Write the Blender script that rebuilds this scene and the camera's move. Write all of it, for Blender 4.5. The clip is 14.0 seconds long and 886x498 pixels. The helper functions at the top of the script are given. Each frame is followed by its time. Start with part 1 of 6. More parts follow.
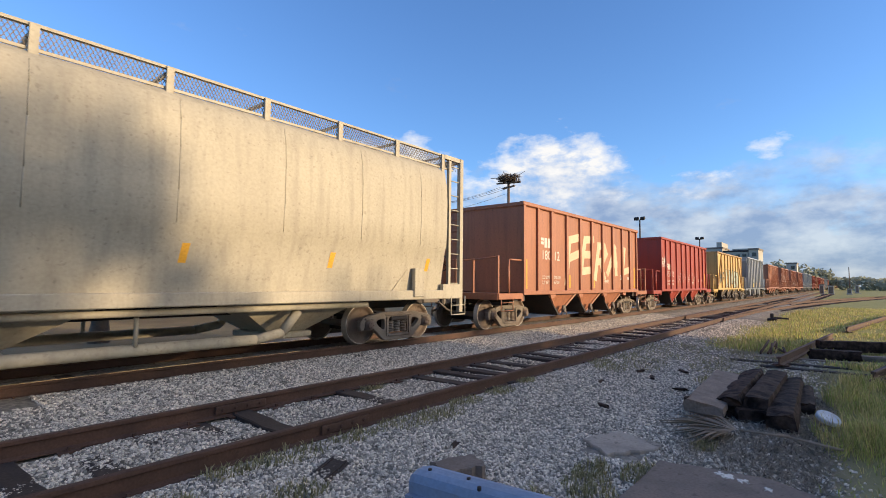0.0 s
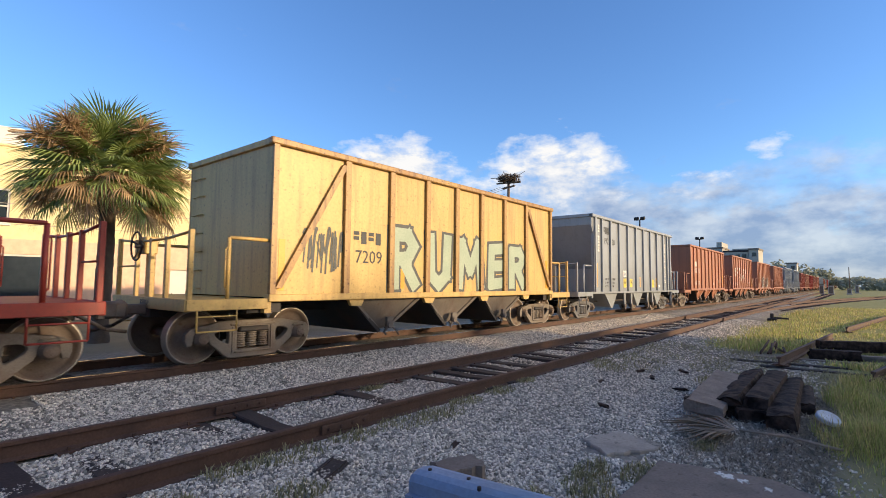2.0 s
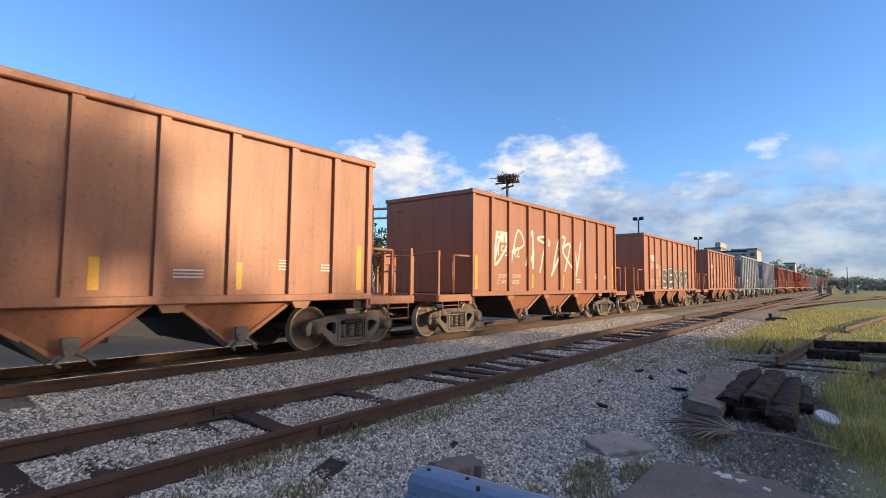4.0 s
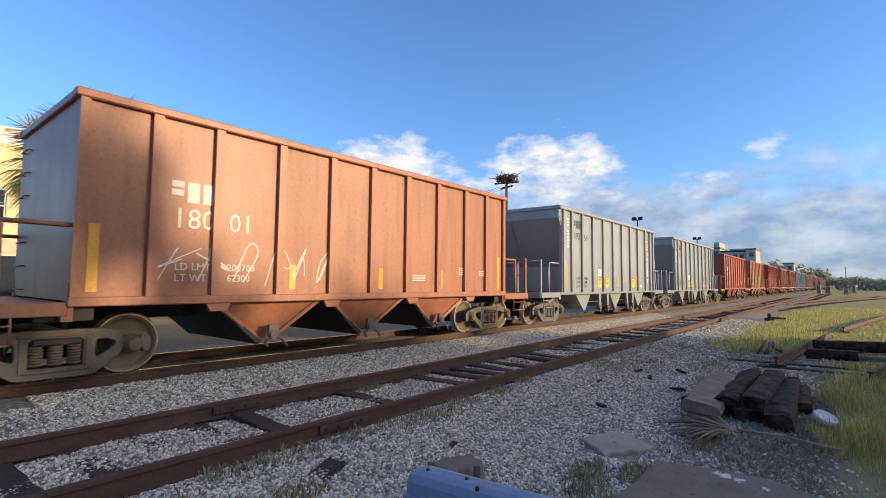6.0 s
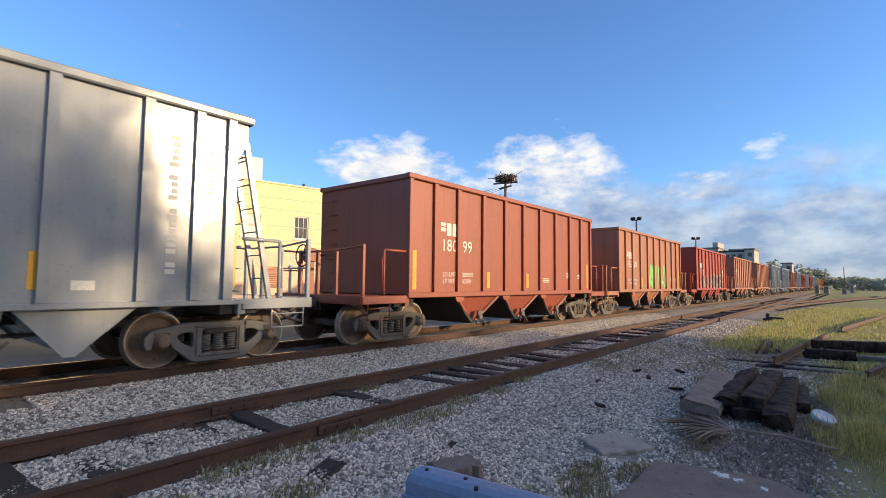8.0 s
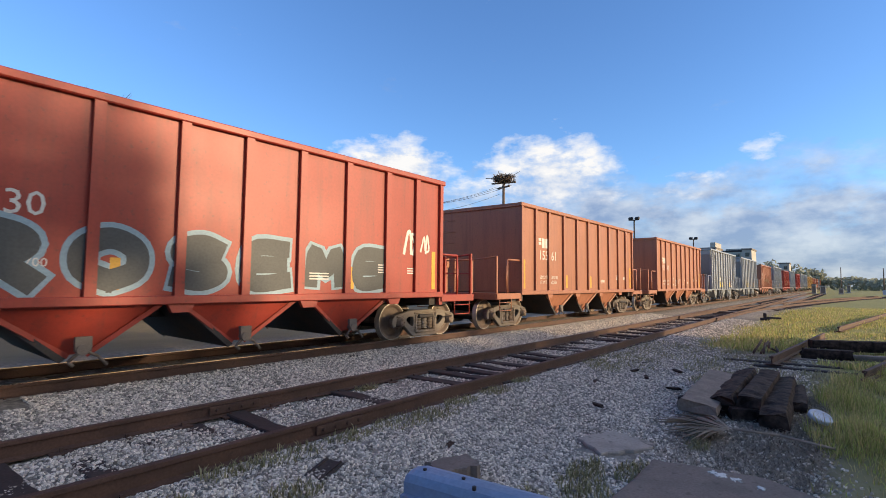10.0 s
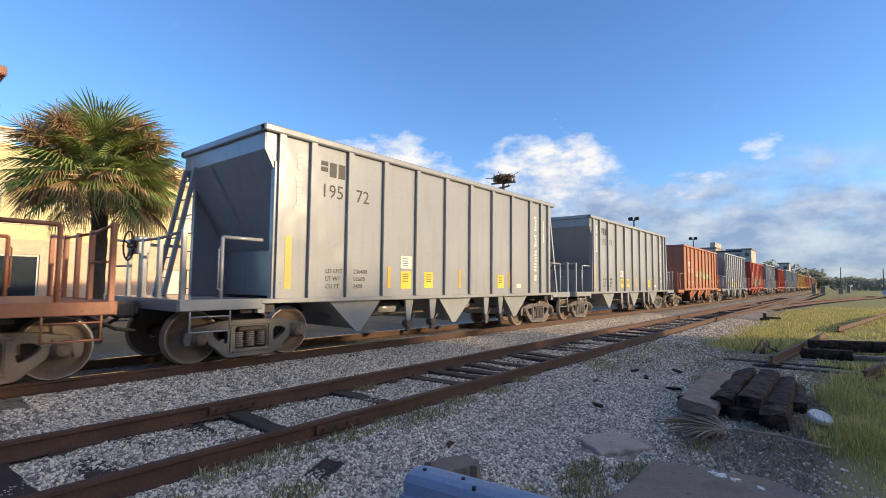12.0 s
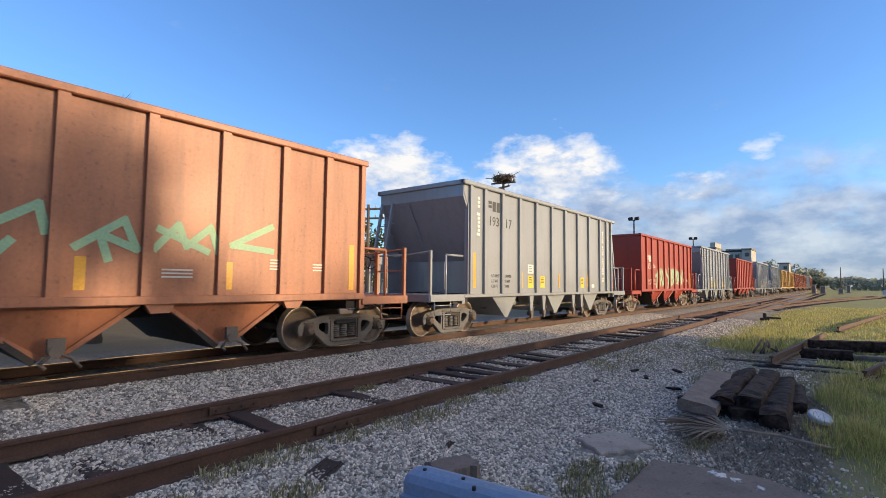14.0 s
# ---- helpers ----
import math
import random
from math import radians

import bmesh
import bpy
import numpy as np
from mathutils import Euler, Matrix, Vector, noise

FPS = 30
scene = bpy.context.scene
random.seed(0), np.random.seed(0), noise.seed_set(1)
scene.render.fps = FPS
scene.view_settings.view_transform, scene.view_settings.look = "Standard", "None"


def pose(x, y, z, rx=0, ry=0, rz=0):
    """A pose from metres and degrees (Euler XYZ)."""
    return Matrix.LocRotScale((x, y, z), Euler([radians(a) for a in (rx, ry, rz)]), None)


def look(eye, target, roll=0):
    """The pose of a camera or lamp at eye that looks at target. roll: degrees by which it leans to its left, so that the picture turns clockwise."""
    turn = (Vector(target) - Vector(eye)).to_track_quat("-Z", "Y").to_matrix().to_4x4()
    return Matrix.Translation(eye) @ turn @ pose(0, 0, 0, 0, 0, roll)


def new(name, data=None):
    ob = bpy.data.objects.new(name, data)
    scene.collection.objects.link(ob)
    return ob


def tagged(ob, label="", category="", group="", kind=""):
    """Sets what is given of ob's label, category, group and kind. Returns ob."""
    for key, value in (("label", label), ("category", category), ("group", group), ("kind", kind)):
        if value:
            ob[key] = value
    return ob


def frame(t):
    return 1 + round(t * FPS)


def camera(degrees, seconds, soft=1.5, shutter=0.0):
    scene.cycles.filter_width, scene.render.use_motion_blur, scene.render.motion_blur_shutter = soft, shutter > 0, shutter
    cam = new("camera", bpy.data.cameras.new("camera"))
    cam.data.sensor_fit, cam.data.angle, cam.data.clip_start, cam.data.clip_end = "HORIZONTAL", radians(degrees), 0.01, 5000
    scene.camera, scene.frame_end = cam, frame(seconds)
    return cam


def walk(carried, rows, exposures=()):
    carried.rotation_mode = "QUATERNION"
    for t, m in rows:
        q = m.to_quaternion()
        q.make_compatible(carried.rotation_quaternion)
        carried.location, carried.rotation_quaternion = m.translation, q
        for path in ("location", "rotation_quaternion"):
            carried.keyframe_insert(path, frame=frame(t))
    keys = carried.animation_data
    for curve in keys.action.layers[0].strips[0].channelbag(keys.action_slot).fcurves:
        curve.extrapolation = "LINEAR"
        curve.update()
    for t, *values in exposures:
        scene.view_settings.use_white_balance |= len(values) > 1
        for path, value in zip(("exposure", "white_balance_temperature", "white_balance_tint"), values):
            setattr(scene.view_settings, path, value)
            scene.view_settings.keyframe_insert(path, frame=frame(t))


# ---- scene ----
# metres; x runs along the tracks away from the camera, y to the far side, z = 0 is the gravel
RAIL = 0.30          # top of the main line's rails
SIDING_Y, SIDING_TOP = -3.93, 0.225
SPEED = 17.326       # of the train, towards -x

# ---- camera ----
cam = camera(84.07, 14.0, soft=0.9, shutter=0.03)
EYE = (0.0, -8.806, 1.627)


def view(yaw):
    a, b = radians(yaw), radians(3.852)
    way = Vector((math.cos(a) * math.cos(b), math.sin(a) * math.cos(b), math.sin(b)))
    return look(EYE, Vector(EYE) + way, 0.591)


walk(cam, [(0.0, view(39.771)), (2.0, view(39.77)), (3.0, view(39.70)), (5.5, view(39.58)), (6.5, view(39.52)), (7.5, view(39.51)),
           (8.0, view(39.42)), (10.5, view(39.19)), (12.0, view(39.18)), (14.0, view(39.18))])

# ---- sky, sun ----
SUN_AZ, SUN_EL = -66.0, 11.0     # degrees from +x, towards -y
world = bpy.data.worlds.new("sky")
scene.world = world
world.use_nodes = True
wt = world.node_tree
wt.nodes.clear()


def wnode(kind, **sets):
    n = wt.nodes.new(kind)
    for k, v in sets.items():
        n.inputs[k].default_value = v
    return n


def wmath(op, a, b=None, c=None, clamp=False):
    n = wt.nodes.new("ShaderNodeMath")
    n.operation, n.use_clamp = op, clamp
    for i, v in enumerate((a, b, c)):
        if v is None:
            continue
        if isinstance(v, (int, float)):
            n.inputs[i].default_value = v
        else:
            wt.links.new(v, n.inputs[i])
    return n.outputs[0]


sky = wt.nodes.new("ShaderNodeTexSky")
sky.sky_type, sky.sun_disc = "NISHITA", False
sky.sun_elevation = radians(SUN_EL)
sky.sun_rotation = radians(90.0 - SUN_AZ)
sky.air_density, sky.dust_density, sky.ozone_density = 1.0, 0.4, 2.5
coord = wt.nodes.new("ShaderNodeTexCoord")
sep = wt.nodes.new("ShaderNodeSeparateXYZ")
wt.links.new(coord.outputs["Generated"], sep.inputs[0])
dx, dy, dz = sep.outputs
az = wmath("MULTIPLY", wmath("ARCTAN2", dy, dx), 57.2958)
el = wmath("MULTIPLY", wmath("ARCSINE", dz), 57.2958)
cvec = wt.nodes.new("ShaderNodeCombineXYZ")
wt.links.new(wmath("MULTIPLY", az, 0.11), cvec.inputs[0])
wt.links.new(wmath("MULTIPLY", el, 0.20), cvec.inputs[1])


def wnoise(scale, detail, rough, shift):
    m = wt.nodes.new("ShaderNodeVectorMath")
    m.operation = "ADD"
    m.inputs[1].default_value = (shift, shift * 0.7, 0)
    wt.links.new(cvec.outputs[0], m.inputs[0])
    n = wnode("ShaderNodeTexNoise", Scale=scale, Detail=detail, Roughness=rough)
    wt.links.new(m.outputs[0], n.inputs["Vector"])
    return n.outputs["Fac"]


def bank(a, e, wa, we, low):
    """A heap of cloud round azimuth a and elevation e, wa by we degrees, flatter below."""
    da = wmath("DIVIDE", wmath("SUBTRACT", az, a), wa)
    de = wmath("DIVIDE", wmath("SUBTRACT", el, e), we)
    r = wmath("ADD", wmath("MULTIPLY", da, da), wmath("MULTIPLY", de, de))
    return wmath("SUBTRACT", low, wmath("MULTIPLY", r, low))


puff = wnoise(2.6, 9.0, 0.58, 3.1)
heaps = bank(27.0, 12.3, 9.5, 5.6, 0.46)
for b in (bank(45.5, 12.6, 9.0, 4.6, 0.53), bank(35.0, 10.0, 9.0, 3.0, 0.30), bank(18.0, 15.2, 2.6, 1.0, 0.15), bank(6.0, 13.5, 3.5, 1.6, 0.16),
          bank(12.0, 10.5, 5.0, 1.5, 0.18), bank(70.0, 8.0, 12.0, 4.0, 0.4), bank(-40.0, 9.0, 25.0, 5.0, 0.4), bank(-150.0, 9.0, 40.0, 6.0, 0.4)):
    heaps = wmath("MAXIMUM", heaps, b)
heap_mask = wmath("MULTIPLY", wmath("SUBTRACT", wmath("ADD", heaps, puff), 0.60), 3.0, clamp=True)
# a grey, streaky layer low over the horizon
low_layer = wmath("MULTIPLY", wmath("SUBTRACT", 15.5, el), 0.11, clamp=True)
low_layer = wmath("MULTIPLY", low_layer, wmath("MULTIPLY", wmath("SUBTRACT", 58.0, az), 0.03, clamp=True))
streak = wnoise(1.5, 6.0, 0.6, 11.3)
low_mask = wmath("MULTIPLY", wmath("SUBTRACT", wmath("ADD", streak, wmath("MULTIPLY", low_layer, 0.60)), 0.66), 2.6, clamp=True)
low_mask = wmath("MULTIPLY", low_mask, 0.85)


def wmix(fac, a, b):
    n = wt.nodes.new("ShaderNodeMix")
    n.data_type = "RGBA"
    if isinstance(fac, (int, float)):
        n.inputs[0].default_value = fac
    else:
        wt.links.new(fac, n.inputs[0])
    for v, i in ((a, 6), (b, 7)):
        if isinstance(v, tuple):
            n.inputs[i].default_value = (*v, 1)
        else:
            wt.links.new(v, n.inputs[i])
    return n.outputs[2]


SKY = 0.165
tone = wnoise(2.0, 6.0, 0.55, 3.4)
lit = wmath("MULTIPLY", wmath("SUBTRACT", wmath("ADD", puff, wmath("MULTIPLY", wmath("SUBTRACT", el, 10.0), 0.035)), 0.36), 3.0, clamp=True)
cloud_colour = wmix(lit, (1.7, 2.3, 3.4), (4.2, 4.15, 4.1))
tone = wmath("ADD", wmath("MULTIPLY", wmath("SUBTRACT", tone, 0.5), 3.6), 0.45, clamp=True)
low_colour = wmix(tone, (1.15, 1.5, 2.35), (2.75, 2.95, 3.3))
tint = wt.nodes.new("ShaderNodeMix")
tint.data_type, tint.blend_type = "RGBA", "MULTIPLY"
tint.inputs[0].default_value = 1.0
wt.links.new(sky.outputs[0], tint.inputs[6])
tint.inputs[7].default_value = (0.77, 0.99, 1.34, 1)
# thin unseen cloud over the sun's half of the sky, added as fill light
fill_veil = wmath("MULTIPLY", wmath("SUBTRACT", wmath("ADD", wmath("ADD", wmath("MULTIPLY", dy, -0.62), wmath("MULTIPLY", dx, 0.55)), wmath("MULTIPLY", wnoise(0.8, 4.0, 0.6, 21.0), 0.5)), 0.36), 1.6, clamp=True)
colour = wmix(low_mask, tint.outputs[2], low_colour)
fill_veil = wmath("MULTIPLY", fill_veil, wmath("MULTIPLY", wmath("SUBTRACT", -0.08, dy), 3.0, clamp=True))
colour = wmix(wmath("MULTIPLY", fill_veil, 0.64), colour, (9.6, 8.2, 6.3))
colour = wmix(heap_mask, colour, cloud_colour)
bg = wt.nodes.new("ShaderNodeBackground")
wt.links.new(colour, bg.inputs[0])
bg.inputs[1].default_value = SKY
wout = wt.nodes.new("ShaderNodeOutputWorld")
wt.links.new(bg.outputs[0], wout.inputs[0])

lamp = bpy.data.lights.new("sun", "SUN")
lamp.energy, lamp.angle, lamp.color = 4.2, radians(1.2), (1.0, 0.74, 0.45)
sun = new("sun", lamp)
to_sun = Vector((math.cos(radians(SUN_AZ)) * math.cos(radians(SUN_EL)), math.sin(radians(SUN_AZ)) * math.cos(radians(SUN_EL)), math.sin(radians(SUN_EL))))
sun.matrix_world = look(to_sun * 100, (0, 0, 0))
scene.view_settings.exposure = 0.50


# ---- materials ----
def material(name, colour, colour2=None, rough=0.6, metal=0.0, scale=2.0, fine=30.0, bump=0.0, bump_scale=40.0, wave=0.0, wave_scale=0.9,
             dirt=None, dirt_amount=0.0, streaks=False, contrast=0.5, grain_mix=0.45, rough_spread=0.12, spec=0.5, island=0.0, translucent=0.0):
    """Two-scale coloured surface: broad patches, fine grain, optional dirt in vertical streaks, fine relief and a slow waviness."""
    m = bpy.data.materials.new(name)
    m.use_nodes = True
    t = m.node_tree
    t.nodes.clear()
    N, L = t.nodes.new, t.links.new
    out, bsdf, tc = N("ShaderNodeOutputMaterial"), N("ShaderNodeBsdfPrincipled"), N("ShaderNodeTexCoord")
    L(bsdf.outputs[0], out.inputs[0])

    def noise_of(s, detail, stretch=None):
        n = N("ShaderNodeTexNoise")
        n.inputs["Scale"].default_value, n.inputs["Detail"].default_value = s, detail
        if stretch:
            mp = N("ShaderNodeMapping")
            mp.inputs["Scale"].default_value = stretch
            L(tc.outputs["Object"], mp.inputs[0])
            L(mp.outputs[0], n.inputs["Vector"])
        else:
            L(tc.outputs["Object"], n.inputs["Vector"])
        return n.outputs["Fac"]

    def ramp(src, lo, hi):
        n = N("ShaderNodeMapRange")
        n.inputs[1].default_value, n.inputs[2].default_value = lo, hi
        L(src, n.inputs[0])
        return n.outputs[0]

    def mix(f, a, b, gain=1.0):
        n = N("ShaderNodeMix")
        n.data_type = "RGBA"
        if gain != 1.0:
            g = N("ShaderNodeMath")
            g.operation = "MULTIPLY"
            g.inputs[1].default_value = gain
            L(f, g.inputs[0])
            f = g.outputs[0]
        L(f, n.inputs[0])
        for v, i in ((a, 6), (b, 7)):
            if isinstance(v, tuple):
                n.inputs[i].default_value = (*v, 1)
            else:
                L(v, n.inputs[i])
        return n.outputs[2]

    colour2 = colour2 or tuple(c * 0.72 for c in colour)
    broad, grain = noise_of(scale, 5.0), noise_of(fine, 4.0)
    c = mix(ramp(broad, 0.5 - contrast / 2, 0.5 + contrast / 2), colour, colour2)
    c = mix(ramp(grain, 0.35, 0.75), c, tuple(x * 0.62 for x in colour2), grain_mix)
    if island:
        geo = N("ShaderNodeNewGeometry")
        hsv = N("ShaderNodeHueSaturation")
        L(c, hsv.inputs["Color"])
        r = N("ShaderNodeMapRange")
        r.inputs[3].default_value, r.inputs[4].default_value = 1.0 - island, 1.0 + island
        L(geo.outputs["Random Per Island"], r.inputs[0])
        L(r.outputs[0], hsv.inputs["Value"])
        c = hsv.outputs[0]
    if dirt:
        d = noise_of(1.0, 6.0, (7.0, 7.0, 0.55) if streaks else (2.6, 2.6, 2.6))
        c = mix(ramp(d, 0.48, 0.72), c, dirt, dirt_amount)
        speck = noise_of(16.0, 8.0)
        c = mix(ramp(speck, 0.60, 0.70), c, dirt, min(1.0, dirt_amount * 1.2))
    L(c, bsdf.inputs["Base Color"])
    rr = N("ShaderNodeMapRange")
    rr.inputs[3].default_value, rr.inputs[4].default_value = max(0.03, rough - rough_spread), min(1.0, rough + rough_spread)
    L(grain if not wave else broad, rr.inputs[0])
    L(rr.outputs[0], bsdf.inputs["Roughness"])
    bsdf.inputs["Metallic"].default_value = metal
    bsdf.inputs["Specular IOR Level"].default_value = spec
    if translucent:
        tr, mx = N("ShaderNodeBsdfTranslucent"), N("ShaderNodeMixShader")
        L(c, tr.inputs[0])
        mx.inputs[0].default_value = translucent
        L(bsdf.outputs[0], mx.inputs[1])
        L(tr.outputs[0], mx.inputs[2])
        L(mx.outputs[0], out.inputs[0])
    normal = None
    if wave:
        b = N("ShaderNodeBump")
        b.inputs["Strength"].default_value, b.inputs["Distance"].default_value = 1.0, wave
        L(noise_of(wave_scale, 2.0), b.inputs["Height"])
        normal = b.outputs[0]
    if bump:
        b = N("ShaderNodeBump")
        b.inputs["Strength"].default_value, b.inputs["Distance"].default_value = 0.6, bump
        L(noise_of(bump_scale, 5.0), b.inputs["Height"])
        if normal:
            L(normal, b.inputs["Normal"])
        normal = b.outputs[0]
    if normal:
        L(normal, bsdf.inputs["Normal"])
    return m


RUST = (0.10, 0.045, 0.025)
GRIME = (0.045, 0.035, 0.03)


def paint(name, colour, colour2=None, rough=0.5, dirt=GRIME, amount=0.28, wave=0.004, spec=0.5, wave_scale=0.9, grain_mix=0.35):
    return material(name, colour, colour2, rough=rough, scale=0.55, fine=22.0, bump=0.0004, bump_scale=50.0, wave=wave, wave_scale=wave_scale,
                    dirt=dirt, dirt_amount=amount, streaks=True, spec=spec, grain_mix=grain_mix)


PAINT = {
    "brown": paint("brown_paint", (0.40, 0.160, 0.085), (0.31, 0.125, 0.07)),
    "tan": paint("faded_brown_paint", (0.43, 0.175, 0.092), (0.33, 0.135, 0.075)),
    "rust": paint("red_brown_paint", (0.34, 0.085, 0.045), (0.27, 0.07, 0.04)),
    "red": paint("red_paint", (0.36, 0.046, 0.026), (0.29, 0.038, 0.023)),
    "yellow": paint("yellow_paint", (0.62, 0.42, 0.13), (0.52, 0.35, 0.12), dirt=RUST, amount=0.35),
    "rusty_yellow": paint("rust_streaked_yellow_paint", (0.50, 0.32, 0.10), (0.30, 0.15, 0.06), dirt=RUST, amount=0.85),
    "grey": paint("grey_paint", (0.305, 0.325, 0.342), (0.27, 0.288, 0.303), rough=0.22, amount=0.10, wave=0.030, spec=0.6, wave_scale=0.95, grain_mix=0.10),
    "white": paint("off_white_paint", (0.47, 0.435, 0.34), (0.41, 0.375, 0.295), rough=0.58, amount=0.2, wave=0.004, spec=0.3),
}
TRIM_YELLOW = material("yellow_reflector", (0.80, 0.42, 0.03), rough=0.45)
LABEL_YELLOW = material("yellow_label", (0.80, 0.62, 0.05), rough=0.5)
LABEL_WHITE = material("white_marking", (0.72, 0.70, 0.64), (0.6, 0.58, 0.52), rough=0.6)
LABEL_DARK = material("dark_marking", (0.04, 0.045, 0.05), rough=0.6)
LABEL_BLUE = material("blue_marking", (0.05, 0.16, 0.35), rough=0.5)
STEEL = material("dusty_cast_steel", (0.165, 0.145, 0.125), (0.11, 0.093, 0.08), rough=0.7, scale=5, fine=60, bump=0.003, dirt=RUST, dirt_amount=0.4)
STEEL_PALE = material("pale_dusty_cast_steel", (0.23, 0.20, 0.165), (0.16, 0.135, 0.11), rough=0.75, scale=5, fine=60, bump=0.003, dirt=RUST, dirt_amount=0.35)
WHEEL = material("rusty_wheel_plate", (0.20, 0.155, 0.12), (0.14, 0.105, 0.085), rough=0.75, scale=4, fine=40, bump=0.002, dirt=RUST, dirt_amount=0.5)
STEEL_GREY = material("grey_dusty_cast_steel", (0.150, 0.152, 0.155), (0.10, 0.10, 0.102), rough=0.65, scale=5, fine=60, bump=0.003, dirt=RUST, dirt_amount=0.15)
TREAD = material("polished_wheel_rim", (0.50, 0.46, 0.41), (0.38, 0.35, 0.31), rough=0.5, metal=0.7, scale=6, fine=80)
BLACK = material("sooty_black_steel", (0.035, 0.032, 0.032), (0.025, 0.022, 0.022), rough=0.7, scale=4, fine=40, bump=0.002, dirt=RUST, dirt_amount=0.3)
RAIL_SIDE = material("rusty_rail", (0.12, 0.062, 0.040), (0.075, 0.040, 0.028), rough=0.8, scale=3, fine=50, bump=0.002, dirt=(0.05, 0.028, 0.02), dirt_amount=0.6)
RAIL_TOP = material("polished_rail_head", (0.55, 0.50, 0.45), (0.45, 0.40, 0.36), rough=0.25, metal=1.0, scale=3, fine=60)
TIE = material("weathered_creosote_timber", (0.06, 0.043, 0.036), (0.032, 0.024, 0.021), rough=0.85, scale=6, fine=50, bump=0.006, bump_scale=25)
GREY_TIMBER = material("grey_weathered_timber", (0.30, 0.235, 0.185), (0.17, 0.13, 0.10), rough=0.9, scale=5, fine=40, bump=0.006, bump_scale=22)
STONE = material("pale_limestone_ballast", (0.73, 0.66, 0.555), (0.47, 0.415, 0.34), rough=0.9, scale=30, fine=90, bump=0.002, bump_scale=120, island=0.72)
CONCRETE = material("weathered_concrete", (0.44, 0.39, 0.33), (0.33, 0.29, 0.245), rough=0.9, scale=3, fine=45, bump=0.003, bump_scale=90, dirt=(0.10, 0.09, 0.075), dirt_amount=0.5)
GRASS = material("green_grass", (0.46, 0.48, 0.14), (0.32, 0.36, 0.10), rough=0.7, scale=0.8, fine=10, island=0.45, translucent=0.5)
DRY_GRASS = material("yellowed_grass", (0.66, 0.54, 0.25), (0.50, 0.43, 0.18), rough=0.8, scale=0.6, fine=10, island=0.4, translucent=0.5)
DRY_LEAF = material("dead_palm_leaf", (0.46, 0.32, 0.17), (0.36, 0.24, 0.125), rough=0.8, scale=3, fine=30, island=0.3, translucent=0.25)
PALM_LEAF = material("palm_leaf", (0.31, 0.39, 0.13), (0.21, 0.28, 0.08), rough=0.5, scale=2, fine=20, island=0.35, translucent=0.3)
LEAF = material("tree_leaf", (0.085, 0.11, 0.03), (0.055, 0.08, 0.02), rough=0.6, scale=0.7, fine=10, island=0.4, translucent=0.3)
BARK = material("grey_brown_bark", (0.15, 0.115, 0.085), (0.09, 0.07, 0.055), rough=0.95, scale=6, fine=40, bump=0.02, bump_scale=14)
CREAM_WALL = material("cream_yellow_stucco", (0.88, 0.74, 0.40), (0.84, 0.70, 0.38), rough=0.9, scale=0.4, fine=4, bump=0.003, bump_scale=80, dirt=(0.5, 0.42, 0.28), dirt_amount=0.15, streaks=True)
PEACH_WALL = material("peach_stucco", (0.86, 0.58, 0.40), (0.82, 0.55, 0.38), rough=0.9, scale=0.4, fine=4, bump=0.003, bump_scale=80, dirt=(0.5, 0.33, 0.24), dirt_amount=0.15, streaks=True)
WHITE_WALL = material("white_painted_wall", (0.78, 0.76, 0.70), (0.70, 0.68, 0.62), rough=0.8, scale=0.6, fine=40, bump=0.002)
FAR_WALL = material("pale_concrete_wall", (0.50, 0.47, 0.40), (0.42, 0.40, 0.35), rough=0.9, scale=0.2, fine=8)
DARK_GLASS = material("dark_window_glass", (0.03, 0.04, 0.05), (0.02, 0.03, 0.04), rough=0.12, scale=1, fine=5)
BLUE_PAINT = material("faded_blue_painted_steel", (0.22, 0.33, 0.49), (0.18, 0.28, 0.43), rough=0.5, scale=4, fine=40, dirt=(0.2, 0.22, 0.24), dirt_amount=0.35)
PLASTIC = material("white_plastic", (0.62, 0.66, 0.72), (0.52, 0.56, 0.62), rough=0.45, scale=8, fine=60)
POLE = material("weathered_pole_wood", (0.17, 0.12, 0.09), (0.11, 0.085, 0.065), rough=0.9, scale=4, fine=30, bump=0.005)
CHARRED = material("black_rotten_creosote_timber", (0.085, 0.056, 0.043), (0.012, 0.008, 0.007), rough=0.85, scale=7, fine=30, bump=0.014, bump_scale=18, contrast=0.3, spec=0.15)
STRAW = material("grey_dead_stalk", (0.30, 0.25, 0.19), (0.20, 0.165, 0.125), rough=0.9, scale=3, fine=20, island=0.4)
PAD = material("brown_stained_concrete", (0.26, 0.205, 0.165), (0.18, 0.145, 0.12), rough=0.9, scale=2.5, fine=45, bump=0.003, bump_scale=90, dirt=(0.09, 0.075, 0.06), dirt_amount=0.5)
# leaf colour paled and greyed to paint in the haze of distance
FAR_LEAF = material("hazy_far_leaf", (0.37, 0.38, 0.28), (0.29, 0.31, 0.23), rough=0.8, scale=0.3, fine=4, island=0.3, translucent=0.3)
WEED = material("dull_weed_leaf", (0.38, 0.34, 0.18), (0.26, 0.24, 0.12), rough=0.8, scale=2, fine=20, island=0.4, translucent=0.3)
TEAL_SPRAY = material("grey_green_spray_paint", (0.39, 0.46, 0.35), (0.30, 0.38, 0.29), rough=0.6)
GREEN_SPRAY = material("pale_green_spray_paint", (0.36, 0.55, 0.30), (0.28, 0.46, 0.32), rough=0.6)
CREAM_SPRAY = material("cream_spray_paint", (0.78, 0.60, 0.42), (0.66, 0.46, 0.30), rough=0.6)
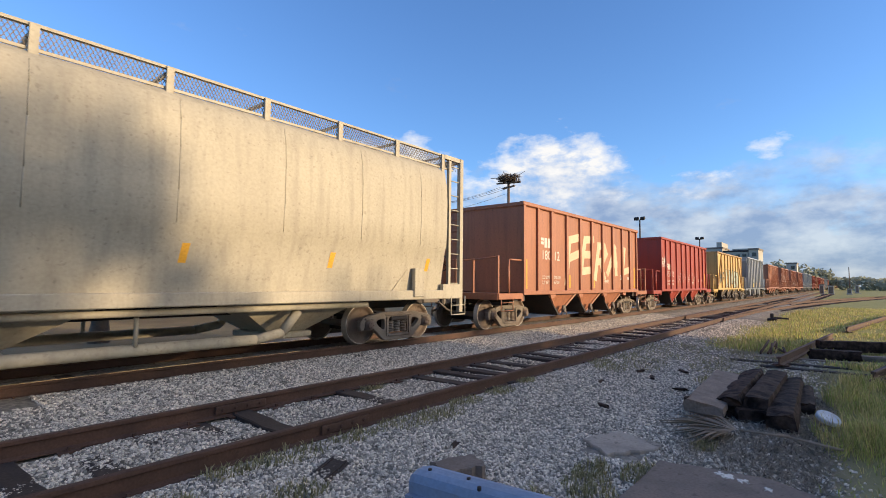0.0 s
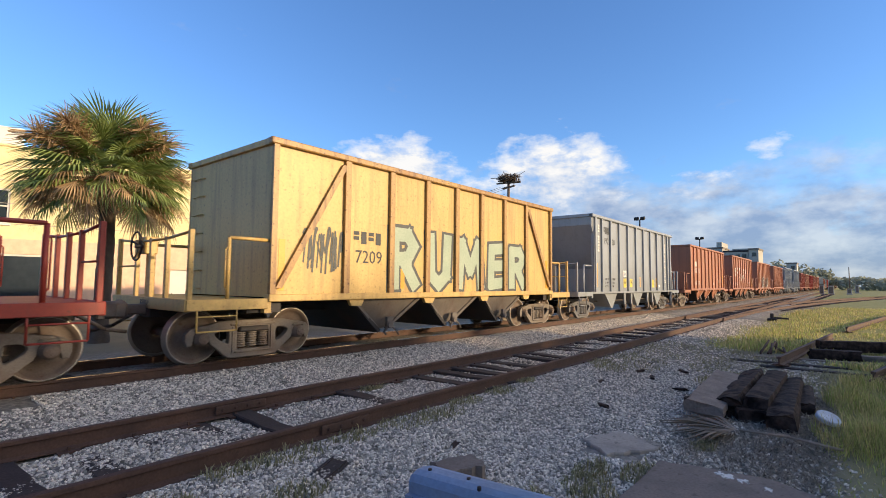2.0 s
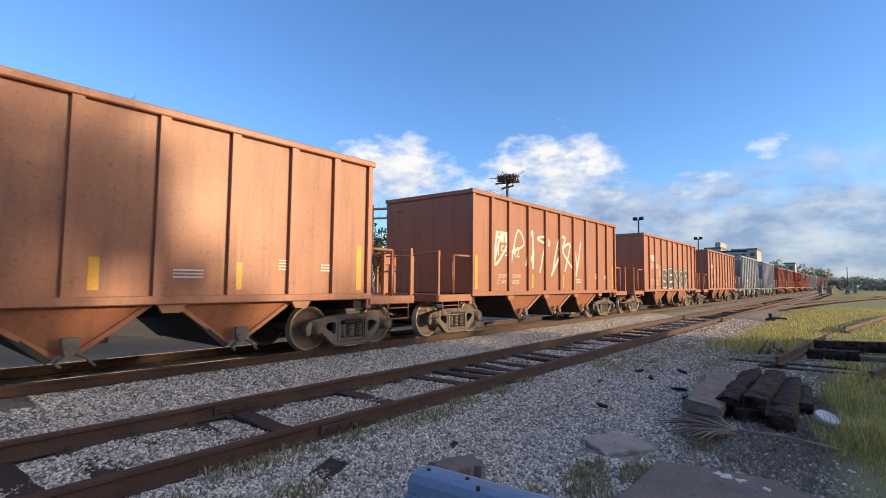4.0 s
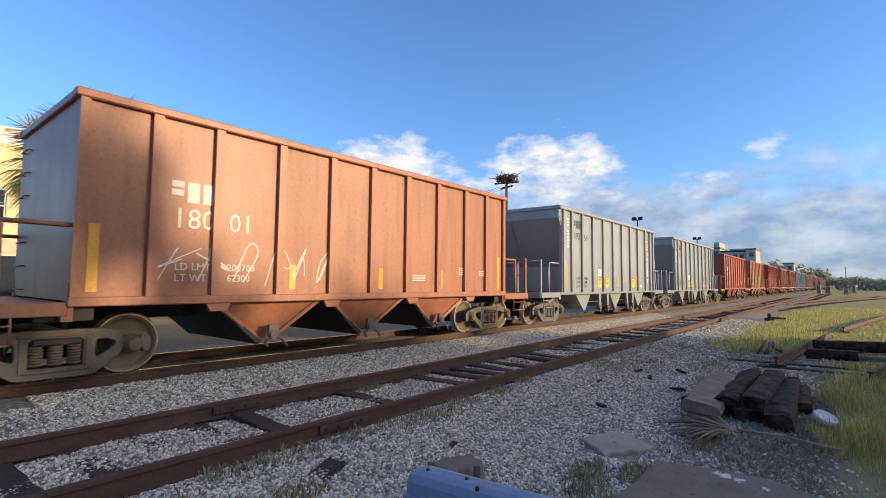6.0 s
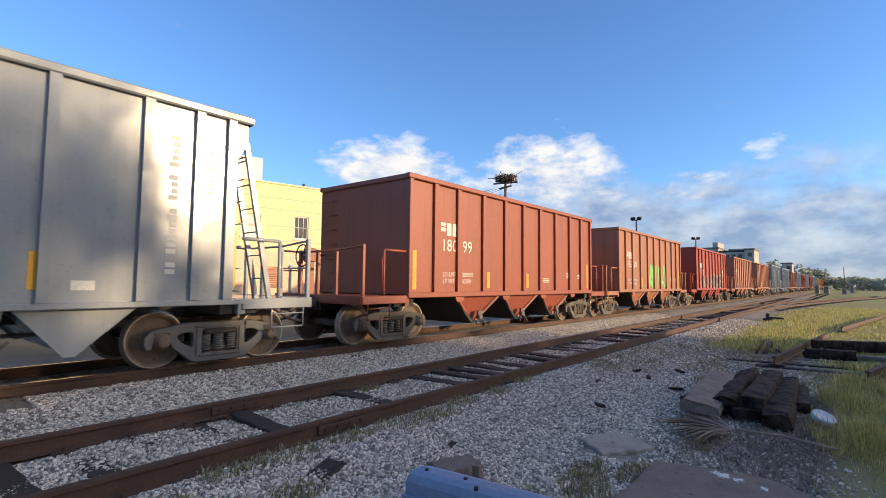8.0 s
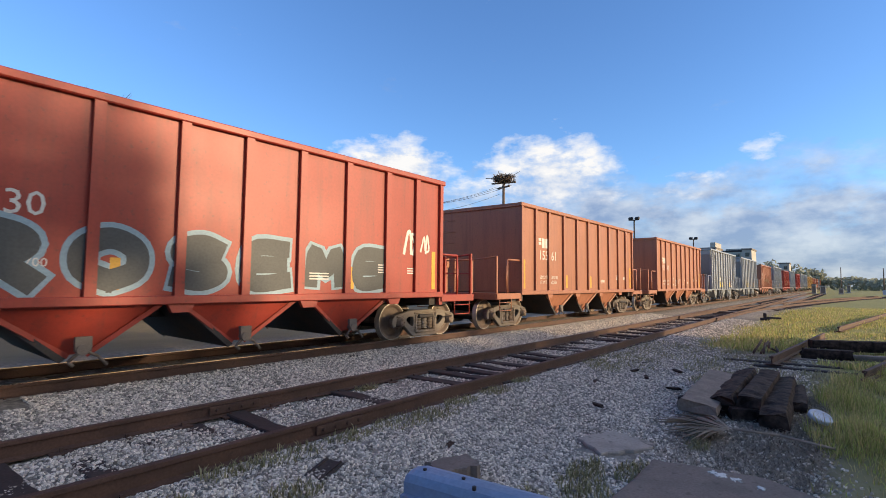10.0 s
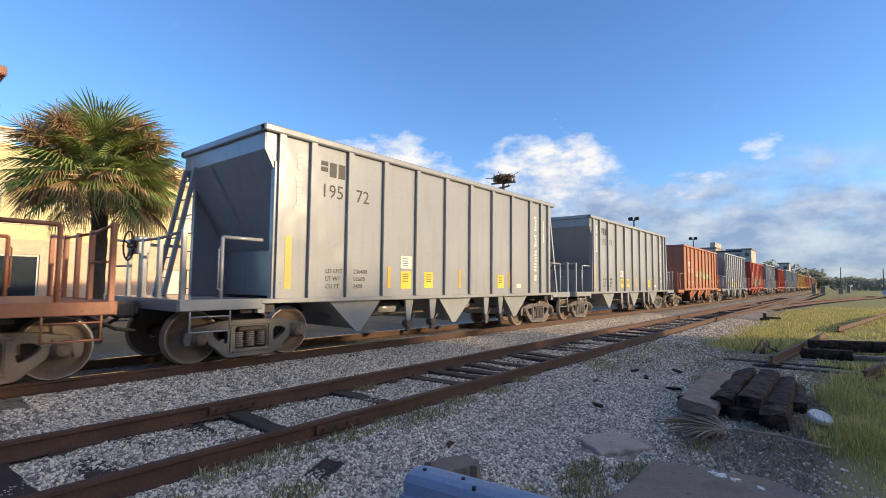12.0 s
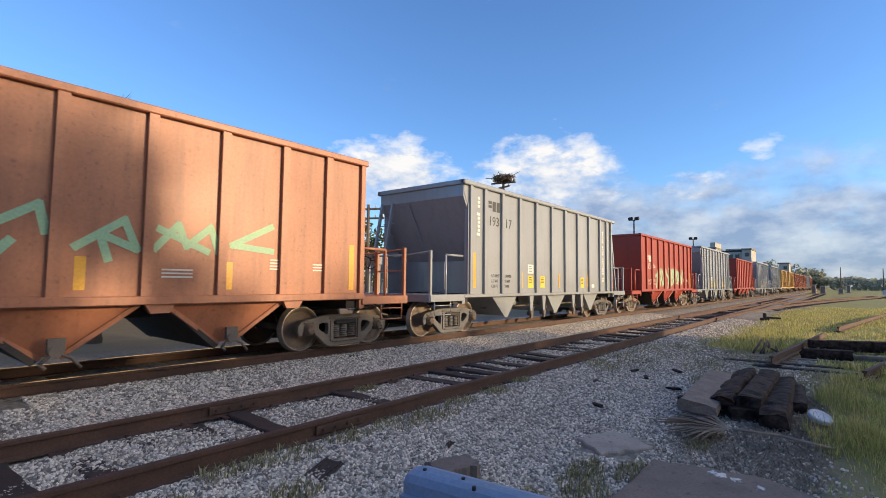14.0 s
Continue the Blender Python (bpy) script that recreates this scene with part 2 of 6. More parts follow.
DARK_SPRAY = material("dark_spray_paint", (0.075, 0.085, 0.085), (0.06, 0.065, 0.065), rough=0.6)
BLUE_SPRAY = material("pale_blue_spray_paint", (0.30, 0.42, 0.48), (0.24, 0.34, 0.40), rough=0.6)


def ground_material():
    """Gravel that turns to earth and grass with the distance from the tracks and towards the yard."""
    m = material("gravel_and_earth", (0.34, 0.305, 0.255), (0.20, 0.178, 0.148), rough=0.95, scale=1.3, fine=24, bump=0.02, bump_scale=26)
    t = m.node_tree
    N, L = t.nodes.new, t.links.new
    bsdf = next(n for n in t.nodes if n.type == "BSDF_PRINCIPLED")
    src = bsdf.inputs["Base Color"].links[0].from_socket
    tc = N("ShaderNodeTexCoord")
    vor = N("ShaderNodeTexVoronoi")
    vor.inputs["Scale"].default_value = 17.0
    L(tc.outputs["Object"], vor.inputs["Vector"])
    hsv = N("ShaderNodeHueSaturation")
    mr = N("ShaderNodeMapRange")
    mr.inputs[3].default_value, mr.inputs[4].default_value = 0.55, 1.35
    sp = N("ShaderNodeSeparateColor")
    L(vor.outputs["Color"], sp.inputs[0])
    L(sp.outputs[0], mr.inputs[0])
    L(mr.outputs[0], hsv.inputs["Value"])
    L(src, hsv.inputs["Color"])
    at = N("ShaderNodeVertexColor")
    at.layer_name = "cover"
    sc = N("ShaderNodeSeparateColor")
    L(at.outputs[0], sc.inputs[0])
    grass = N("ShaderNodeTexNoise")
    grass.inputs["Scale"].default_value = 0.9
    grass.inputs["Detail"].default_value = 6
    L(tc.outputs["Object"], grass.inputs["Vector"])

    def over(base, mask, colours):
        gm = N("ShaderNodeMix")
        gm.data_type = "RGBA"
        L(grass.outputs["Fac"], gm.inputs[0])
        gm.inputs[6].default_value, gm.inputs[7].default_value = (*colours[0], 1), (*colours[1], 1)
        mx = N("ShaderNodeMix")
        mx.data_type = "RGBA"
        L(mask, mx.inputs[0])
        L(base, mx.inputs[6])
        L(gm.outputs[2], mx.inputs[7])
        return mx.outputs[2]

    # earth's own brown, darkened further to hold the shade beyond the train
    c = over(hsv.outputs[0], sc.outputs[1], ((0.085, 0.068, 0.052), (0.20, 0.165, 0.13)))
    c = over(c, sc.outputs[0], ((0.13, 0.15, 0.035), (0.34, 0.31, 0.10)))
    L(c, bsdf.inputs["Base Color"])
    return m


GROUND = ground_material()


# ---- mesh helpers ----
class Shape:
    """Collects boxes, bars, prisms and turned forms into one mesh."""

    def __init__(self):
        self.v, self.f, self.s = [], [], []

    def add(self, verts, faces, smooth=False):
        n = len(self.v)
        self.v += [tuple(p) for p in verts]
        self.f += [tuple(i + n for i in f) for f in faces]
        self.s += [smooth] * len(faces)
        return self

    def box(self, x0, x1, y0, y1, z0, z1, c=0.0):
        """A box; c chamfers its upright and long edges."""
        if c <= 0:
            v = [(x, y, z) for x in (x0, x1) for y in (y0, y1) for z in (z0, z1)]
            return self.add(v, [(0, 1, 3, 2), (4, 6, 7, 5), (0, 4, 5, 1), (2, 3, 7, 6), (0, 2, 6, 4), (1, 5, 7, 3)])
        ring = lambda z, k: [(x0 + k, y0, z), (x1 - k, y0, z), (x1, y0 + k, z), (x1, y1 - k, z), (x1 - k, y1, z), (x0 + k, y1, z), (x0, y1 - k, z), (x0, y0 + k, z)]
        def inner(z):
            return [(min(max(x, x0 + c), x1 - c), min(max(y, y0 + c), y1 - c), z) for x, y, z in ring(z, c)]
        v = inner(z0) + ring(z0 + c, c) + ring(z1 - c, c) + inner(z1)
        f = [tuple(range(7, -1, -1)), tuple(range(24, 32))]
        for k in range(3):
            f += [(k * 8 + i, k * 8 + (i + 1) % 8, k * 8 + 8 + (i + 1) % 8, k * 8 + 8 + i) for i in range(8)]
        return self.add(v, f)

    def prism(self, pts, y0, y1, swap=False):
        """Outline pts in (x, z) drawn out from y0 to y1; swap: outline in (y, z), drawn along x."""
        n = len(pts)
        mk = (lambda p, d: (d, p[0], p[1])) if swap else (lambda p, d: (p[0], d, p[1]))
        v = [mk(p, y0) for p in pts] + [mk(p, y1) for p in pts]
        return self.add(v, [tuple(range(n)), tuple(range(2 * n - 1, n - 1, -1))] + [(i, i + n, (i + 1) % n + n, (i + 1) % n) for i in range(n)])

    def rod(self, p, q, r, n=8, r2=None, smooth=True):
        p, q = Vector(p), Vector(q)
        r2 = r if r2 is None else r2
        w = (q - p).normalized()
        u = w.orthogonal().normalized()
        k = w.cross(u)
        ring = [(math.cos(2 * math.pi * i / n), math.sin(2 * math.pi * i / n)) for i in range(n)]
        v = [p + u * (a * r) + k * (b * r) for a, b in ring] + [q + u * (a * r2) + k * (b * r2) for a, b in ring]
        self.add(v, [(i, (i + 1) % n, (i + 1) % n + n, i + n) for i in range(n)], smooth)
        m = len(self.v) - 2 * n
        self.f += [tuple(m + i for i in range(n - 1, -1, -1)), tuple(m + n + i for i in range(n))]
        self.s += [False, False]
        return self

    def pipe(self, pts, r, n=6):
        for a, b in zip(pts, pts[1:]):
            self.rod(a, b, r, n)
        return self

    def bar(self, p, q, w, h):
        """A square-cut bar from p to q, w across (level) and h deep."""
        p, q = Vector(p), Vector(q)
        d = (q - p).normalized()
        side = d.cross(Vector((0, 0, 1)))
        side = side.normalized() if side.length > 1e-4 else Vector((0, 1, 0))
        up = side.cross(d)
        v = [e + side * (a * w / 2) + up * (b * h / 2) for e in (p, q) for a, b in ((-1, -1), (1, -1), (1, 1), (-1, 1))]
        return self.add(v, [(3, 2, 1, 0), (4, 5, 6, 7), (0, 1, 5, 4), (1, 2, 6, 5), (2, 3, 7, 6), (3, 0, 4, 7)])

    def turned(self, profile, y=0.0, n=32, cx=0.0, cz=0.0):
        """Profile of (radius, y) turned about the y axis."""
        m = len(profile)
        v = [(cx + r * math.cos(2 * math.pi * i / n), y + d, cz + r * math.sin(2 * math.pi * i / n)) for i in range(n) for r, d in profile]
        f = [(i * m + k, i * m + k + 1, (i + 1) % n * m + k + 1, (i + 1) % n * m + k) for i in range(n) for k in range(m - 1)]
        return self.add(v, f, True)

    def mesh(self, name, mat):
        me = bpy.data.meshes.new(name)
        me.from_pydata(self.v, [], self.f)
        me.polygons.foreach_set("use_smooth", self.s)
        bm = bmesh.new()
        bm.from_mesh(me)
        bmesh.ops.recalc_face_normals(bm, faces=bm.faces)
        bm.to_mesh(me)
        bm.free()
        me.materials.append(mat)
        return me


def curve_points(pts, n=6):
    out = []
    p = [pts[0]] + list(pts) + [pts[-1]]
    for i in range(1, len(p) - 2):
        for k in range(n):
            t = k / n
            out.append(tuple(0.5 * (2 * p[i][c] + (p[i + 1][c] - p[i - 1][c]) * t + (2 * p[i - 1][c] - 5 * p[i][c] + 4 * p[i + 1][c] - p[i + 2][c]) * t * t
                                    + (3 * p[i][c] - p[i - 1][c] - 3 * p[i + 1][c] + p[i + 2][c]) * t ** 3) for c in (0, 1)))
    return out + [pts[-1]]


KEPT = {}


def part(name, key, make, mat, parent, label="", at=None):
    """One mesh object under parent; meshes with the same key and material are shared."""
    k = (key, mat.name)
    if k not in KEPT:
        KEPT[k] = make().mesh(name, mat)
    ob = new(name, KEPT[k])
    ob.parent = parent
    if at is not None:
        ob.matrix_basis = at
    if label:
        ob["label"] = label
    return ob


def thing(name, label, category, group="", at=None, kind=""):
    ob = tagged(new(name), label, category, group, kind)
    if at is not None:
        ob.matrix_basis = at
    return ob


def lettering(text, height, mat):
    """Flat letters in the x-z plane, facing -y, their lower left corner at the origin."""
    k = ("text", text, height, mat.name)
    if k not in KEPT:
        cu = bpy.data.curves.new("letters", "FONT")
        cu.body, cu.size, cu.extrude, cu.resolution_u = text, height * 1.38, 0.0015, 2
        ob = bpy.data.objects.new("letters", cu)
        me = bpy.data.meshes.new_from_object(ob)
        me.transform(Euler((radians(90), 0, 0)).to_matrix().to_4x4())
        me.materials.clear()
        me.materials.append(mat)
        bpy.data.objects.remove(ob)
        KEPT[k] = me
    return KEPT[k]


# ---- ground ----
def smooth(a, b, x):
    t = min(1.0, max(0.0, (x - a) / (b - a)))
    return t * t * (3 - 2 * t)


def ground_height(x, y):
    """Ballast shoulders of the two tracks over nearly level gravel."""
    main = 0.15 * (1 - smooth(1.45, 2.6, abs(y)))
    off = abs(y - SIDING_Y - 0.01 * x)
    side = (0.036 + 0.046 * smooth(0.78, 0.95, off)) * (1 - smooth(1.2, 2.2, off))
    if off < 0.8:
        side += 0.035 * noise.noise(Vector((x * 0.9, y * 0.9, 6)))
    rough = 0.02 * noise.noise(Vector((x * 0.7, y * 0.7, 0))) if abs(x) < 60 and abs(y) < 40 else 0.0
    return max(main, side) + rough * (0.4 if abs(y) < 2 else 1.0)


def grass_cover(x, y):
    """How far grass covers the ground, 0 to 1."""
    n = noise.noise(Vector((x * 0.35, y * 0.35, 3.0))) * 0.5
    right = smooth(0.0, 1.3, -8.05 - y + n + 0.05 * (x - 7)) * smooth(2.5, 4.5, x)
    yard = smooth(0.0, 3.0, x - 13.0 + n * 5) * smooth(0.0, 1.4, SIDING_Y - 1.25 - y + n)
    yard *= 1 - smooth(34, 48, x) * (1 - smooth(0, 4, -10.5 - 0.05 * x - y))
    far = smooth(2.8, 4.5, y + n) * 0.22
    return min(1.0, max(right, yard, far))


def earth_cover(x, y):
    n = noise.noise(Vector((x * 0.5, y * 0.5, 9.0))) * 0.6
    a = smooth(0.0, 1.5, -6.9 - y + n - 0.1 * abs(x - 6.5)) * smooth(3.5, 6.0, x)
    b = 0.85 * smooth(9.0, 12.5, x + n) * smooth(0, 1.2, -4.75 - y + n)
    # beyond y = 2.6 this dark earth also stands in for the train's shade
    return min(1.0, max(a, b, smooth(0, 2, y - 2.6), 0.75 * smooth(28, 60, x) * smooth(0.5, 2, -5.4 - y)))


def build_ground():
    def line(near, far, step):
        a = list(np.arange(-near, near + 1e-6, step))
        d, s = near, step
        out = []
        while d < far:
            s *= 1.35
            d += s
            out.append(d)
        return [-q for q in reversed(out)] + a + out
    xs = [q + 12.0 for q in line(22.0, 3000.0, 0.28)]
    ys = [q - 5.0 for q in line(9.0, 3000.0, 0.18)]
    verts = [(x, y, ground_height(x, y)) for x in xs for y in ys]
    n = len(ys)
    faces = [(i * n + j, (i + 1) * n + j, (i + 1) * n + j + 1, i * n + j + 1) for i in range(len(xs) - 1) for j in range(n - 1)]
    me = bpy.data.meshes.new("ground")
    me.from_pydata(verts, [], faces)
    me.polygons.foreach_set("use_smooth", [True] * len(faces))
    col = me.color_attributes.new("cover", "FLOAT_COLOR", "POINT")
    flat = []
    for x, y, z in verts:
        flat += [grass_cover(x, y), earth_cover(x, y), 0.0, 1.0]
    col.data.foreach_set("color", flat)
    me.materials.append(GROUND)
    return tagged(new("ground", me), "pale gravel turning to earth and patchy grass beside the tracks", "ground", kind="structure")


build_ground()


# ---- tracks ----
def rail_profile(h):
    return [(-0.07, 0), (0.07, 0), (0.07, 0.012), (0.012, 0.03), (0.012, h - 0.045), (0.036, h - 0.035), (0.036, h - 0.004), (0.030, h),
            (-0.030, h), (-0.036, h - 0.004), (-0.036, h - 0.035), (-0.012, h - 0.045), (-0.012, 0.03), (-0.07, 0.012)]


def rail_part(parent, path, top, key):
    """A rail along a list of (x, y), its worn head as a mesh of its own."""
    h = 0.17

    def sweep(prof):
        s = Shape()
        n = len(prof)
        v = []
        for i, (x, y) in enumerate(path):
            a, b = path[max(0, i - 1)], path[min(len(path) - 1, i + 1)]
            d = Vector((b[0] - a[0], b[1] - a[1], 0)).normalized()
            side = Vector((-d.y, d.x, 0))
            wob = 0.006 * noise.noise(Vector((x * 0.35, y, 5)))
            v += [Vector((x, y, top - h + pz + wob)) + side * py for py, pz in prof]
        f = [(i * n + k, i * n + (k + 1) % n, (i + 1) * n + (k + 1) % n, (i + 1) * n + k) for i in range(len(path) - 1) for k in range(n)]
        f += [tuple(range(n)), tuple(len(v) - n + k for k in range(n))]
        return s.add(v, f)
    rail = part("rail", key, lambda: sweep(rail_profile(h)), RAIL_SIDE, parent)
    part("rail_head", key + "head", lambda: sweep([(-0.024, h - 0.001), (0.024, h - 0.001), (0.024, h + 0.0015), (-0.024, h + 0.0015)]),
         RAIL_TOP if "main" in key else RAIL_SIDE, rail, "polished running surface" if "main" in key else "dull rusty running surface")


def tie_shape(seed, length=2.6):
    def make():
        r = random.Random(seed)
        s = Shape()
        n = 9
        v = []
        for i in range(n):
            y = -length / 2 + length * i / (n - 1)
            dz, dw = r.uniform(-0.008, 0.008), r.uniform(-0.008, 0.008)
            v += [(-0.115 + dw, y, -0.16), (0.115 + dw, y, -0.16), (0.115 + dw, y, -0.012 + dz), (0.10 + dw, y, dz), (-0.10 + dw, y, dz), (-0.115 + dw, y, -0.012 + dz)]
        f = [(i * 6 + k, i * 6 + (k + 1) % 6, i * 6 + 6 + (k + 1) % 6, i * 6 + 6 + k) for i in range(n - 1) for k in range(6)]
        return s.add(v, f + [tuple(range(5, -1, -1)), tuple(len(v) - 6 + k for k in range(6))])
    return make


def track(name, label, yc, slope, top, x0, x1, tie_top, key, tie_length=2.6):
    t = thing(name, label, "railway track", kind="structure")
    xs = [x0 + (x1 - x0) * i / 240 for i in range(241)] if x1 - x0 < 300 else list(np.arange(x0, 60, 0.8)) + [60, 100, 150, 250, 400, x1]
    for s in (-0.7525, 0.7525):
        rail_part(t, [(x, yc + s + slope * x) for x in xs], top, key + ("a" if s < 0 else "b"))
    r = random.Random(yc)
    x = -6.0
    while x < 75:
        sunk = r.choice((0.0, 0.008, 0.02, 0.05)) if key == "side" else 0.0
        part("tie", ("tie", tie_length, int(x * 7) % 5), tie_shape(int(x * 7) % 5, tie_length), TIE, t,
             at=pose(x, yc + slope * x + r.uniform(-0.05, 0.05), tie_top - sunk + r.uniform(-0.02, 0.012), r.uniform(-1, 1), 0, r.uniform(-3, 3)))
        x += 0.53 + r.uniform(-0.04, 0.05)
    # spiked tie plates under the rails
    def plates():
        s = Shape()
        for i in range(90):
            for e in (-0.7525, 0.7525):
                px = -5 + i * 0.53
                s.box(px - 0.09, px + 0.09, yc + slope * px + e - 0.16, yc + slope * px + e + 0.16, top - 0.185, top - 0.165)
                for k in (-0.1, 0.1):
                    s.box(px - 0.012, px + 0.012, yc + slope * px + e + k - 0.012, yc + slope * px + e + k + 0.012, top - 0.165, top - 0.13)
        return s
    tagged(part("tie_plates", key + "plates", plates, RAIL_SIDE, t), kind="stuff")
    return t


track("main_track", "main line track with polished rails on dark timber ties in ballast", 0.0, 0.0, RAIL, -60, 900, 0.135, "main")
track("siding_track", "disused siding with rusty rails on half-buried rotten timber ties", SIDING_Y, 0.01, SIDING_TOP, -60, 300, 0.088, "side", 1.72)


def rail_joint(x, y, top, name="joint_bar"):
    t = thing(name, "rusty bolted joint bar on the siding rail", "joint bar", at=pose(x, y, top))
    for e in (-1, 1):
        part("splice_plate", "splice%d" % e, lambda e=e: Shape().box(-0.31, 0.31, *sorted((e * 0.014, e * 0.045)), -0.14, -0.045, 0.006), RAIL_SIDE, t)
    for i in range(4):
        part("bolt", "joint_bolt", lambda: Shape().rod((0, -0.075, -0.09), (0, 0.06, -0.09), 0.018, 6), RAIL_SIDE, t, at=pose(-0.23 + 0.153 * i, 0, 0))


rail_joint(3.05, SIDING_Y + 0.03 + 0.7525, SIDING_TOP)
rail_joint(3.4, SIDING_Y + 0.034 - 0.7525, SIDING_TOP)


# ---- rolling stock ----
R_WHEEL = 0.42
AXLE = 0.86


def wheel_shape(side):
    def make():
        s = Shape()
        y = side * 0.7525
        o = side
        s.turned([(0.10, o * 0.09), (0.13, o * 0.085), (0.15, o * 0.03), (0.30, -o * 0.015), (0.345, o * 0.01), (0.36, o * 0.05), (R_WHEEL - 0.012, o * 0.052)], y, 40)
        s.turned([(R_WHEEL - 0.005, -o * 0.045), (0.35, -o * 0.05), (0.14, -o * 0.03), (0.10, -o * 0.06)], y, 40)
        return s
    return make


def rim_shape(side):
    def make():
        y, o = side * 0.7525, side
        return Shape().turned([(0.398, o * 0.054), (R_WHEEL - 0.008, o * 0.056), (R_WHEEL, o * 0.045), (R_WHEEL + 0.004, -o * 0.03), (R_WHEEL + 0.028, -o * 0.045),
                               (R_WHEEL + 0.024, -o * 0.065), (0.398, -o * 0.066)], y, 40)
    return make


def plate_with_holes(outline, holes, depth, bevel):
    """A flat casting in the x-z plane with rounded windows, depth thick about y = 0 and bevelled edges."""
    cu = bpy.data.curves.new("casting", "CURVE")
    cu.dimensions, cu.fill_mode, cu.extrude, cu.bevel_depth, cu.bevel_resolution = "2D", "BOTH", depth / 2 - bevel, bevel, 1
    for pts in [outline] + holes:
        sp = cu.splines.new("POLY")
        sp.points.add(len(pts) - 1)
        sp.use_cyclic_u = True
        for q, (x, z) in zip(sp.points, pts):
            q.co = (x, z, 0, 1)
    ob = bpy.data.objects.new("casting", cu)
    me = bpy.data.meshes.new_from_object(ob)
    places = {}                                              # weld the faces and the rim
    index = [places.setdefault((round(v.co.x, 4), round(-v.co.z, 4), round(v.co.y, 4)), len(places)) for v in me.vertices]
    faces = [tuple(dict.fromkeys(index[i] for i in f.vertices)) for f in me.polygons]
    s = Shape().add(list(places), [f for f in faces if len(f) > 2])
    bpy.data.objects.remove(ob)
    return s


def side_frame_shape(side):
    """Cast truck side frame: arched ends over the bearings, two rounded side windows and the spring opening."""
    def make():
        z = R_WHEEL
        half = [(0.0, 0.235), (0.36, 0.235), (0.56, 0.225), (0.74, 0.185), (0.90, 0.165), (1.02, 0.13), (1.08, 0.06), (1.085, -0.03), (1.06, -0.10), (1.01, -0.10),
                (0.985, -0.02), (0.97, 0.075), (0.93, 0.105), (0.79, 0.105), (0.75, 0.075), (0.735, -0.02), (0.70, -0.10), (0.62, -0.16), (0.50, -0.27), (0.42, -0.325), (0.34, -0.34), (0.0, -0.34)]
        outline = [(x, z + h) for x, h in half] + [(-x, z + h) for x, h in reversed(half[1:-1])]
        opening = [(x, z + h) for x, h in ((-0.27, 0.14), (0.27, 0.14), (0.295, 0.11), (0.295, -0.21), (0.27, -0.235), (-0.27, -0.235), (-0.295, -0.21), (-0.295, 0.11))]
        tri = curve_points([(0.43, 0.115), (0.56, 0.115), (0.655, 0.07), (0.645, 0.0), (0.56, -0.075), (0.45, -0.135), (0.405, -0.10), (0.40, 0.05), (0.43, 0.115)], 3)[:-1]
        s = plate_with_holes(outline, [opening, [(x, z + h) for x, h in tri], [(-x, z + h) for x, h in tri]], 0.12, 0.016)
        s.v = [(x, y + side * 0.995, h) for x, y, h in s.v]
        for e in (-1, 1):
            s.box(e * AXLE - 0.12, e * AXLE + 0.12, *sorted((side * 0.90, side * 1.085)), z + 0.10, z + 0.15, 0.02)
            s.prism([(e * 0.31, z + 0.15), (e * 0.37, z + 0.15), (e * 0.37, z - 0.26), (e * 0.31, z - 0.26)], *sorted((side * 1.045, side * 1.075)))
        return s.box(-0.33, 0.33, *sorted((side * 0.92, side * 1.09)), z - 0.275, z - 0.232, 0.012).box(-0.40, 0.40, *sorted((side * 1.04, side * 1.075)), z + 0.165, z + 0.205, 0.01)
    return make


def springs_shape(side):
    def make():
        s = Shape()
        for k in (-0.2, 0.0, 0.2):
            for j in range(7):
                s.turned([(0.058, 0.0), (0.085, 0.012), (0.085, 0.026), (0.058, 0.036)], 0, 12)
                m = len(s.v) - 48
                s.v[m:] = [(p[0] + k, side * 0.985 + p[2], R_WHEEL - 0.195 + j * 0.036 + p[1]) for p in s.v[m:]]
        return s
    return make


def bolster_shape():
    s = Shape()
    s.box(-0.26, 0.26, -1.10, 1.10, R_WHEEL + 0.06, R_WHEEL + 0.15, 0.02)
    s.box(-0.2, 0.2, -0.9, 0.9, R_WHEEL - 0.12, R_WHEEL + 0.22, 0.03)
    for e in (-1, 1):
        s.box(e * 0.48 - 0.04, e * 0.48 + 0.04, -0.85, 0.85, R_WHEEL - 0.2, R_WHEEL - 0.05)
    return s


WHEELSETS = []


def truck(car, x, mat=None):
    mat = mat or STEEL
    tr = part("truck", "bolster", bolster_shape, BLACK, car, "cast steel bogie with coil springs", at=pose(x, 0, 0))
    for side in (-1, 1):
        part("side_frame", "frame%d" % side, side_frame_shape(side), mat, tr)
        tagged(part("spring_pack", "springs%d" % side, springs_shape(side), mat, tr), kind="stuff")
    for e in (-1, 1):
        ws = part("wheelset", "wheelset", lambda: joined(Shape().rod((0, -0.95, 0), (0, 0.95, 0), 0.075, 14), wheel_shape(-1)(), wheel_shape(1)(), caps()),
                  WHEEL, tr, "dusty rusty-brown wheels on one axle", at=pose(e * AXLE, 0, R_WHEEL))
        WHEELSETS.append((ws, e))
        for side in (-1, 1):
            WHEELSETS.append((part("wheel_rim", "rim%d" % side, rim_shape(side), TREAD, tr, "bright worn wheel rim", at=pose(e * AXLE, 0, R_WHEEL)), e))
    return tr


def joined(*shapes):
    s = Shape()
    for q in shapes:
        n = len(s.v)
        s.v += q.v
        s.f += [tuple(i + n for i in f) for f in q.f]
        s.s += q.s
    return s


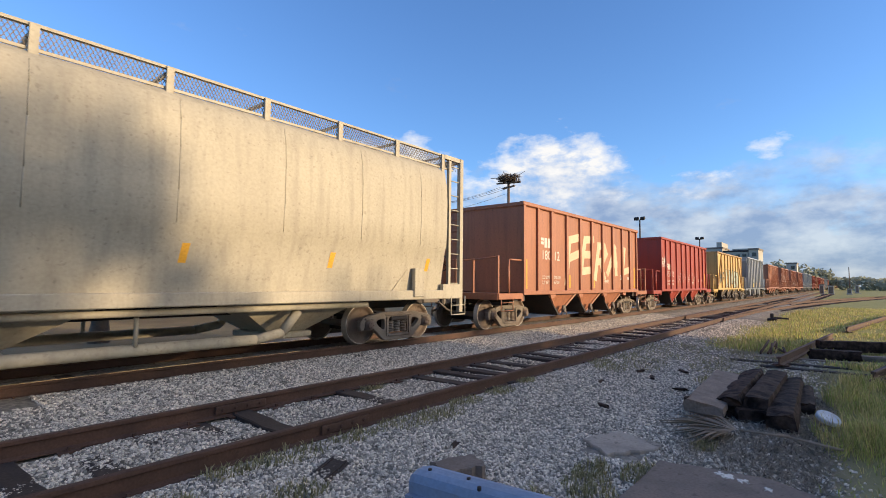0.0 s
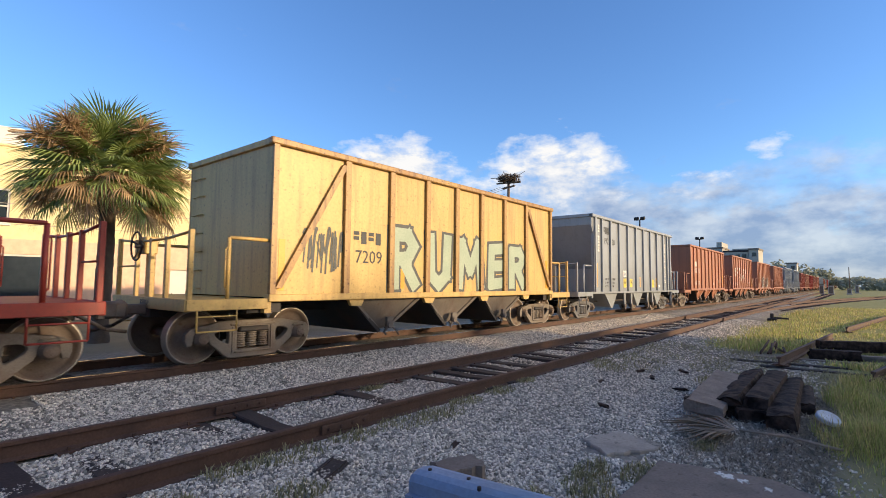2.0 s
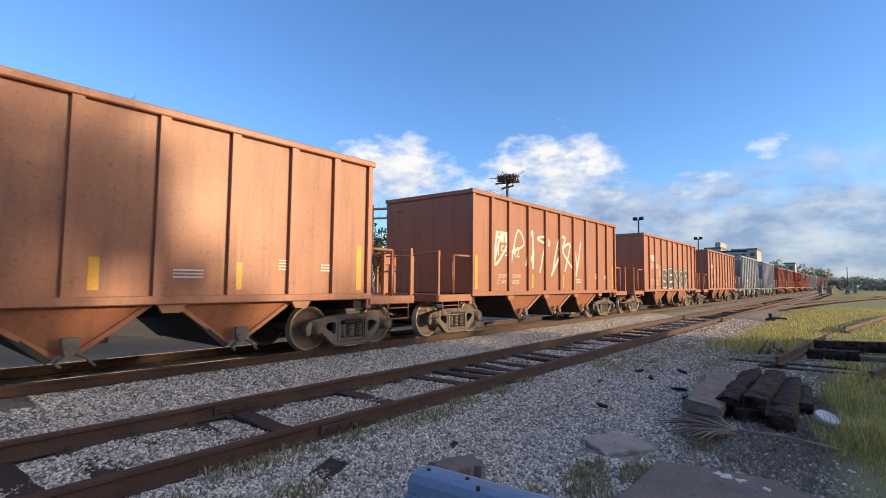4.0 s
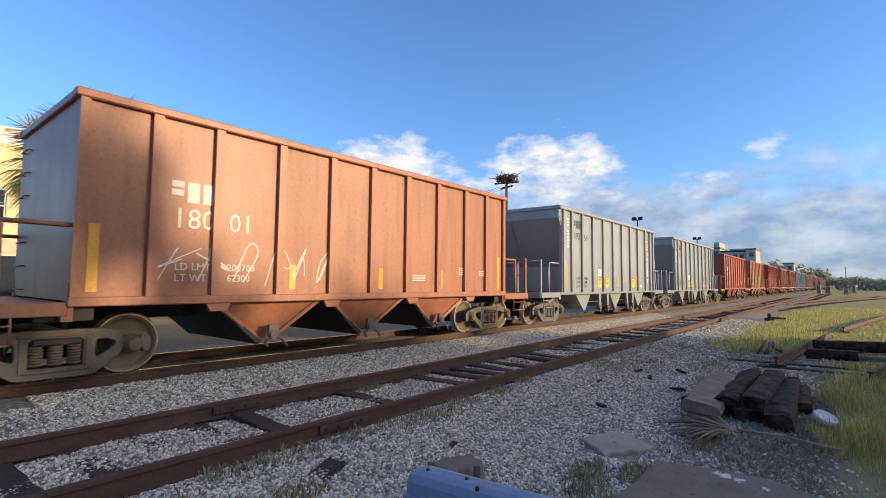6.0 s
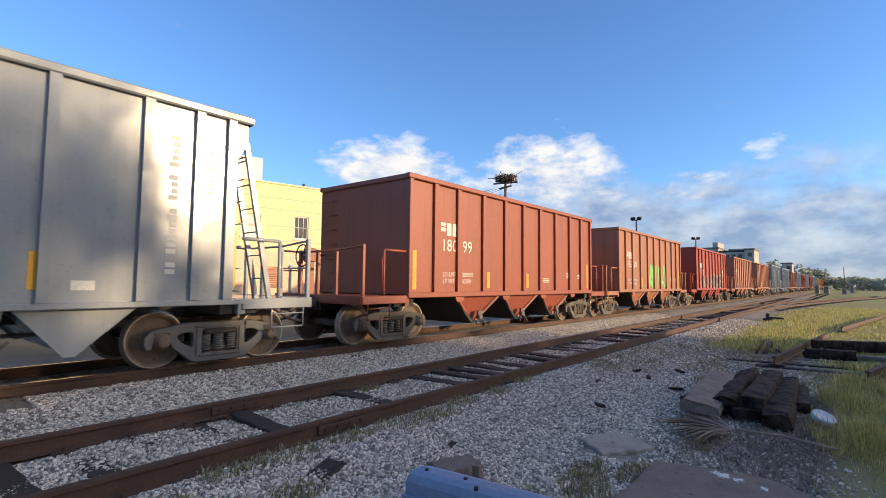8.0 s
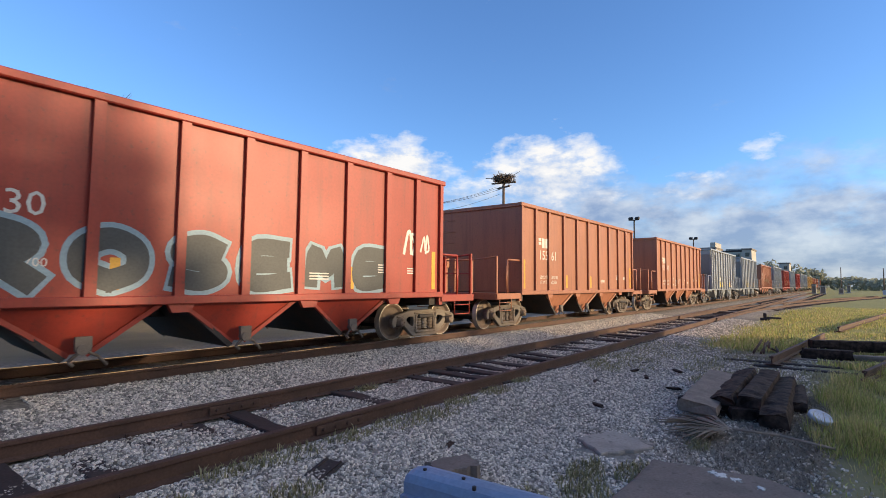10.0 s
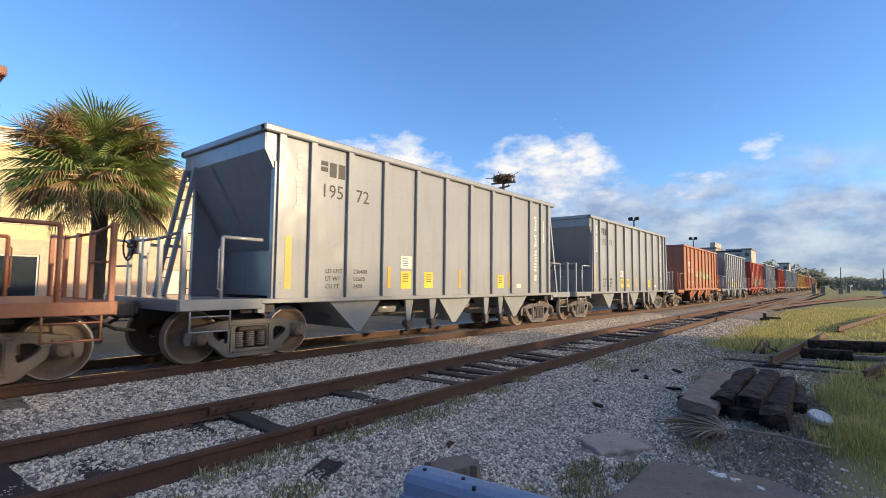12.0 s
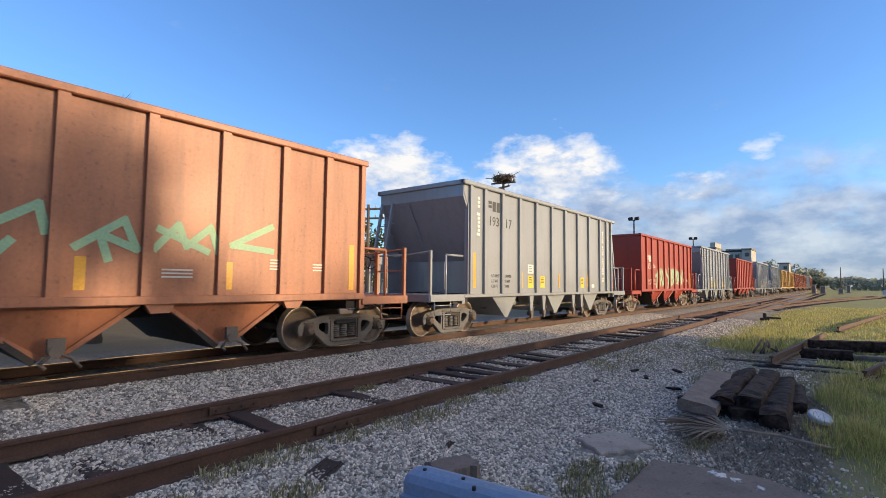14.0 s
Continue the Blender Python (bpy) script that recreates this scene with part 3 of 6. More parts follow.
def caps():
    """Roller bearing end caps with their three bolts."""
    s = Shape()
    for o in (-1, 1):
        s.turned([(0.0, o * 0.20), (0.075, o * 0.20), (0.085, o * 0.19), (0.085, o * 0.15), (0.115, o * 0.14), (0.115, o * 0.0)], o * 0.95, 18)
        for k in range(3):
            a = 2 * math.pi * k / 3
            s.rod((0.045 * math.cos(a), o * 1.14, 0.045 * math.sin(a)), (0.045 * math.cos(a), o * 1.165, 0.045 * math.sin(a)), 0.014, 6)
    return s


def coupler_shape():
    s = Shape()
    s.box(-2.0, -0.9, -0.09, 0.09, 0.77, 0.93, 0.02)
    s.box(-1.98, -1.70, -0.17, 0.15, 0.72, 0.98, 0.04)
    s.box(-2.0, -1.88, -0.20, -0.08, 0.70, 1.00, 0.03)
    s.pipe([(-1.30, 0.25, 0.80), (-1.65, 0.28, 0.58), (-1.95, 0.22, 0.52)], 0.03)
    return s


def step_shape(x0, x1):
    """A sill step of bent rod below the corner."""
    def make():
        return Shape().pipe([(x0, 0, 1.0), (x0, 0, 0.56), (x1, 0, 0.56), (x1, 0, 1.0)], 0.014).pipe([(x0, 0, 0.78), (x1, 0, 0.78)], 0.012)
    return make


def open_hopper_car(x_front, colour, label, number="", truck_mat=None, number_z=2.06):
    """Open-top hopper with vertical ends; local x = 0 at the leading end sheet, z = 0 on the rail."""
    L, W, SH = 9.75, 1.568, 1.49
    mat = PAINT[colour]
    trim = PAINT["rusty_yellow"] if colour == "yellow" else mat
    posts = (0.05, 1.57, 2.74, 3.86, 4.92, 5.96, 7.05, 8.2, 9.70) if colour == "yellow" else (0.05, 0.90, 1.77, 2.84, 3.90, 4.89, 5.90, 6.93, 7.98, 8.88, 9.70)
    car = thing("hopper_car", label, "freight car", "freight cars of the train", at=pose(x_front, 0, RAIL))
    for e in (-1, 1):
        part("side_wall", "o_side%d" % e, lambda e=e: Shape().box(0.0, L, *sorted((e * (SH - 0.012), e * SH)), 1.05, 3.66), mat, car)
        part("side_sill", "o_sill%d" % e, lambda e=e: Shape().box(-0.02, L + 0.02, *sorted((e * 1.40, e * W)), 0.98, 1.10, 0.012), mat, car)
        part("top_chord", "o_chord%d" % e, lambda e=e: Shape().box(-0.06, L + 0.06, *sorted((e * 1.44, e * (W + 0.01))), 3.59, 3.70, 0.015), trim, car)
        for i in range(len(posts)):
            wide = 0.13 if 0 < i < len(posts) - 1 else 0.10
            x = posts[i]
            part("side_post", "o_post%d%d" % (e, i in (0, len(posts) - 1)),
                 lambda e=e, w=wide: Shape().prism([(-w / 2, 1.10), (w / 2, 1.10), (w / 2, 3.59), (-w / 2, 3.59)], *sorted((e * (SH - 0.002), e * (W - 0.012)))).box(
                     -w / 2 - 0.01, w / 2 + 0.01, *sorted((e * (SH - 0.002), e * (SH + 0.02))), 1.10, 1.28), trim, car, at=pose(x, 0, 0))
    for x, d in ((0.0, 1), (L, -1)):
        part("end_wall", "o_end%d" % d, lambda d=d: Shape().box(*sorted((0, d * 0.012)), -SH, SH, 1.05, 3.66).box(*sorted((-d * 0.05, d * 0.02)), -1.52, 1.52, 3.58, 3.69, 0.01), mat, car, at=pose(x, 0, 0))
    part("slope_sheets", "o_slopes", lambda: Shape().add([(0.02, -1.47, 2.6), (0.02, 1.47, 2.6), (2.6, 1.47, 1.0), (2.6, -1.47, 1.0), (L - 0.02, -1.47, 2.6), (L - 0.02, 1.47, 2.6),
                                                       (L - 2.6, 1.47, 1.0), (L - 2.6, -1.47, 1.0)], [(0, 1, 2, 3), (4, 5, 6, 7), (3, 2, 6, 7)]), BLACK, car)
    part("centre_sill", "o_centre", lambda: Shape().box(-1.3, L + 1.3, -0.2, 0.2, 0.72, 1.02, 0.02).box(-0.3, 0.3, -1.4, 1.4, 0.80, 1.0).box(L - 0.3, L + 0.3, -1.4, 1.4, 0.80, 1.0), BLACK, car)
    # load of crushed rock just below the rim is out of sight; three discharge pockets below
    under = STEEL if colour == "yellow" else mat
    for i, xc in enumerate((2.85, 5.0, 7.2)):
        pocket = part("discharge_pocket", "o_pocket", lambda: pocket_shape(), under, car, at=pose(xc, 0, 0))
        for y in (-1.40, 1.40):
            part("latch", "o_latch", latch_shape, STEEL, pocket, at=pose(0, y, 0))
        for y in (-1.41, 1.41):
            for x0, x1 in ((-1.02, -0.12), (0.87, 0.08)):
                part("chute_edge", "o_edge%.1f%.1f" % (x0, y), lambda x0=x0, x1=x1, y=y: Shape().bar((x0, y, 0.98), (x1, y * 0.84, 0.34), 0.05, 0.06), under, pocket)
        part("gate", "o_gate", lambda: Shape().prism([(-0.95, 0.93), (-0.90, 0.96), (-0.16, 0.33), (-0.22, 0.28)], -1.30, 1.30), BLACK, pocket)
    for xc in (1.85, 3.95, 6.1, 8.2):
        for y in (-1.52, 1.44):
            part("sill_bracket", "o_bracket", lambda: Shape().prism([(-0.2, 1.0), (0.2, 1.0), (0.12, 0.86), (-0.12, 0.86)], 0, 0.08), mat, car, at=pose(xc, y, 0))
    ends(car, L, mat, 1.0)
    for x in (0.02, L - 0.02):
        truck(car, x, truck_mat)
    reflectors(car, L, SH, W)
    if number:
        side_marks(car, number, LABEL_WHITE, SH, number_z, 1.12)
    return car


def pocket_shape():
    """A wedge-shaped chute whose flanks lean inwards towards the gate."""
    return Shape().add([(x, e * y, z) for e in (-1, 1) for x, y, z in ((-1.0, 1.40, 1.0), (0.85, 1.40, 1.0), (0.10, 1.16, 0.36), (-0.14, 1.16, 0.36))],
                       [(0, 1, 2, 3), (7, 6, 5, 4), (0, 4, 5, 1), (1, 5, 6, 2), (2, 6, 7, 3), (3, 7, 4, 0)])


def latch_shape():
    s = Shape()
    s.rod((-0.02, -0.06, 0.44), (-0.02, 0.06, 0.44), 0.07, 10)
    s.pipe([(-0.02, 0, 0.44), (-0.16, 0, 0.30), (-0.10, 0, 0.24)], 0.022)
    s.pipe([(-0.02, 0, 0.44), (0.16, 0, 0.34), (0.26, 0, 0.22)], 0.02)
    return s.box(-0.1, 0.08, -0.03, 0.03, 0.42, 0.60)


def ends(car, L, mat, style):
    """Platforms, corner posts, railings, steps, ladders and brake wheel at both ends."""
    for x, d in ((0.0, 1), (L, -1)):
        at = pose(x, 0, 0) @ (Matrix.Identity(4) if d > 0 else Matrix.Rotation(math.pi, 4, "Z"))
        deck = part("end_platform", "platform", lambda: Shape().box(-1.28, -0.01, -1.50, 1.50, 0.985, 1.03).box(-1.30, -1.22, -1.50, 1.50, 0.86, 1.04, 0.01)
                    .box(-1.28, 0.0, -1.53, -1.46, 0.87, 1.035, 0.008).box(-1.28, 0.0, 1.46, 1.53, 0.87, 1.035, 0.008).box(-0.06, 0.06, -1.5, 1.5, 0.8, 0.98), mat, car, at=at)
        for y in (-1.46, 1.46):
            part("corner_post", "e_corner", lambda: Shape().box(-1.26, -1.19, -0.035, 0.035, 0.87, 2.06, 0.008), mat, deck, at=pose(0, y, 0))
            part("grab_rail", "e_grab", lambda: Shape().pipe([(-0.66, 0, 1.02), (-0.66, 0, 1.98), (0.0, 0, 1.98)], 0.030), mat, deck, at=pose(0, y, 0))
            part("hand_hold", "e_hold", lambda: Shape().pipe([(-0.66, 0, 1.15), (-0.71, 0, 1.2), (-0.71, 0, 1.8), (-0.66, 0, 1.85)], 0.012), mat, deck, at=pose(0, y, 0))
            part("sill_step", "e_step", lambda: Shape().pipe([(-1.12, 0, 1.0), (-1.12, 0, 0.56), (-0.52, 0, 0.56), (-0.52, 0, 1.0)], 0.014).pipe([(-1.12, 0, 0.78), (-0.52, 0, 0.78)], 0.012), mat, deck, at=pose(0, y * 1.03, 0))
        for y in (-0.62, 0.0, 0.62):
            part("railing_post", "e_post", lambda: Shape().box(-1.25, -1.19, -0.045, 0.045, 1.03, 2.0, 0.006), mat, deck, at=pose(0, y, 0))
        part("handrail", "e_rail", lambda: Shape().pipe([(-1.225, -1.46, 2.03), (-1.225, -0.62, 1.96), (-1.225, 0.62, 1.96), (-1.225, 1.46, 2.03)], 0.022), mat, deck)
        part("mid_rail", "e_mid", lambda: Shape().pipe([(-1.225, 1.46, 1.55), (-1.225, 0.62, 1.55)], 0.016), mat, deck)
        part("coupler", "coupler", coupler_shape, STEEL, car, "cast knuckle coupler with air hose", at=at)
        part("ladder", "end_ladder", lambda: ladder_shape(-0.05, 0.92, 1.32, 1.15, 3.45), mat, car, at=at)
        if d > 0:
            part("brake_stand", "brake_stand", lambda: Shape().box(-1.12, -1.02, 0.40, 0.52, 1.03, 1.95).box(-1.20, -1.00, 0.34, 0.58, 1.75, 2.05, 0.02), mat, car, at=at)
            part("brake_wheel", "brake_wheel", brake_wheel_shape, BLACK, car, at=at)


def ladder_shape(x, y0, y1, z0, z1):
    s = Shape()
    k = z0
    while k < z1:
        s.pipe([(x + 0.05, y0, k), (x, y0, k), (x, y1, k), (x + 0.05, y1, k)], 0.011, 5)
        k += 0.36
    return s


def brake_wheel_shape():
    s = Shape()
    n = 20
    ring = [(-1.30, 0.46 + 0.24 * math.cos(2 * math.pi * i / n), 1.88 + 0.24 * math.sin(2 * math.pi * i / n)) for i in range(n + 1)]
    s.pipe(ring, 0.016)
    for k in range(4):
        a = math.pi * k / 2 + 0.4
        s.pipe([(-1.24, 0.46, 1.88), (-1.30, 0.46 + 0.24 * math.cos(a), 1.88 + 0.24 * math.sin(a))], 0.013)
    return s.rod((-1.18, 0.46, 1.88), (-1.32, 0.46, 1.88), 0.035, 8)


def plate(w, h, y):
    return lambda: Shape().box(0, w, y - 0.004, y, 0, h)


def reflectors(car, L, SH, W):
    y = -(SH + 0.001)
    for x, z, h in ((0.17, 1.16, 0.86), (L - 0.33, 1.16, 0.86), (3.05, 1.18, 0.42), (5.1, 1.18, 0.42), (7.0, 1.18, 0.42)):
        part("reflector_strip", "reflector%.2f%.3f" % (h, y), plate(0.12, h, y), TRIM_YELLOW, car, "worn yellow reflective strip", at=pose(x, 0, z))


def side_marks(car, number, mat, SH, z, x, size=0.30):
    """Road number either side of a post, a blocked-out owner's mark above it, and the weights below."""
    y = -(SH + 0.004)
    for i in range(3):
        part("owner_mark", "owner%d%s" % (i, SH), lambda i=i: mark_shape(i, size), mat, car, "plain block-shaped owner's mark", at=pose(x + i * 0.22, y, z + 0.37))
    a, b = number.split(" ")
    for txt, px in ((a, x + 0.02), (b, x + 0.84)):
        t = new("road_number", lettering(txt, size, mat))
        t.parent, t.matrix_basis = car, pose(px, y, z)
    for txt, px, pz in (("LD LMT", x, 1.46), ("LT WT", x, 1.30)):
        t = new("weight_marking", lettering(txt, 0.11, mat))
        t.parent, t.matrix_basis = car, pose(px + 0.08, y, pz)
    for k, pz in ((0, 1.46), (1, 1.30)):
        t = new("weight_marking", lettering(("200700", "62300")[k], 0.11, mat))
        t.parent, t.matrix_basis = car, pose(x + 0.84, y, pz)
    # small stencilled panels that cannot be read
    for px, pz, w, n in ((6.1, 1.35, 0.42, 3), (7.75, 1.5, 0.28, 4), (8.6, 1.5, 0.2, 3)):
        for k in range(n):
            part("stencil_line", "stencil%.2f%s" % (w, SH), plate(w, 0.022, 0.0), mat, car, at=pose(px, y, pz + k * 0.05))


def mark_shape(i, s):
    """A plain upright block, one of three that stand for the owner's mark."""
    w, h, t = 0.17 * s / 0.3, s, 0.045 * s / 0.3
    return Shape().box(0, w, -0.002, 0.001, 0, h) if i else Shape().box(0, w, -0.002, 0.001, h - 2 * t, h).box(0, w, -0.002, 0.001, h * 0.3, h * 0.3 + 2 * t)


def grey_hopper_car(x_front, label, number=""):
    """Newer grey open hopper with inward-sloping end sheets and flared top corners."""
    L, W, SH = 10.2, 1.568, 1.49
    TOP = 3.91
    mat = PAINT["grey"]
    car = thing("hopper_car", label, "freight car", "freight cars of the train", at=pose(x_front, 0, RAIL))
    for e in (-1, 1):
        part("side_wall", "g_side%d" % e, lambda e=e: Shape().prism([(0.16, 1.0), (L - 0.16, 1.0), (L - 0.16, 3.3), (L, 3.62), (L, TOP - 0.03), (0, TOP - 0.03), (0, 3.62), (0.16, 3.3)],
                                                                  *sorted((e * (SH - 0.012), e * SH))), mat, car)
        part("side_sill", "g_sill%d" % e, lambda e=e: Shape().box(-0.02, L + 0.02, *sorted((e * 1.42, e * (W - 0.03))), 0.95, 1.03, 0.01), mat, car)
        part("top_chord", "g_chord%d" % e, lambda e=e: Shape().box(-0.08, L + 0.08, *sorted((e * 1.42, e * (W + 0.01))), TOP - 0.12, TOP, 0.02), mat, car)
        xs = (0.27, 0.91, 1.76, 2.70, 3.70, 4.72, 5.72, 6.72, 7.72, 8.76, 9.45, 9.93)
        for i, x in enumerate(xs):
            part("side_post", "g_post%d" % e, lambda e=e: Shape().prism([(-0.06, 1.03), (0.06, 1.03), (0.06, TOP - 0.12), (-0.06, TOP - 0.12)], *sorted((e * (SH - 0.002), e * (W - 0.012)))), mat, car, at=pose(x, 0, 0))
        for x, d in ((0.16, 1), (L - 0.16, -1)):
            part("corner_post", "g_corner%d%d" % (e, d), lambda e=e, d=d: Shape().box(*sorted((0, d * 0.05)), *sorted((e * 1.40, e * (SH + 0.02))), 1.0, 3.32), mat, car, at=pose(x, 0, 0))
    for x, d in ((0.0, 1), (L, -1)):
        at = pose(x, 0, 0) @ (Matrix.Identity(4) if d > 0 else Matrix.Rotation(math.pi, 4, "Z"))
        part("end_sheet", "g_end", lambda: Shape().prism([(-0.02, TOP - 0.02), (0.03, TOP - 0.02), (0.03, 3.55), (0.95, 1.92), (0.95, 1.03), (0.90, 1.03), (0.90, 1.90), (-0.02, 3.50)], -1.48, 1.48)
             .box(-0.08, 0.02, -1.55, 1.55, TOP - 0.12, TOP, 0.015), mat, car, at=at)
        for y in (0.98, 1.40):
            stay = part("slope_stay", "g_stay", lambda: Shape().bar((-0.03, 0, 3.52), (-0.52, 0, 1.03), 0.06, 0.08), mat, car, at=at @ pose(0, y, 0))
        for k in range(6):
            part("ladder_rung", "g_rung", lambda: Shape().rod((0, 0.0, 0), (0, -0.42, 0), 0.013, 6), mat, stay, at=pose(-0.455 + 0.075 * k, 0, 1.36 + 0.38 * k))
        part("slope_brace", "g_brace", lambda: Shape().bar((-0.01, 0, 3.45), (0.60, 0, 2.42), 0.07, 0.07), mat, car, at=at @ pose(0, 0.4, 0))
    part("slope_sheets", "g_slopes", lambda: Shape().add([(0.85, -1.47, 2.3), (0.85, 1.47, 2.3), (2.6, 1.47, 1.0), (2.6, -1.47, 1.0), (L - 0.85, -1.47, 2.3), (L - 0.85, 1.47, 2.3),
                                                       (L - 2.6, 1.47, 1.0), (L - 2.6, -1.47, 1.0)], [(0, 1, 2, 3), (4, 5, 6, 7), (3, 2, 6, 7)]), BLACK, car)
    part("centre_sill", "g_centre", lambda: Shape().box(-1.3, L + 1.3, -0.2, 0.2, 0.70, 1.0, 0.02).box(-0.3, 0.3, -1.4, 1.4, 0.80, 0.97).box(L - 0.3, L + 0.3, -1.4, 1.4, 0.80, 0.97), BLACK, car)
    for xc, flip in ((2.15, 1), (5.2, -1), (8.05, -1)):
        part("discharge_pocket", "g_pocket%d" % flip, lambda f=flip: Shape().prism([(-0.75 * f, 0.97), (0.60 * f, 0.97), (0.06 * f, 0.36), (-0.06 * f, 0.36)], -1.40, -1.34).prism(
            [(-0.75 * f, 0.97), (0.60 * f, 0.97), (0.06 * f, 0.36), (-0.06 * f, 0.36)], 1.34, 1.40).prism([(-0.72 * f, 0.97), (0.55 * f, 0.97), (0.03 * f, 0.40), (-0.06 * f, 0.40)], -1.32, 1.32), mat, car, at=pose(xc, 0, 0))
    for xc in (3.55, 4.35, 6.55, 7.25):
        arm = part("gate_arm", "g_arm", lambda: Shape().prism([(-0.10, 0.97), (0.16, 0.97), (0.06, 0.45), (-0.04, 0.45)], -1.42, -1.37), mat, car, at=pose(xc, 0, 0))
        part("gate_arm", "g_arm2", lambda: Shape().prism([(-0.10, 0.97), (0.16, 0.97), (0.06, 0.45), (-0.04, 0.45)], 1.37, 1.42), mat, car, at=pose(xc, 0, 0))
        part("latch", "g_latch", lambda: Shape().rod((0, -1.46, 0.42), (0, -1.30, 0.42), 0.075, 10).pipe([(0.05, -1.4, 0.42), (0.22, -1.4, 0.60)], 0.02).box(-0.05, 0.05, -1.44, -1.38, 0.26, 0.42), STEEL, arm)
    for xc in (3.2, 6.0):
        part("air_reservoir", "g_tank", lambda: Shape().rod((0, -0.5, 0.72), (0.9, -0.5, 0.72), 0.17, 16), mat, car, at=pose(xc, 0, 0))
    part("brake_pipe", "g_pipe", lambda: Shape().pipe([(1.6, -0.9, 0.62), (L - 1.6, -0.9, 0.62)], 0.03), STEEL, car)
    ends(car, L, mat, 2.0)
    for x in (0.1, L - 0.1):
        truck(car, x, STEEL_GREY)
    y = -(SH + 0.001)
    for x, z, h in ((0.41, 1.19, 0.90), (L - 0.24, 1.19, 0.90), (2.83, 1.19, 0.45), (5.25, 1.19, 0.45), (7.58, 1.19, 0.45)):
        part("reflector_strip", "g_reflector%.2f" % h, plate(0.12 if h > 0.5 else 0.085, h, y), TRIM_YELLOW, car, "yellow reflective strip", at=pose(x, 0, z))
    for x, z, w, h, m in ((3.22, 1.18, 0.32, 0.37, LABEL_YELLOW), (3.21, 1.61, 0.34, 0.27, LABEL_WHITE), (3.98, 1.19, 0.30, 0.36, LABEL_YELLOW), (7.00, 1.18, 0.31, 0.36, LABEL_YELLOW), (8.0, 1.18, 0.25, 0.12, LABEL_WHITE)):
        lab = part("label", "g_label%.2f%.2f%s" % (w, h, m.name), plate(w, h, y), m, car, "yellow warning label" if m is LABEL_YELLOW else "white label", at=pose(x, 0, z))
        for k in range(4 if h > 0.2 else 0):
            part("print_line", "g_print", plate(0.17, 0.018, y - 0.005), LABEL_DARK if m is LABEL_YELLOW else LABEL_BLUE, lab, at=pose(0.06, 0, h - 0.07 - k * 0.05))
    # upright lettering of the owner's name, as plain blocks
    for x, z0, dz, forms in ((0.56, 2.54, 0.105, "txxxxt.xxx"), (9.06, 1.40, 0.095, "tt.tttxxtx.txxt.txxxt"), (9.60, 2.6, 0.062, "txxxx.txxtx")):
        for k, form in enumerate(forms):
            if form != ".":
                w = dz * (1.35 if form == "t" else 0.95)
                part("owner_mark", "g_owner%.3f" % w, lambda w=w, dz=dz: Shape().box(-w, 0, y - 0.004, y, 0, dz * 0.70), LABEL_WHITE, car,
                     "plain white block of an owner's mark", at=pose(x + dz * 1.35, 0, z0 + k * dz))
    if number:
        q = -(SH + 0.004)
        for i in range(3):
            part("owner_mark", "g_fec%d" % i, lambda i=i: mark_shape(i, 0.27), LABEL_DARK, car, "plain block-shaped owner's mark", at=pose(1.10 + i * 0.20, q, 3.25))
        a, b = number.split(" ")
        for txt, px in ((a, 1.10), (b, 1.93)):
            t = new("road_number", lettering(txt, 0.26, LABEL_DARK))
            t.parent, t.matrix_basis = car, pose(px, q, 2.86)
        for txt, px, pz in (("LD LMT", 1.25, 1.47), ("LT WT", 1.25, 1.33), ("CU FT", 1.25, 1.19), ("230400", 1.91, 1.47), ("55600", 1.91, 1.33), ("2400", 1.91, 1.19)):
            t = new("weight_marking", lettering(txt, 0.085, LABEL_DARK))
            t.parent, t.matrix_basis = car, pose(px, q, pz)
    return car


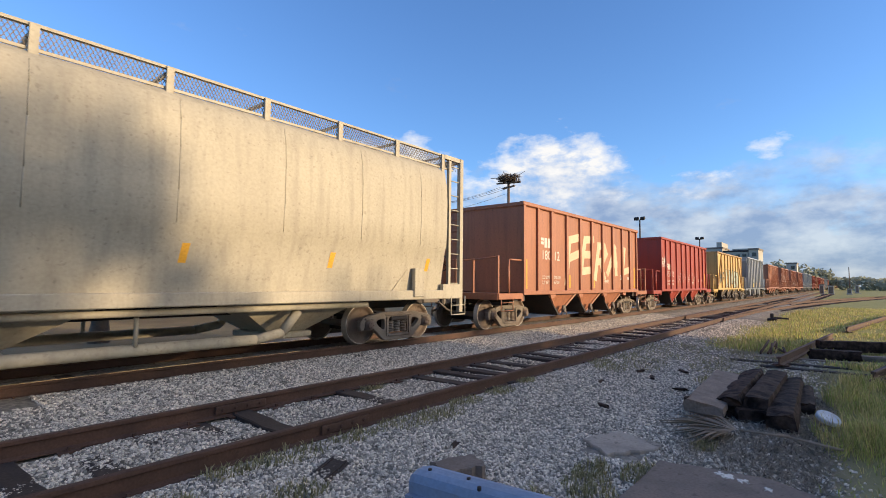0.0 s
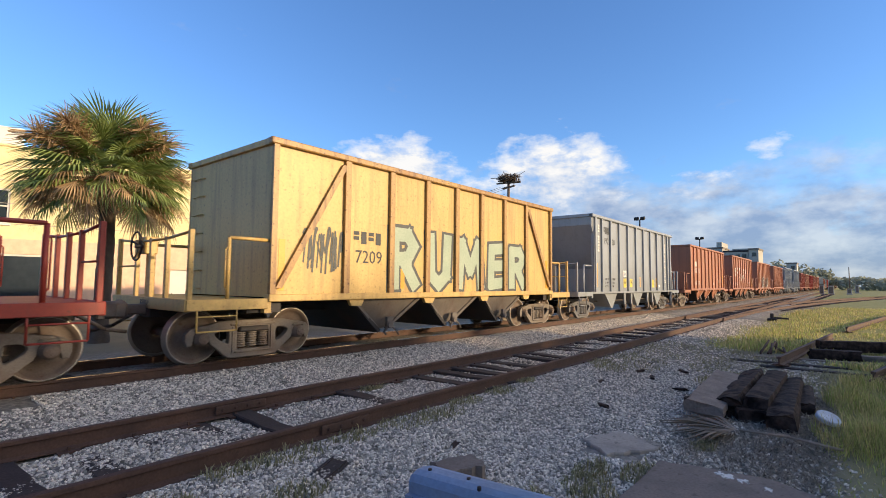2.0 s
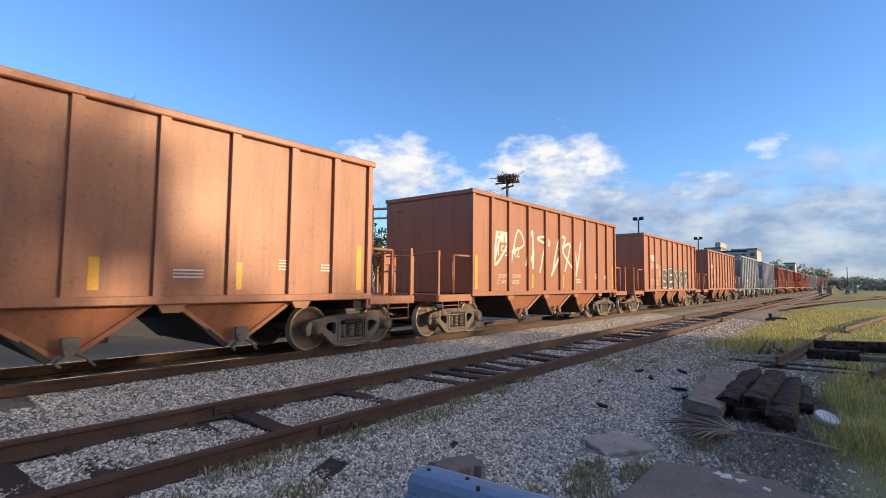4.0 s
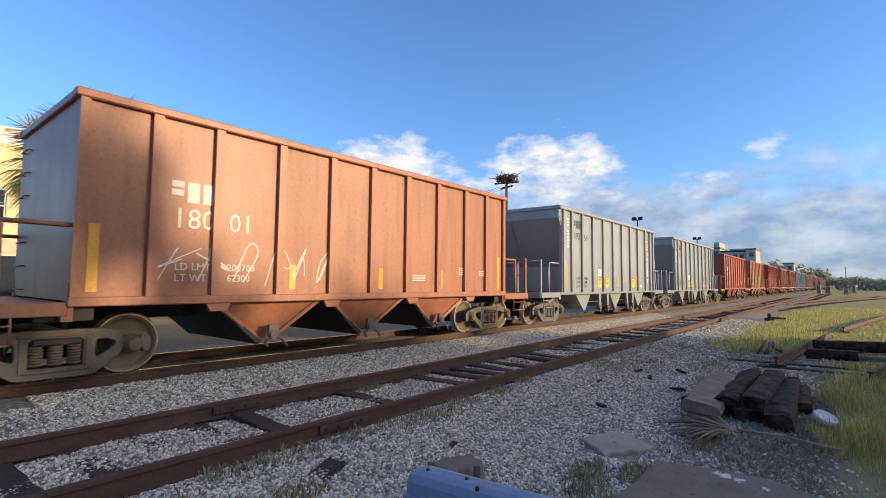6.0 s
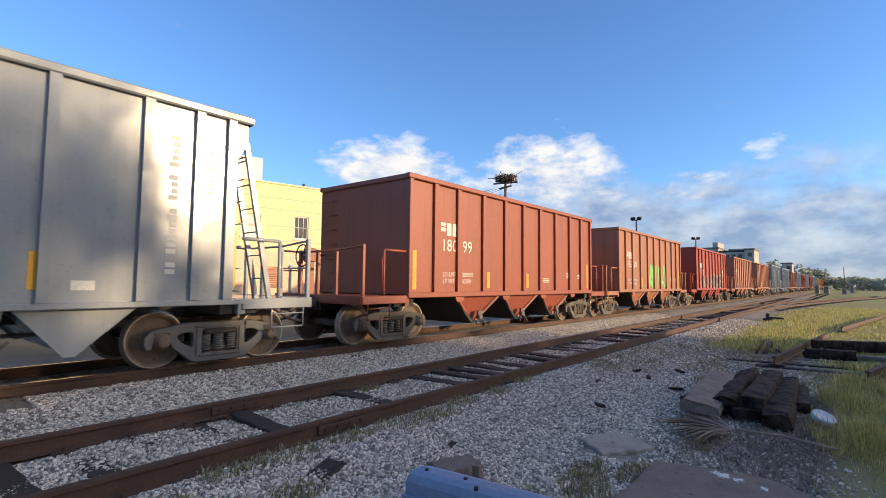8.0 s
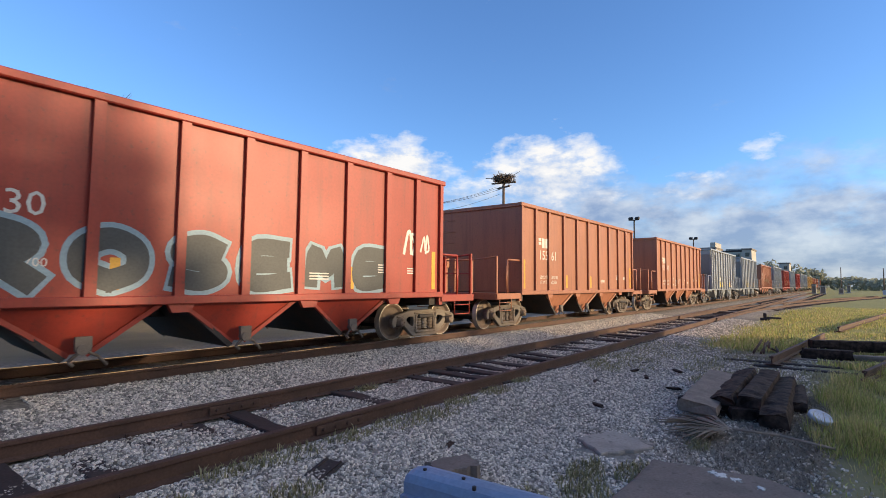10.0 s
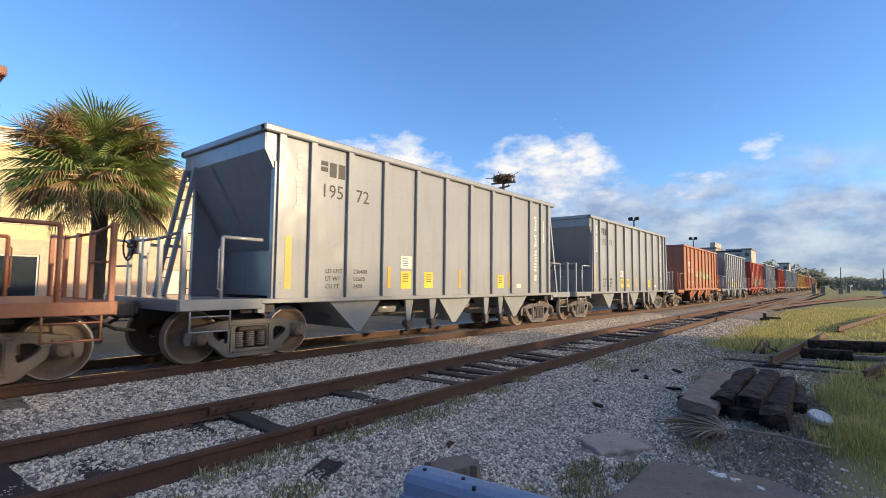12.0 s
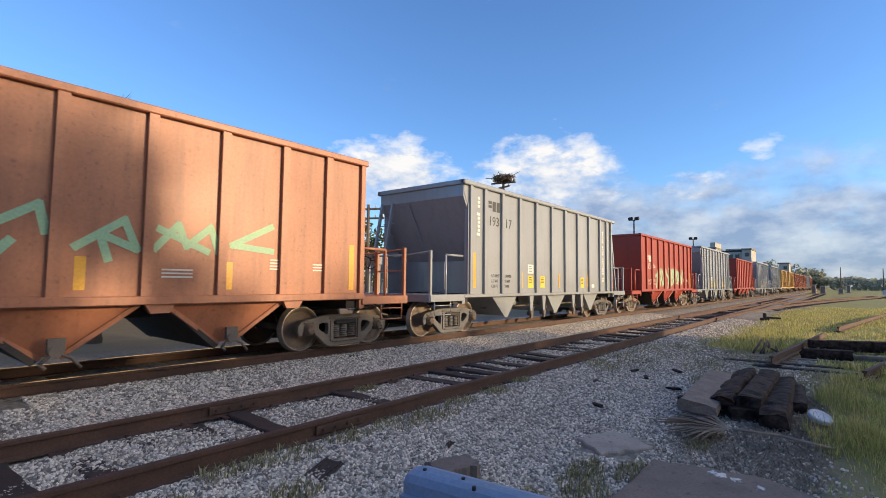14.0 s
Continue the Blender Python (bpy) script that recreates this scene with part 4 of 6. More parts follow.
def covered_hopper_car(x_back):
    """Cream covered hopper with bulging sides and a meshed roof walkway; local x = 0 at its trailing end."""
    mat = PAINT["white"]
    L = 17.5
    car = thing("covered_hopper_car", "cream-white covered hopper car with bulging sides and roof walkway", "freight car", "freight cars of the train", at=pose(x_back, 0, RAIL))
    prof = [(1.36, 1.12), (1.41, 1.5), (1.50, 2.06), (1.535, 2.13), (1.56, 2.6), (1.56, 3.2), (1.535, 3.6), (1.47, 3.90), (1.24, 4.07), (0.0, 4.17)]
    full = [(-y, z) for y, z in prof] + [(y, z) for y, z in reversed(prof[:-1])]

    def body():
        s = Shape()
        n = len(full)
        v = []
        stations = [-L + 0.7] + [-L + 0.7 + (L - 1.4) * i / 24 for i in range(1, 25)]
        for x in stations:
            v += [(x, y, z) for y, z in full]
        f = [(i * n + k, i * n + k + 1, (i + 1) * n + k + 1, (i + 1) * n + k) for i in range(len(stations) - 1) for k in range(n - 1)]
        return s.add(v, f, True)
    part("body", "c_body", body, mat, car)
    for x, d in ((-0.70, -1), (-L + 0.70, 1)):
        part("end_sheet", "c_end%d" % d, lambda d=d: Shape().prism([(y, z) for y, z in full if z > 2.9], 0, d * 0.01, swap=True)
             .add([(0, -1.56, 2.95), (0, 1.56, 2.95), (d * 1.6, 1.38, 1.12), (d * 1.6, -1.38, 1.12)], [(0, 1, 2, 3)]), mat, car, at=pose(x, 0, 0))
    for e in (-1, 1):
        part("side_sill", "c_sill%d" % e, lambda e=e: Shape().box(-L, 0, *sorted((e * 1.36, e * 1.50)), 0.94, 1.14, 0.015), mat, car)
        part("lower_pipe", "c_pipe%d" % e, lambda e=e: Shape().pipe([(-2.9, e * 1.3, 0.86), (-L + 2.9, e * 1.3, 0.86)], 0.05, 10).pipe(
            [(-4.4, e * 1.15, 0.78), (-4.7, e * 1.15, 0.42), (-5.2, e * 1.15, 0.34), (-L + 4.4, e * 1.15, 0.34)], 0.085, 10).pipe([(-7.0, e * 1.2, 0.86), (-7.0, e * 1.2, 0.36)], 0.03), mat, car)
        for i in range(9):
            part("side_seam", "c_seam%d" % e, lambda e=e: Shape().pipe([(0, e * 1.535, 2.13), (0, e * 1.560, 2.6), (0, e * 1.560, 3.2), (0, e * 1.535, 3.6), (0, e * 1.47, 3.90)], 0.008, 5), mat, car, at=pose(-1.6 - i * 1.69, 0, 0))
    for xc in (-4.2, -8.75, -13.3):
        part("discharge_pocket", "c_pocket", lambda: Shape().add([(-1.7, -1.3, 1.15), (1.7, -1.3, 1.15), (1.7, 1.3, 1.15), (-1.7, 1.3, 1.15), (-0.35, -0.5, 0.35), (0.35, -0.5, 0.35), (0.35, 0.5, 0.35), (-0.35, 0.5, 0.35)],
                                                            [(0, 1, 5, 4), (1, 2, 6, 5), (2, 3, 7, 6), (3, 0, 4, 7), (4, 5, 6, 7)]).box(-0.5, 0.5, -0.6, 0.6, 0.24, 0.36, 0.02), mat, car, at=pose(xc, 0, 0))
    # roof walkway: kerb angle, posts and grating of crossed wires
    walkway = part("roof_walkway", "c_walk", lambda: Shape().box(-L + 0.3, -0.1, -1.27, -1.20, 4.38, 4.42).box(-L + 0.3, -0.1, 1.20, 1.27, 4.38, 4.42).box(-L + 0.3, -0.1, -1.25, -1.22, 4.08, 4.12), mat, car)
    for i in range(11):
        part("walkway_post", "c_wpost", lambda: Shape().box(-0.05, 0.05, -1.30, -1.25, 3.86, 4.41).box(-0.05, 0.05, 1.25, 1.30, 3.86, 4.41).box(-0.03, 0.03, -1.25, 1.25, 4.32, 4.36), mat, walkway, at=pose(-0.55 - i * 1.55, 0, 0))

    def grating():
        s = Shape()
        x = -L + 0.3
        while x < -0.15:
            for a in (-1, 1):
                p, q = (x, -1.235, 4.10 if a > 0 else 4.39), (x + 0.16, -1.235, 4.39 if a > 0 else 4.10)
                s.bar(p, q, 0.008, 0.010)
            x += 0.055
        return s
    part("walkway_mesh", "c_grating", grating, STEEL_PALE, walkway, "expanded metal mesh")
    # trailing end cage
    cage = part("end_cage", "c_cage", lambda: Shape().box(0.10, 0.22, -1.32, -1.22, 0.60, 4.42).box(0.10, 0.22, 1.22, 1.32, 0.60, 4.42).box(0.10, 0.22, -1.22, 1.22, 4.32, 4.42).bar((-0.5, -1.27, 4.37), (0.15, -1.27, 4.37), 0.08, 0.10)
                .box(-0.33, -0.25, -1.31, -1.23, 1.1, 4.3).box(-0.75, -0.1, -1.50, -1.40, 1.02, 1.28).box(-1.5, 0, -1.4, 1.4, 0.95, 1.05), mat, car)
    for k in range(9):
        part("ladder_rung", "c_rung", lambda: Shape().pipe([(-0.30, -1.27, 0), (0.15, -1.27, 0)], 0.014, 5), mat, cage, at=pose(0, 0, 1.3 + 0.36 * k))
    part("brake_wheel", "c_brake", brake_wheel_shape, BLACK, cage, at=pose(1.1, -1.2, 0.1))
    for y in (-1.50, 1.50):
        part("sill_step", "c_step", step_shape(-0.45, 0.08), mat, cage, at=pose(0, y, 0))
    part("jacking_plate", "c_jack", lambda: Shape().box(-1.75, -1.45, -1.54, -1.44, 1.0, 1.62, 0.01), mat, car)
    part("centre_sill", "c_centre", lambda: Shape().box(-L, 0, -0.2, 0.2, 0.70, 1.0, 0.02), BLACK, car)
    part("coupler", "coupler", coupler_shape, STEEL, car, "cast knuckle coupler with air hose", at=Matrix.Rotation(math.pi, 4, "Z") @ pose(0.75, 0, 0))
    for x in (-1.75, -L + 1.75):
        truck(car, x, STEEL_PALE)
    for i, x in enumerate((-1.35, -4.0, -6.6, -9.4, -12.2)):
        part("reflector_strip", "c_refl", lambda: Shape().add([(0, -1.408, 1.50), (0.11, -1.408, 1.50), (0.16, -1.475, 1.85), (0.05, -1.475, 1.85)], [(0, 1, 2, 3)])
             .add([(0, -1.404, 1.50), (0.11, -1.404, 1.50), (0.16, -1.471, 1.85), (0.05, -1.471, 1.85)], [(3, 2, 1, 0)]), TRIM_YELLOW, car, "faded orange reflective strip", at=pose(x, 0, 0))
    part("placard_frame", "c_placard", lambda: Shape().box(-9.2, -8.85, -1.585, -1.565, 2.62, 2.94, 0.008), mat, car)
    return car


# ---- graffiti, as flat painted strokes that stand for no words ----
def stroke(s, pts, w, y):
    """A painted stroke of width w through (x, z) points."""
    p = [Vector(q) for q in pts]
    if len(p) >= 8:                                          # a curve: one ribbon with smooth sides
        p = [q for q, r in zip(p, p[1:]) if (r - q).length > 1e-4] + [p[-1]]
        v = []
        for i, q in enumerate(p):
            d = (p[min(i + 1, len(p) - 1)] - p[max(i - 1, 0)]).normalized()
            n = Vector((-d.y, d.x)) * (w / 2)
            q = q + d * (w * 0.3) * ((i == len(p) - 1) - (i == 0))
            v += [(q.x + n.x, y - 0.00002 * i, q.y + n.y), (q.x - n.x, y - 0.00002 * i, q.y - n.y)]
        s.add(v, [(2 * i, 2 * i + 2, 2 * i + 3, 2 * i + 1) for i in range(len(p) - 1)])
        return
    for i, (q0, q1) in enumerate(zip(p, p[1:])):
        d = q1 - q0
        if d.length < 1e-4:
            continue
        d.normalize()
        n = Vector((-d.y, d.x)) * (w / 2)
        e = d * (w * 0.40)
        k = y - 0.00003 * i
        s.add([(r.x, k, r.y) for r in (q0 - e + n, q1 + e + n, q1 + e - n, q0 - e - n)], [(0, 1, 2, 3)])


def tag_strokes(car, mat, x0, x1, z0, z1, w, seed, n, label, y=-1.4945, angular=False):
    """A hand-sprayed tag: n looping or jagged strokes side by side."""
    r = random.Random(seed)

    def make():
        s = Shape()
        step = (x1 - x0) / n
        for i in range(n):
            a = x0 + i * step
            q = [(a + r.uniform(-0.2, 1.1) * step, z0 + r.uniform(0, 1) * (z1 - z0)) for _ in range(r.randint(4, 6))]
            q[0], q[1] = (a, z0 + r.uniform(0, 0.25) * (z1 - z0)), (a + step * 0.45, z1 - r.uniform(0, 0.2) * (z1 - z0))
            stroke(s, q if angular else curve_points(q), w * r.uniform(0.7, 1.2), y - 0.0004 * i)
        return s
    return part("graffiti", "tag%d" % seed, make, mat, car, label)


GLYPHS = {
    "A": [[(0.0, 0.0), (0.45, 1.0), (0.9, 0.0)], [(0.15, 0.35), (0.8, 0.35)]],
    "E": [[(0.85, 1.0), (0.05, 0.95), (0.0, 0.0), (0.9, 0.05)], [(0.05, 0.5), (0.75, 0.52)]],
    "F": [[(0.9, 1.0), (0.05, 0.9), (0.1, 0.0)], [(0.05, 0.5), (0.8, 0.62)]],
    "L": [[(0.1, 1.0), (0.2, 0.05), (0.95, 0.2)]],
    "M": [[(0.0, 0.0), (0.1, 1.0), (0.45, 0.35), (0.8, 1.0), (0.92, 0.0)]],
    "N": [[(0.05, 0.0), (0.05, 1.0), (0.85, 0.0), (0.85, 1.0)]],
    "O": [[(0.45, 0.0), (0.05, 0.25), (0.05, 0.75), (0.45, 1.0), (0.85, 0.75), (0.85, 0.25), (0.45, 0.0)]],
    "R": [[(0.05, 0.0), (0.05, 1.0), (0.6, 1.0), (0.85, 0.78), (0.6, 0.52), (0.1, 0.5)], [(0.4, 0.5), (0.9, 0.0)]],
    "S": [[(0.85, 0.85), (0.5, 1.0), (0.1, 0.85), (0.15, 0.6), (0.7, 0.45), (0.85, 0.2), (0.5, 0.0), (0.0, 0.1)]],
    "U": [[(0.05, 1.0), (0.1, 0.2), (0.45, 0.0), (0.8, 0.2), (0.85, 1.0)]],
}


def glyph_strokes(letter, x0, x1, z0, z1, lean, round_form):
    """The strokes of one letter, leaning, in its own box on the side of a car."""
    out = []
    for line in GLYPHS[letter]:
        q = [(x0 + (x1 - x0) * a + lean * b, z0 + (z1 - z0) * b) for a, b in line]
        out.append(curve_points(q, 5) if round_form else q)
    return out


def sprayed_word(car, word, boxes, w, fill_mat, label, edge_mat=None, edge=0.07, halo_mat=None, round_form=False, lean=0.0):
    """A sprayed word: each letter's broad strokes, with an outline and a darker cloud behind where given."""
    for i, (letter, (x0, x1, z0, z1)) in enumerate(zip(word, boxes)):
        layers = [(fill_mat, w, -1.4962)]
        if edge_mat:
            layers.insert(0, (edge_mat, w + 2 * edge, -1.4942))
        if halo_mat:
            layers.insert(0, (halo_mat, w + 4.5 * edge, -1.4922))

        def make(width, y):
            s = Shape()
            for j, q in enumerate(glyph_strokes(letter, x0, x1, z0, z1, lean, round_form)):
                stroke(s, q, width, y - 0.0006 * j - 0.0001 * i)
            return s
        top = part("graffiti_letter", "word%s%d%s" % (word, i, car.name), lambda: make(layers[-1][1], layers[-1][2]), fill_mat, car, label)
        for k, (m, width, y) in enumerate(layers[:-1]):
            part("letter_outline", "word%s%d%d%s" % (word, i, k, car.name), lambda width=width, y=y: make(width, y), m, top)


def sprayed_lines(car, mat, lines, w, label):
    def make():
        s = Shape()
        for j, q in enumerate(lines):
            stroke(s, q, w, -1.4945 - 0.0004 * j)
        return s
    part("graffiti", "lines%s" % car.name, make, mat, car, label)


def even_boxes(x0, x1, z0, z1, n, gap):
    step = (x1 - x0) / n
    return [(x0 + i * step, x0 + (i + 1) * step - gap, z0, z1) for i in range(n)]


# ---- the train ----
TRAIN = []


def add_car(x, kind, label, number="", number_z=2.06):
    car = grey_hopper_car(x, label, number) if kind == "grey" else open_hopper_car(x, kind, label, number, STEEL_PALE if kind in ("red", "tan", "yellow") else None, number_z)
    TRAIN.append((car, x))
    return car


first = covered_hopper_car(9.55)
TRAIN.append((first, 9.55))
HOPPERS = [
    (12.37, "tan", "faded brown open hopper car with cream graffiti", "180 12"),
    (25.70, "red", "bright red open hopper car with thin white tags", "151 12", 1.73),
    (39.00, "yellow", "weathered yellow open hopper car with large teal graffiti", ""),
    (51.98, "grey", "glossy grey open hopper car with sloping ends", "192 30"),
    (66.10, "tan", "faded brown open hopper car, plain sides", "155 10"),
    (79.23, "brown", "brown open hopper car with white graffiti", "155 42"),
    (92.52, "tan", "brown open hopper car with large dark graffiti outlined white", "154 74"),
    (105.68, "brown", "brown open hopper car with small chalk tags", "180 01"),
    (118.82, "grey", "grey open hopper car with sloping ends", "193 64"),
    (132.37, "grey", "glossy grey open hopper car reflecting the sun", "195 8"),
    (146.30, "rust", "red-brown open hopper car, plain sides", "180 99"),
    (158.90, "brown", "brown open hopper car with green graffiti", "155 20"),
    (172.40, "red", "red open hopper car with dark graffiti along the sill", "151 30"),
    (185.80, "brown", "brown open hopper car, plain dusty sides", "155 61"),
    (199.17, "tan", "faded brown open hopper car with small tags", "59 97"),
    (212.25, "grey", "grey open hopper car with sloping ends", "195 72"),
    (225.57, "grey", "glossy grey open hopper car reflecting the sun", "195 71"),
    (239.28, "tan", "faded brown open hopper car with pale green graffiti", "158 40"),
    (252.35, "grey", "grey open hopper car with sloping ends", "193 17"),
    (266.05, "red", "bright red open hopper car with green graffiti", "151 44"),
    (278.60, "grey", "grey open hopper car with sloping ends", ""),
    (292.30, "red", "red open hopper car", ""),
    (305.60, "grey", "grey open hopper car with sloping ends", ""),
    (318.90, "grey", "grey open hopper car with sloping ends", ""),
    (332.50, "yellow", "yellow open hopper car", ""),
    (345.80, "yellow", "weathered yellow open hopper car", ""),
    (359.10, "brown", "brown open hopper car", ""),
    (372.40, "tan", "faded brown open hopper car", ""),
    (385.70, "brown", "brown open hopper car", ""),
    (399.00, "grey", "grey open hopper car with sloping ends", ""),
    (412.50, "brown", "brown open hopper car", ""),
]
CARS = [add_car(*row) for row in HOPPERS]
sprayed_word(CARS[0], "FERAL", [(2.75, 3.75, 1.35, 2.95), (4.0, 4.85, 1.75, 2.95), (5.2, 6.2, 1.55, 2.75), (6.45, 7.45, 1.75, 2.75), (7.85, 9.0, 1.75, 2.75)], 0.27, CREAM_SPRAY, "broad faded cream spray-painted letter", lean=0.34)
tag_strokes(CARS[1], LABEL_WHITE, 0.25, 0.95, 2.2, 2.75, 0.035, 12, 5, "thin white tag")
tag_strokes(CARS[1], LABEL_WHITE, 3.1, 7.6, 1.3, 2.0, 0.017, 13, 8, "thin white tag")
sprayed_word(CARS[2], "RUMER", [(2.82, 3.55, 1.28, 2.32), (3.95, 4.72, 1.28, 2.32), (5.06, 6.05, 1.28, 2.28), (6.42, 7.05, 1.28, 2.25), (7.42, 8.15, 1.28, 2.2)], 0.29, TEAL_SPRAY, "large grey-green spray-painted letter with dark outline", DARK_SPRAY, 0.075)
tag_strokes(CARS[2], DARK_SPRAY, 0.65, 1.5, 1.45, 2.25, 0.035, 15, 9, "thin black tag")
tag_strokes(CARS[5], LABEL_WHITE, 1.0, 7.0, 1.5, 2.9, 0.08, 16, 7, "white spray-painted tag")
sprayed_word(CARS[6], "SENOR", [(3.0, 3.9, 1.30, 1.95), (4.22, 4.92, 1.30, 1.98), (5.22, 6.0, 1.30, 1.95), (6.32, 7.0, 1.30, 1.92), (7.32, 8.1, 1.30, 1.95)], 0.27, DARK_SPRAY, "swollen dark spray-painted letter with white outline", LABEL_WHITE, 0.05, DARK_SPRAY, True)
tag_strokes(CARS[6], LABEL_WHITE, 2.4, 2.9, 1.6, 2.3, 0.03, 18, 3, "thin white tag")
tag_strokes(CARS[7], LABEL_WHITE, 1.0, 4.2, 1.2, 1.9, 0.02, 19, 6, "faint white chalk tag")
tag_strokes(CARS[11], material("bright_green_spray_paint", (0.24, 0.60, 0.13), (0.18, 0.48, 0.12), rough=0.6), 4.2, 6.8, 1.15, 2.3, 0.2, 20, 6, "bright green spray-painted tag")
sprayed_word(CARS[12], "ROSEME", even_boxes(1.6, 8.4, 1.3, 1.85, 6, 0.42), 0.28, DARK_SPRAY, "dark spray-painted shape with pale blue outline", BLUE_SPRAY, 0.07, None, True)
tag_strokes(CARS[12], LABEL_WHITE, 8.5, 9.3, 1.9, 2.4, 0.06, 22, 3, "white tag")
tag_strokes(CARS[14], LABEL_WHITE, 3.0, 6.6, 1.25, 1.7, 0.02, 23, 6, "faint white chalk tag")
sprayed_lines(CARS[17], GREEN_SPRAY, [[(2.91, 1.58), (3.61, 2.19), (3.78, 1.85), (3.35, 1.93)], [(4.8, 1.88), (4.72, 2.2), (3.95, 1.68), (4.3, 1.52), (4.48, 1.75)],
    [(5.1, 1.72), (5.62, 2.1), (5.78, 1.72), (5.35, 1.9), (5.45, 1.58)], [(6.0, 1.75), (6.3, 2.1), (6.42, 1.8), (6.76, 2.1), (6.88, 1.75)], [(6.05, 2.02), (6.72, 1.74)], [(7.76, 2.2), (7.1, 1.86), (7.78, 1.8)]], 0.10, "pale green spray-painted tag")
tag_strokes(CARS[19], GREEN_SPRAY, 2.5, 8.0, 1.15, 2.2, 0.16, 25, 8, "green and pale spray-painted tag")
tagged(first, group="freight cars of the train")
# the yellow car's diagonal braces and its number
for x0, x1 in ((0.15, 1.5), (9.6, 8.3)):
    part("side_brace", "brace%.1f" % x0, lambda x0=x0, x1=x1: Shape().prism([(x0 - 0.05, 1.2), (x0 + 0.07, 1.2), (x1 + 0.06, 3.5), (x1 - 0.06, 3.5)], -1.553, -1.488), PAINT["rusty_yellow"], CARS[2])
num = new("road_number", lettering("7209", 0.26, LABEL_DARK))
num.parent, num.matrix_basis = CARS[2], pose(1.80, -1.494, 1.68)
for i in range(4):
    part("owner_mark", "y_owner%d" % (i % 2), lambda i=i: mark_shape(i % 2, 0.24), LABEL_DARK, CARS[2], "plain block-shaped owner's mark", at=pose(1.76 + 0.19 * i, -1.494, 2.05))


# ---- building behind the train ----
def building():
    """Long two-storey stucco building, its front turned slightly to the tracks; local x along the front, y = 0 the front face."""
    b = thing("stucco_building", "two-storey cream and peach stucco building with flat parapet roof", "building", at=pose(9.6, 13.9, 0, 0, 0, -9.7))
    x0, x1, h, split = -9.5, 8.6, 6.45, 3.05
    holes_up = [(-7.6, 1.5, 3.6, 4.9), (-0.05, 0.95, 3.75, 5.05), (2.35, 0.95, 3.75, 4.85), (5.0, 0.8, 3.75, 4.95)]
    holes_low = [(-8.2, 3.3, 0.7, 2.5), (-0.75, 0.95, 0.0, 2.05), (3.6, 0.9, 0.4, 2.3)]

    def wall(z0, z1, holes):
        """One sheet of wall with its openings cut through; those that reach the ground notch its lower edge."""
        def make():
            foot = [(x0, z0)]
            for hx, hw, a, c in sorted(holes):
                if a <= z0:
                    foot += [(hx, z0), (hx, c), (hx + hw, c), (hx + hw, z0)]
            cuts = [[(hx, a), (hx + hw, a), (hx + hw, c), (hx, c)] for hx, hw, a, c in holes if a > z0]
            w = plate_with_holes(foot + [(x1, z0), (x1, z1), (x0, z1)], cuts, 0.3, 0.0)
            w.v = [(x, y + 0.15, z) for x, y, z in w.v]
            return w
        return make
    part("upper_wall", "b_up", wall(split, h, holes_up), CREAM_WALL, b)
    part("lower_wall", "b_low", wall(0, split, holes_low), PEACH_WALL, b)
    part("side_wall", "b_side", lambda: Shape().box(x1 - 0.3, x1, 0.3, 12, 0, h).box(x0, x0 + 0.3, 0.3, 12, 0, h).box(x0, x1, 12, 12.3, 0, h), CREAM_WALL, b)
    part("roof", "b_roof", lambda: Shape().box(x0 + 0.3, x1 - 0.3, 0.3, 12, h - 0.5, h - 0.3), FAR_WALL, b)
    part("parapet_coping", "b_cope", lambda: Shape().box(x0 - 0.04, x1 + 0.04, -0.05, 0.36, h, h + 0.09, 0.015), CREAM_WALL, b)
    for z in (3.6, 4.35, 5.2, 5.75):
        part("groove", "b_groove", lambda: Shape().box(x0, x1, -0.012, 0.002, -0.012, 0.012), FAR_WALL, b, "thin shadow-gap moulding", at=pose(0, 0, z))
    for k, (hx, hw, a, c) in enumerate(holes_up):
        w = part("window", "b_win%d" % k, lambda hw=hw, a=a, c=c: Shape().box(0, 0.07, 0.05, 0.12, a, c).box(hw - 0.07, hw, 0.05, 0.12, a, c).box(0.07, hw - 0.07, 0.05, 0.12, a, a + 0.07)
                 .box(0.07, hw - 0.07, 0.05, 0.12, c - 0.07, c).box(0.07, hw - 0.07, 0.06, 0.11, (a + c) / 2 - 0.025, (a + c) / 2 + 0.025), WHITE_WALL, b, at=pose(hx, 0, 0))
        part("pane", "b_pane%d" % k, lambda hw=hw, a=a, c=c: Shape().box(0.05, hw - 0.05, 0.085, 0.095, a + 0.05, c - 0.05), DARK_GLASS if k in (0, 3) else WHITE_WALL, w, "dark glass" if k in (0, 3) else "white boarded pane")
        part("window_sill", "b_sill%d" % k, lambda hw=hw, a=a: Shape().box(-0.06, hw + 0.06, -0.06, 0.05, a - 0.07, a, 0.01), WHITE_WALL, w)
        for j in range(2 if k == 3 else 0):
            part("glazing_bar", "b_bar", lambda a=a, c=c: Shape().box(-0.012, 0.012, 0.06, 0.11, a + 0.07, c - 0.07), WHITE_WALL, w, at=pose(0.27 + 0.26 * j, 0, 0))
    big = part("shop_window", "b_shop", lambda: Shape().box(0, 0.08, 0.05, 0.15, 0.7, 2.5).box(3.22, 3.3, 0.05, 0.15, 0.7, 2.5).box(0.08, 3.22, 0.05, 0.15, 2.42, 2.5).box(0.08, 3.22, 0.05, 0.15, 0.7, 0.78)
               .box(1.6, 1.68, 0.05, 0.15, 0.78, 2.42), WHITE_WALL, b, at=pose(-8.2, 0, 0))
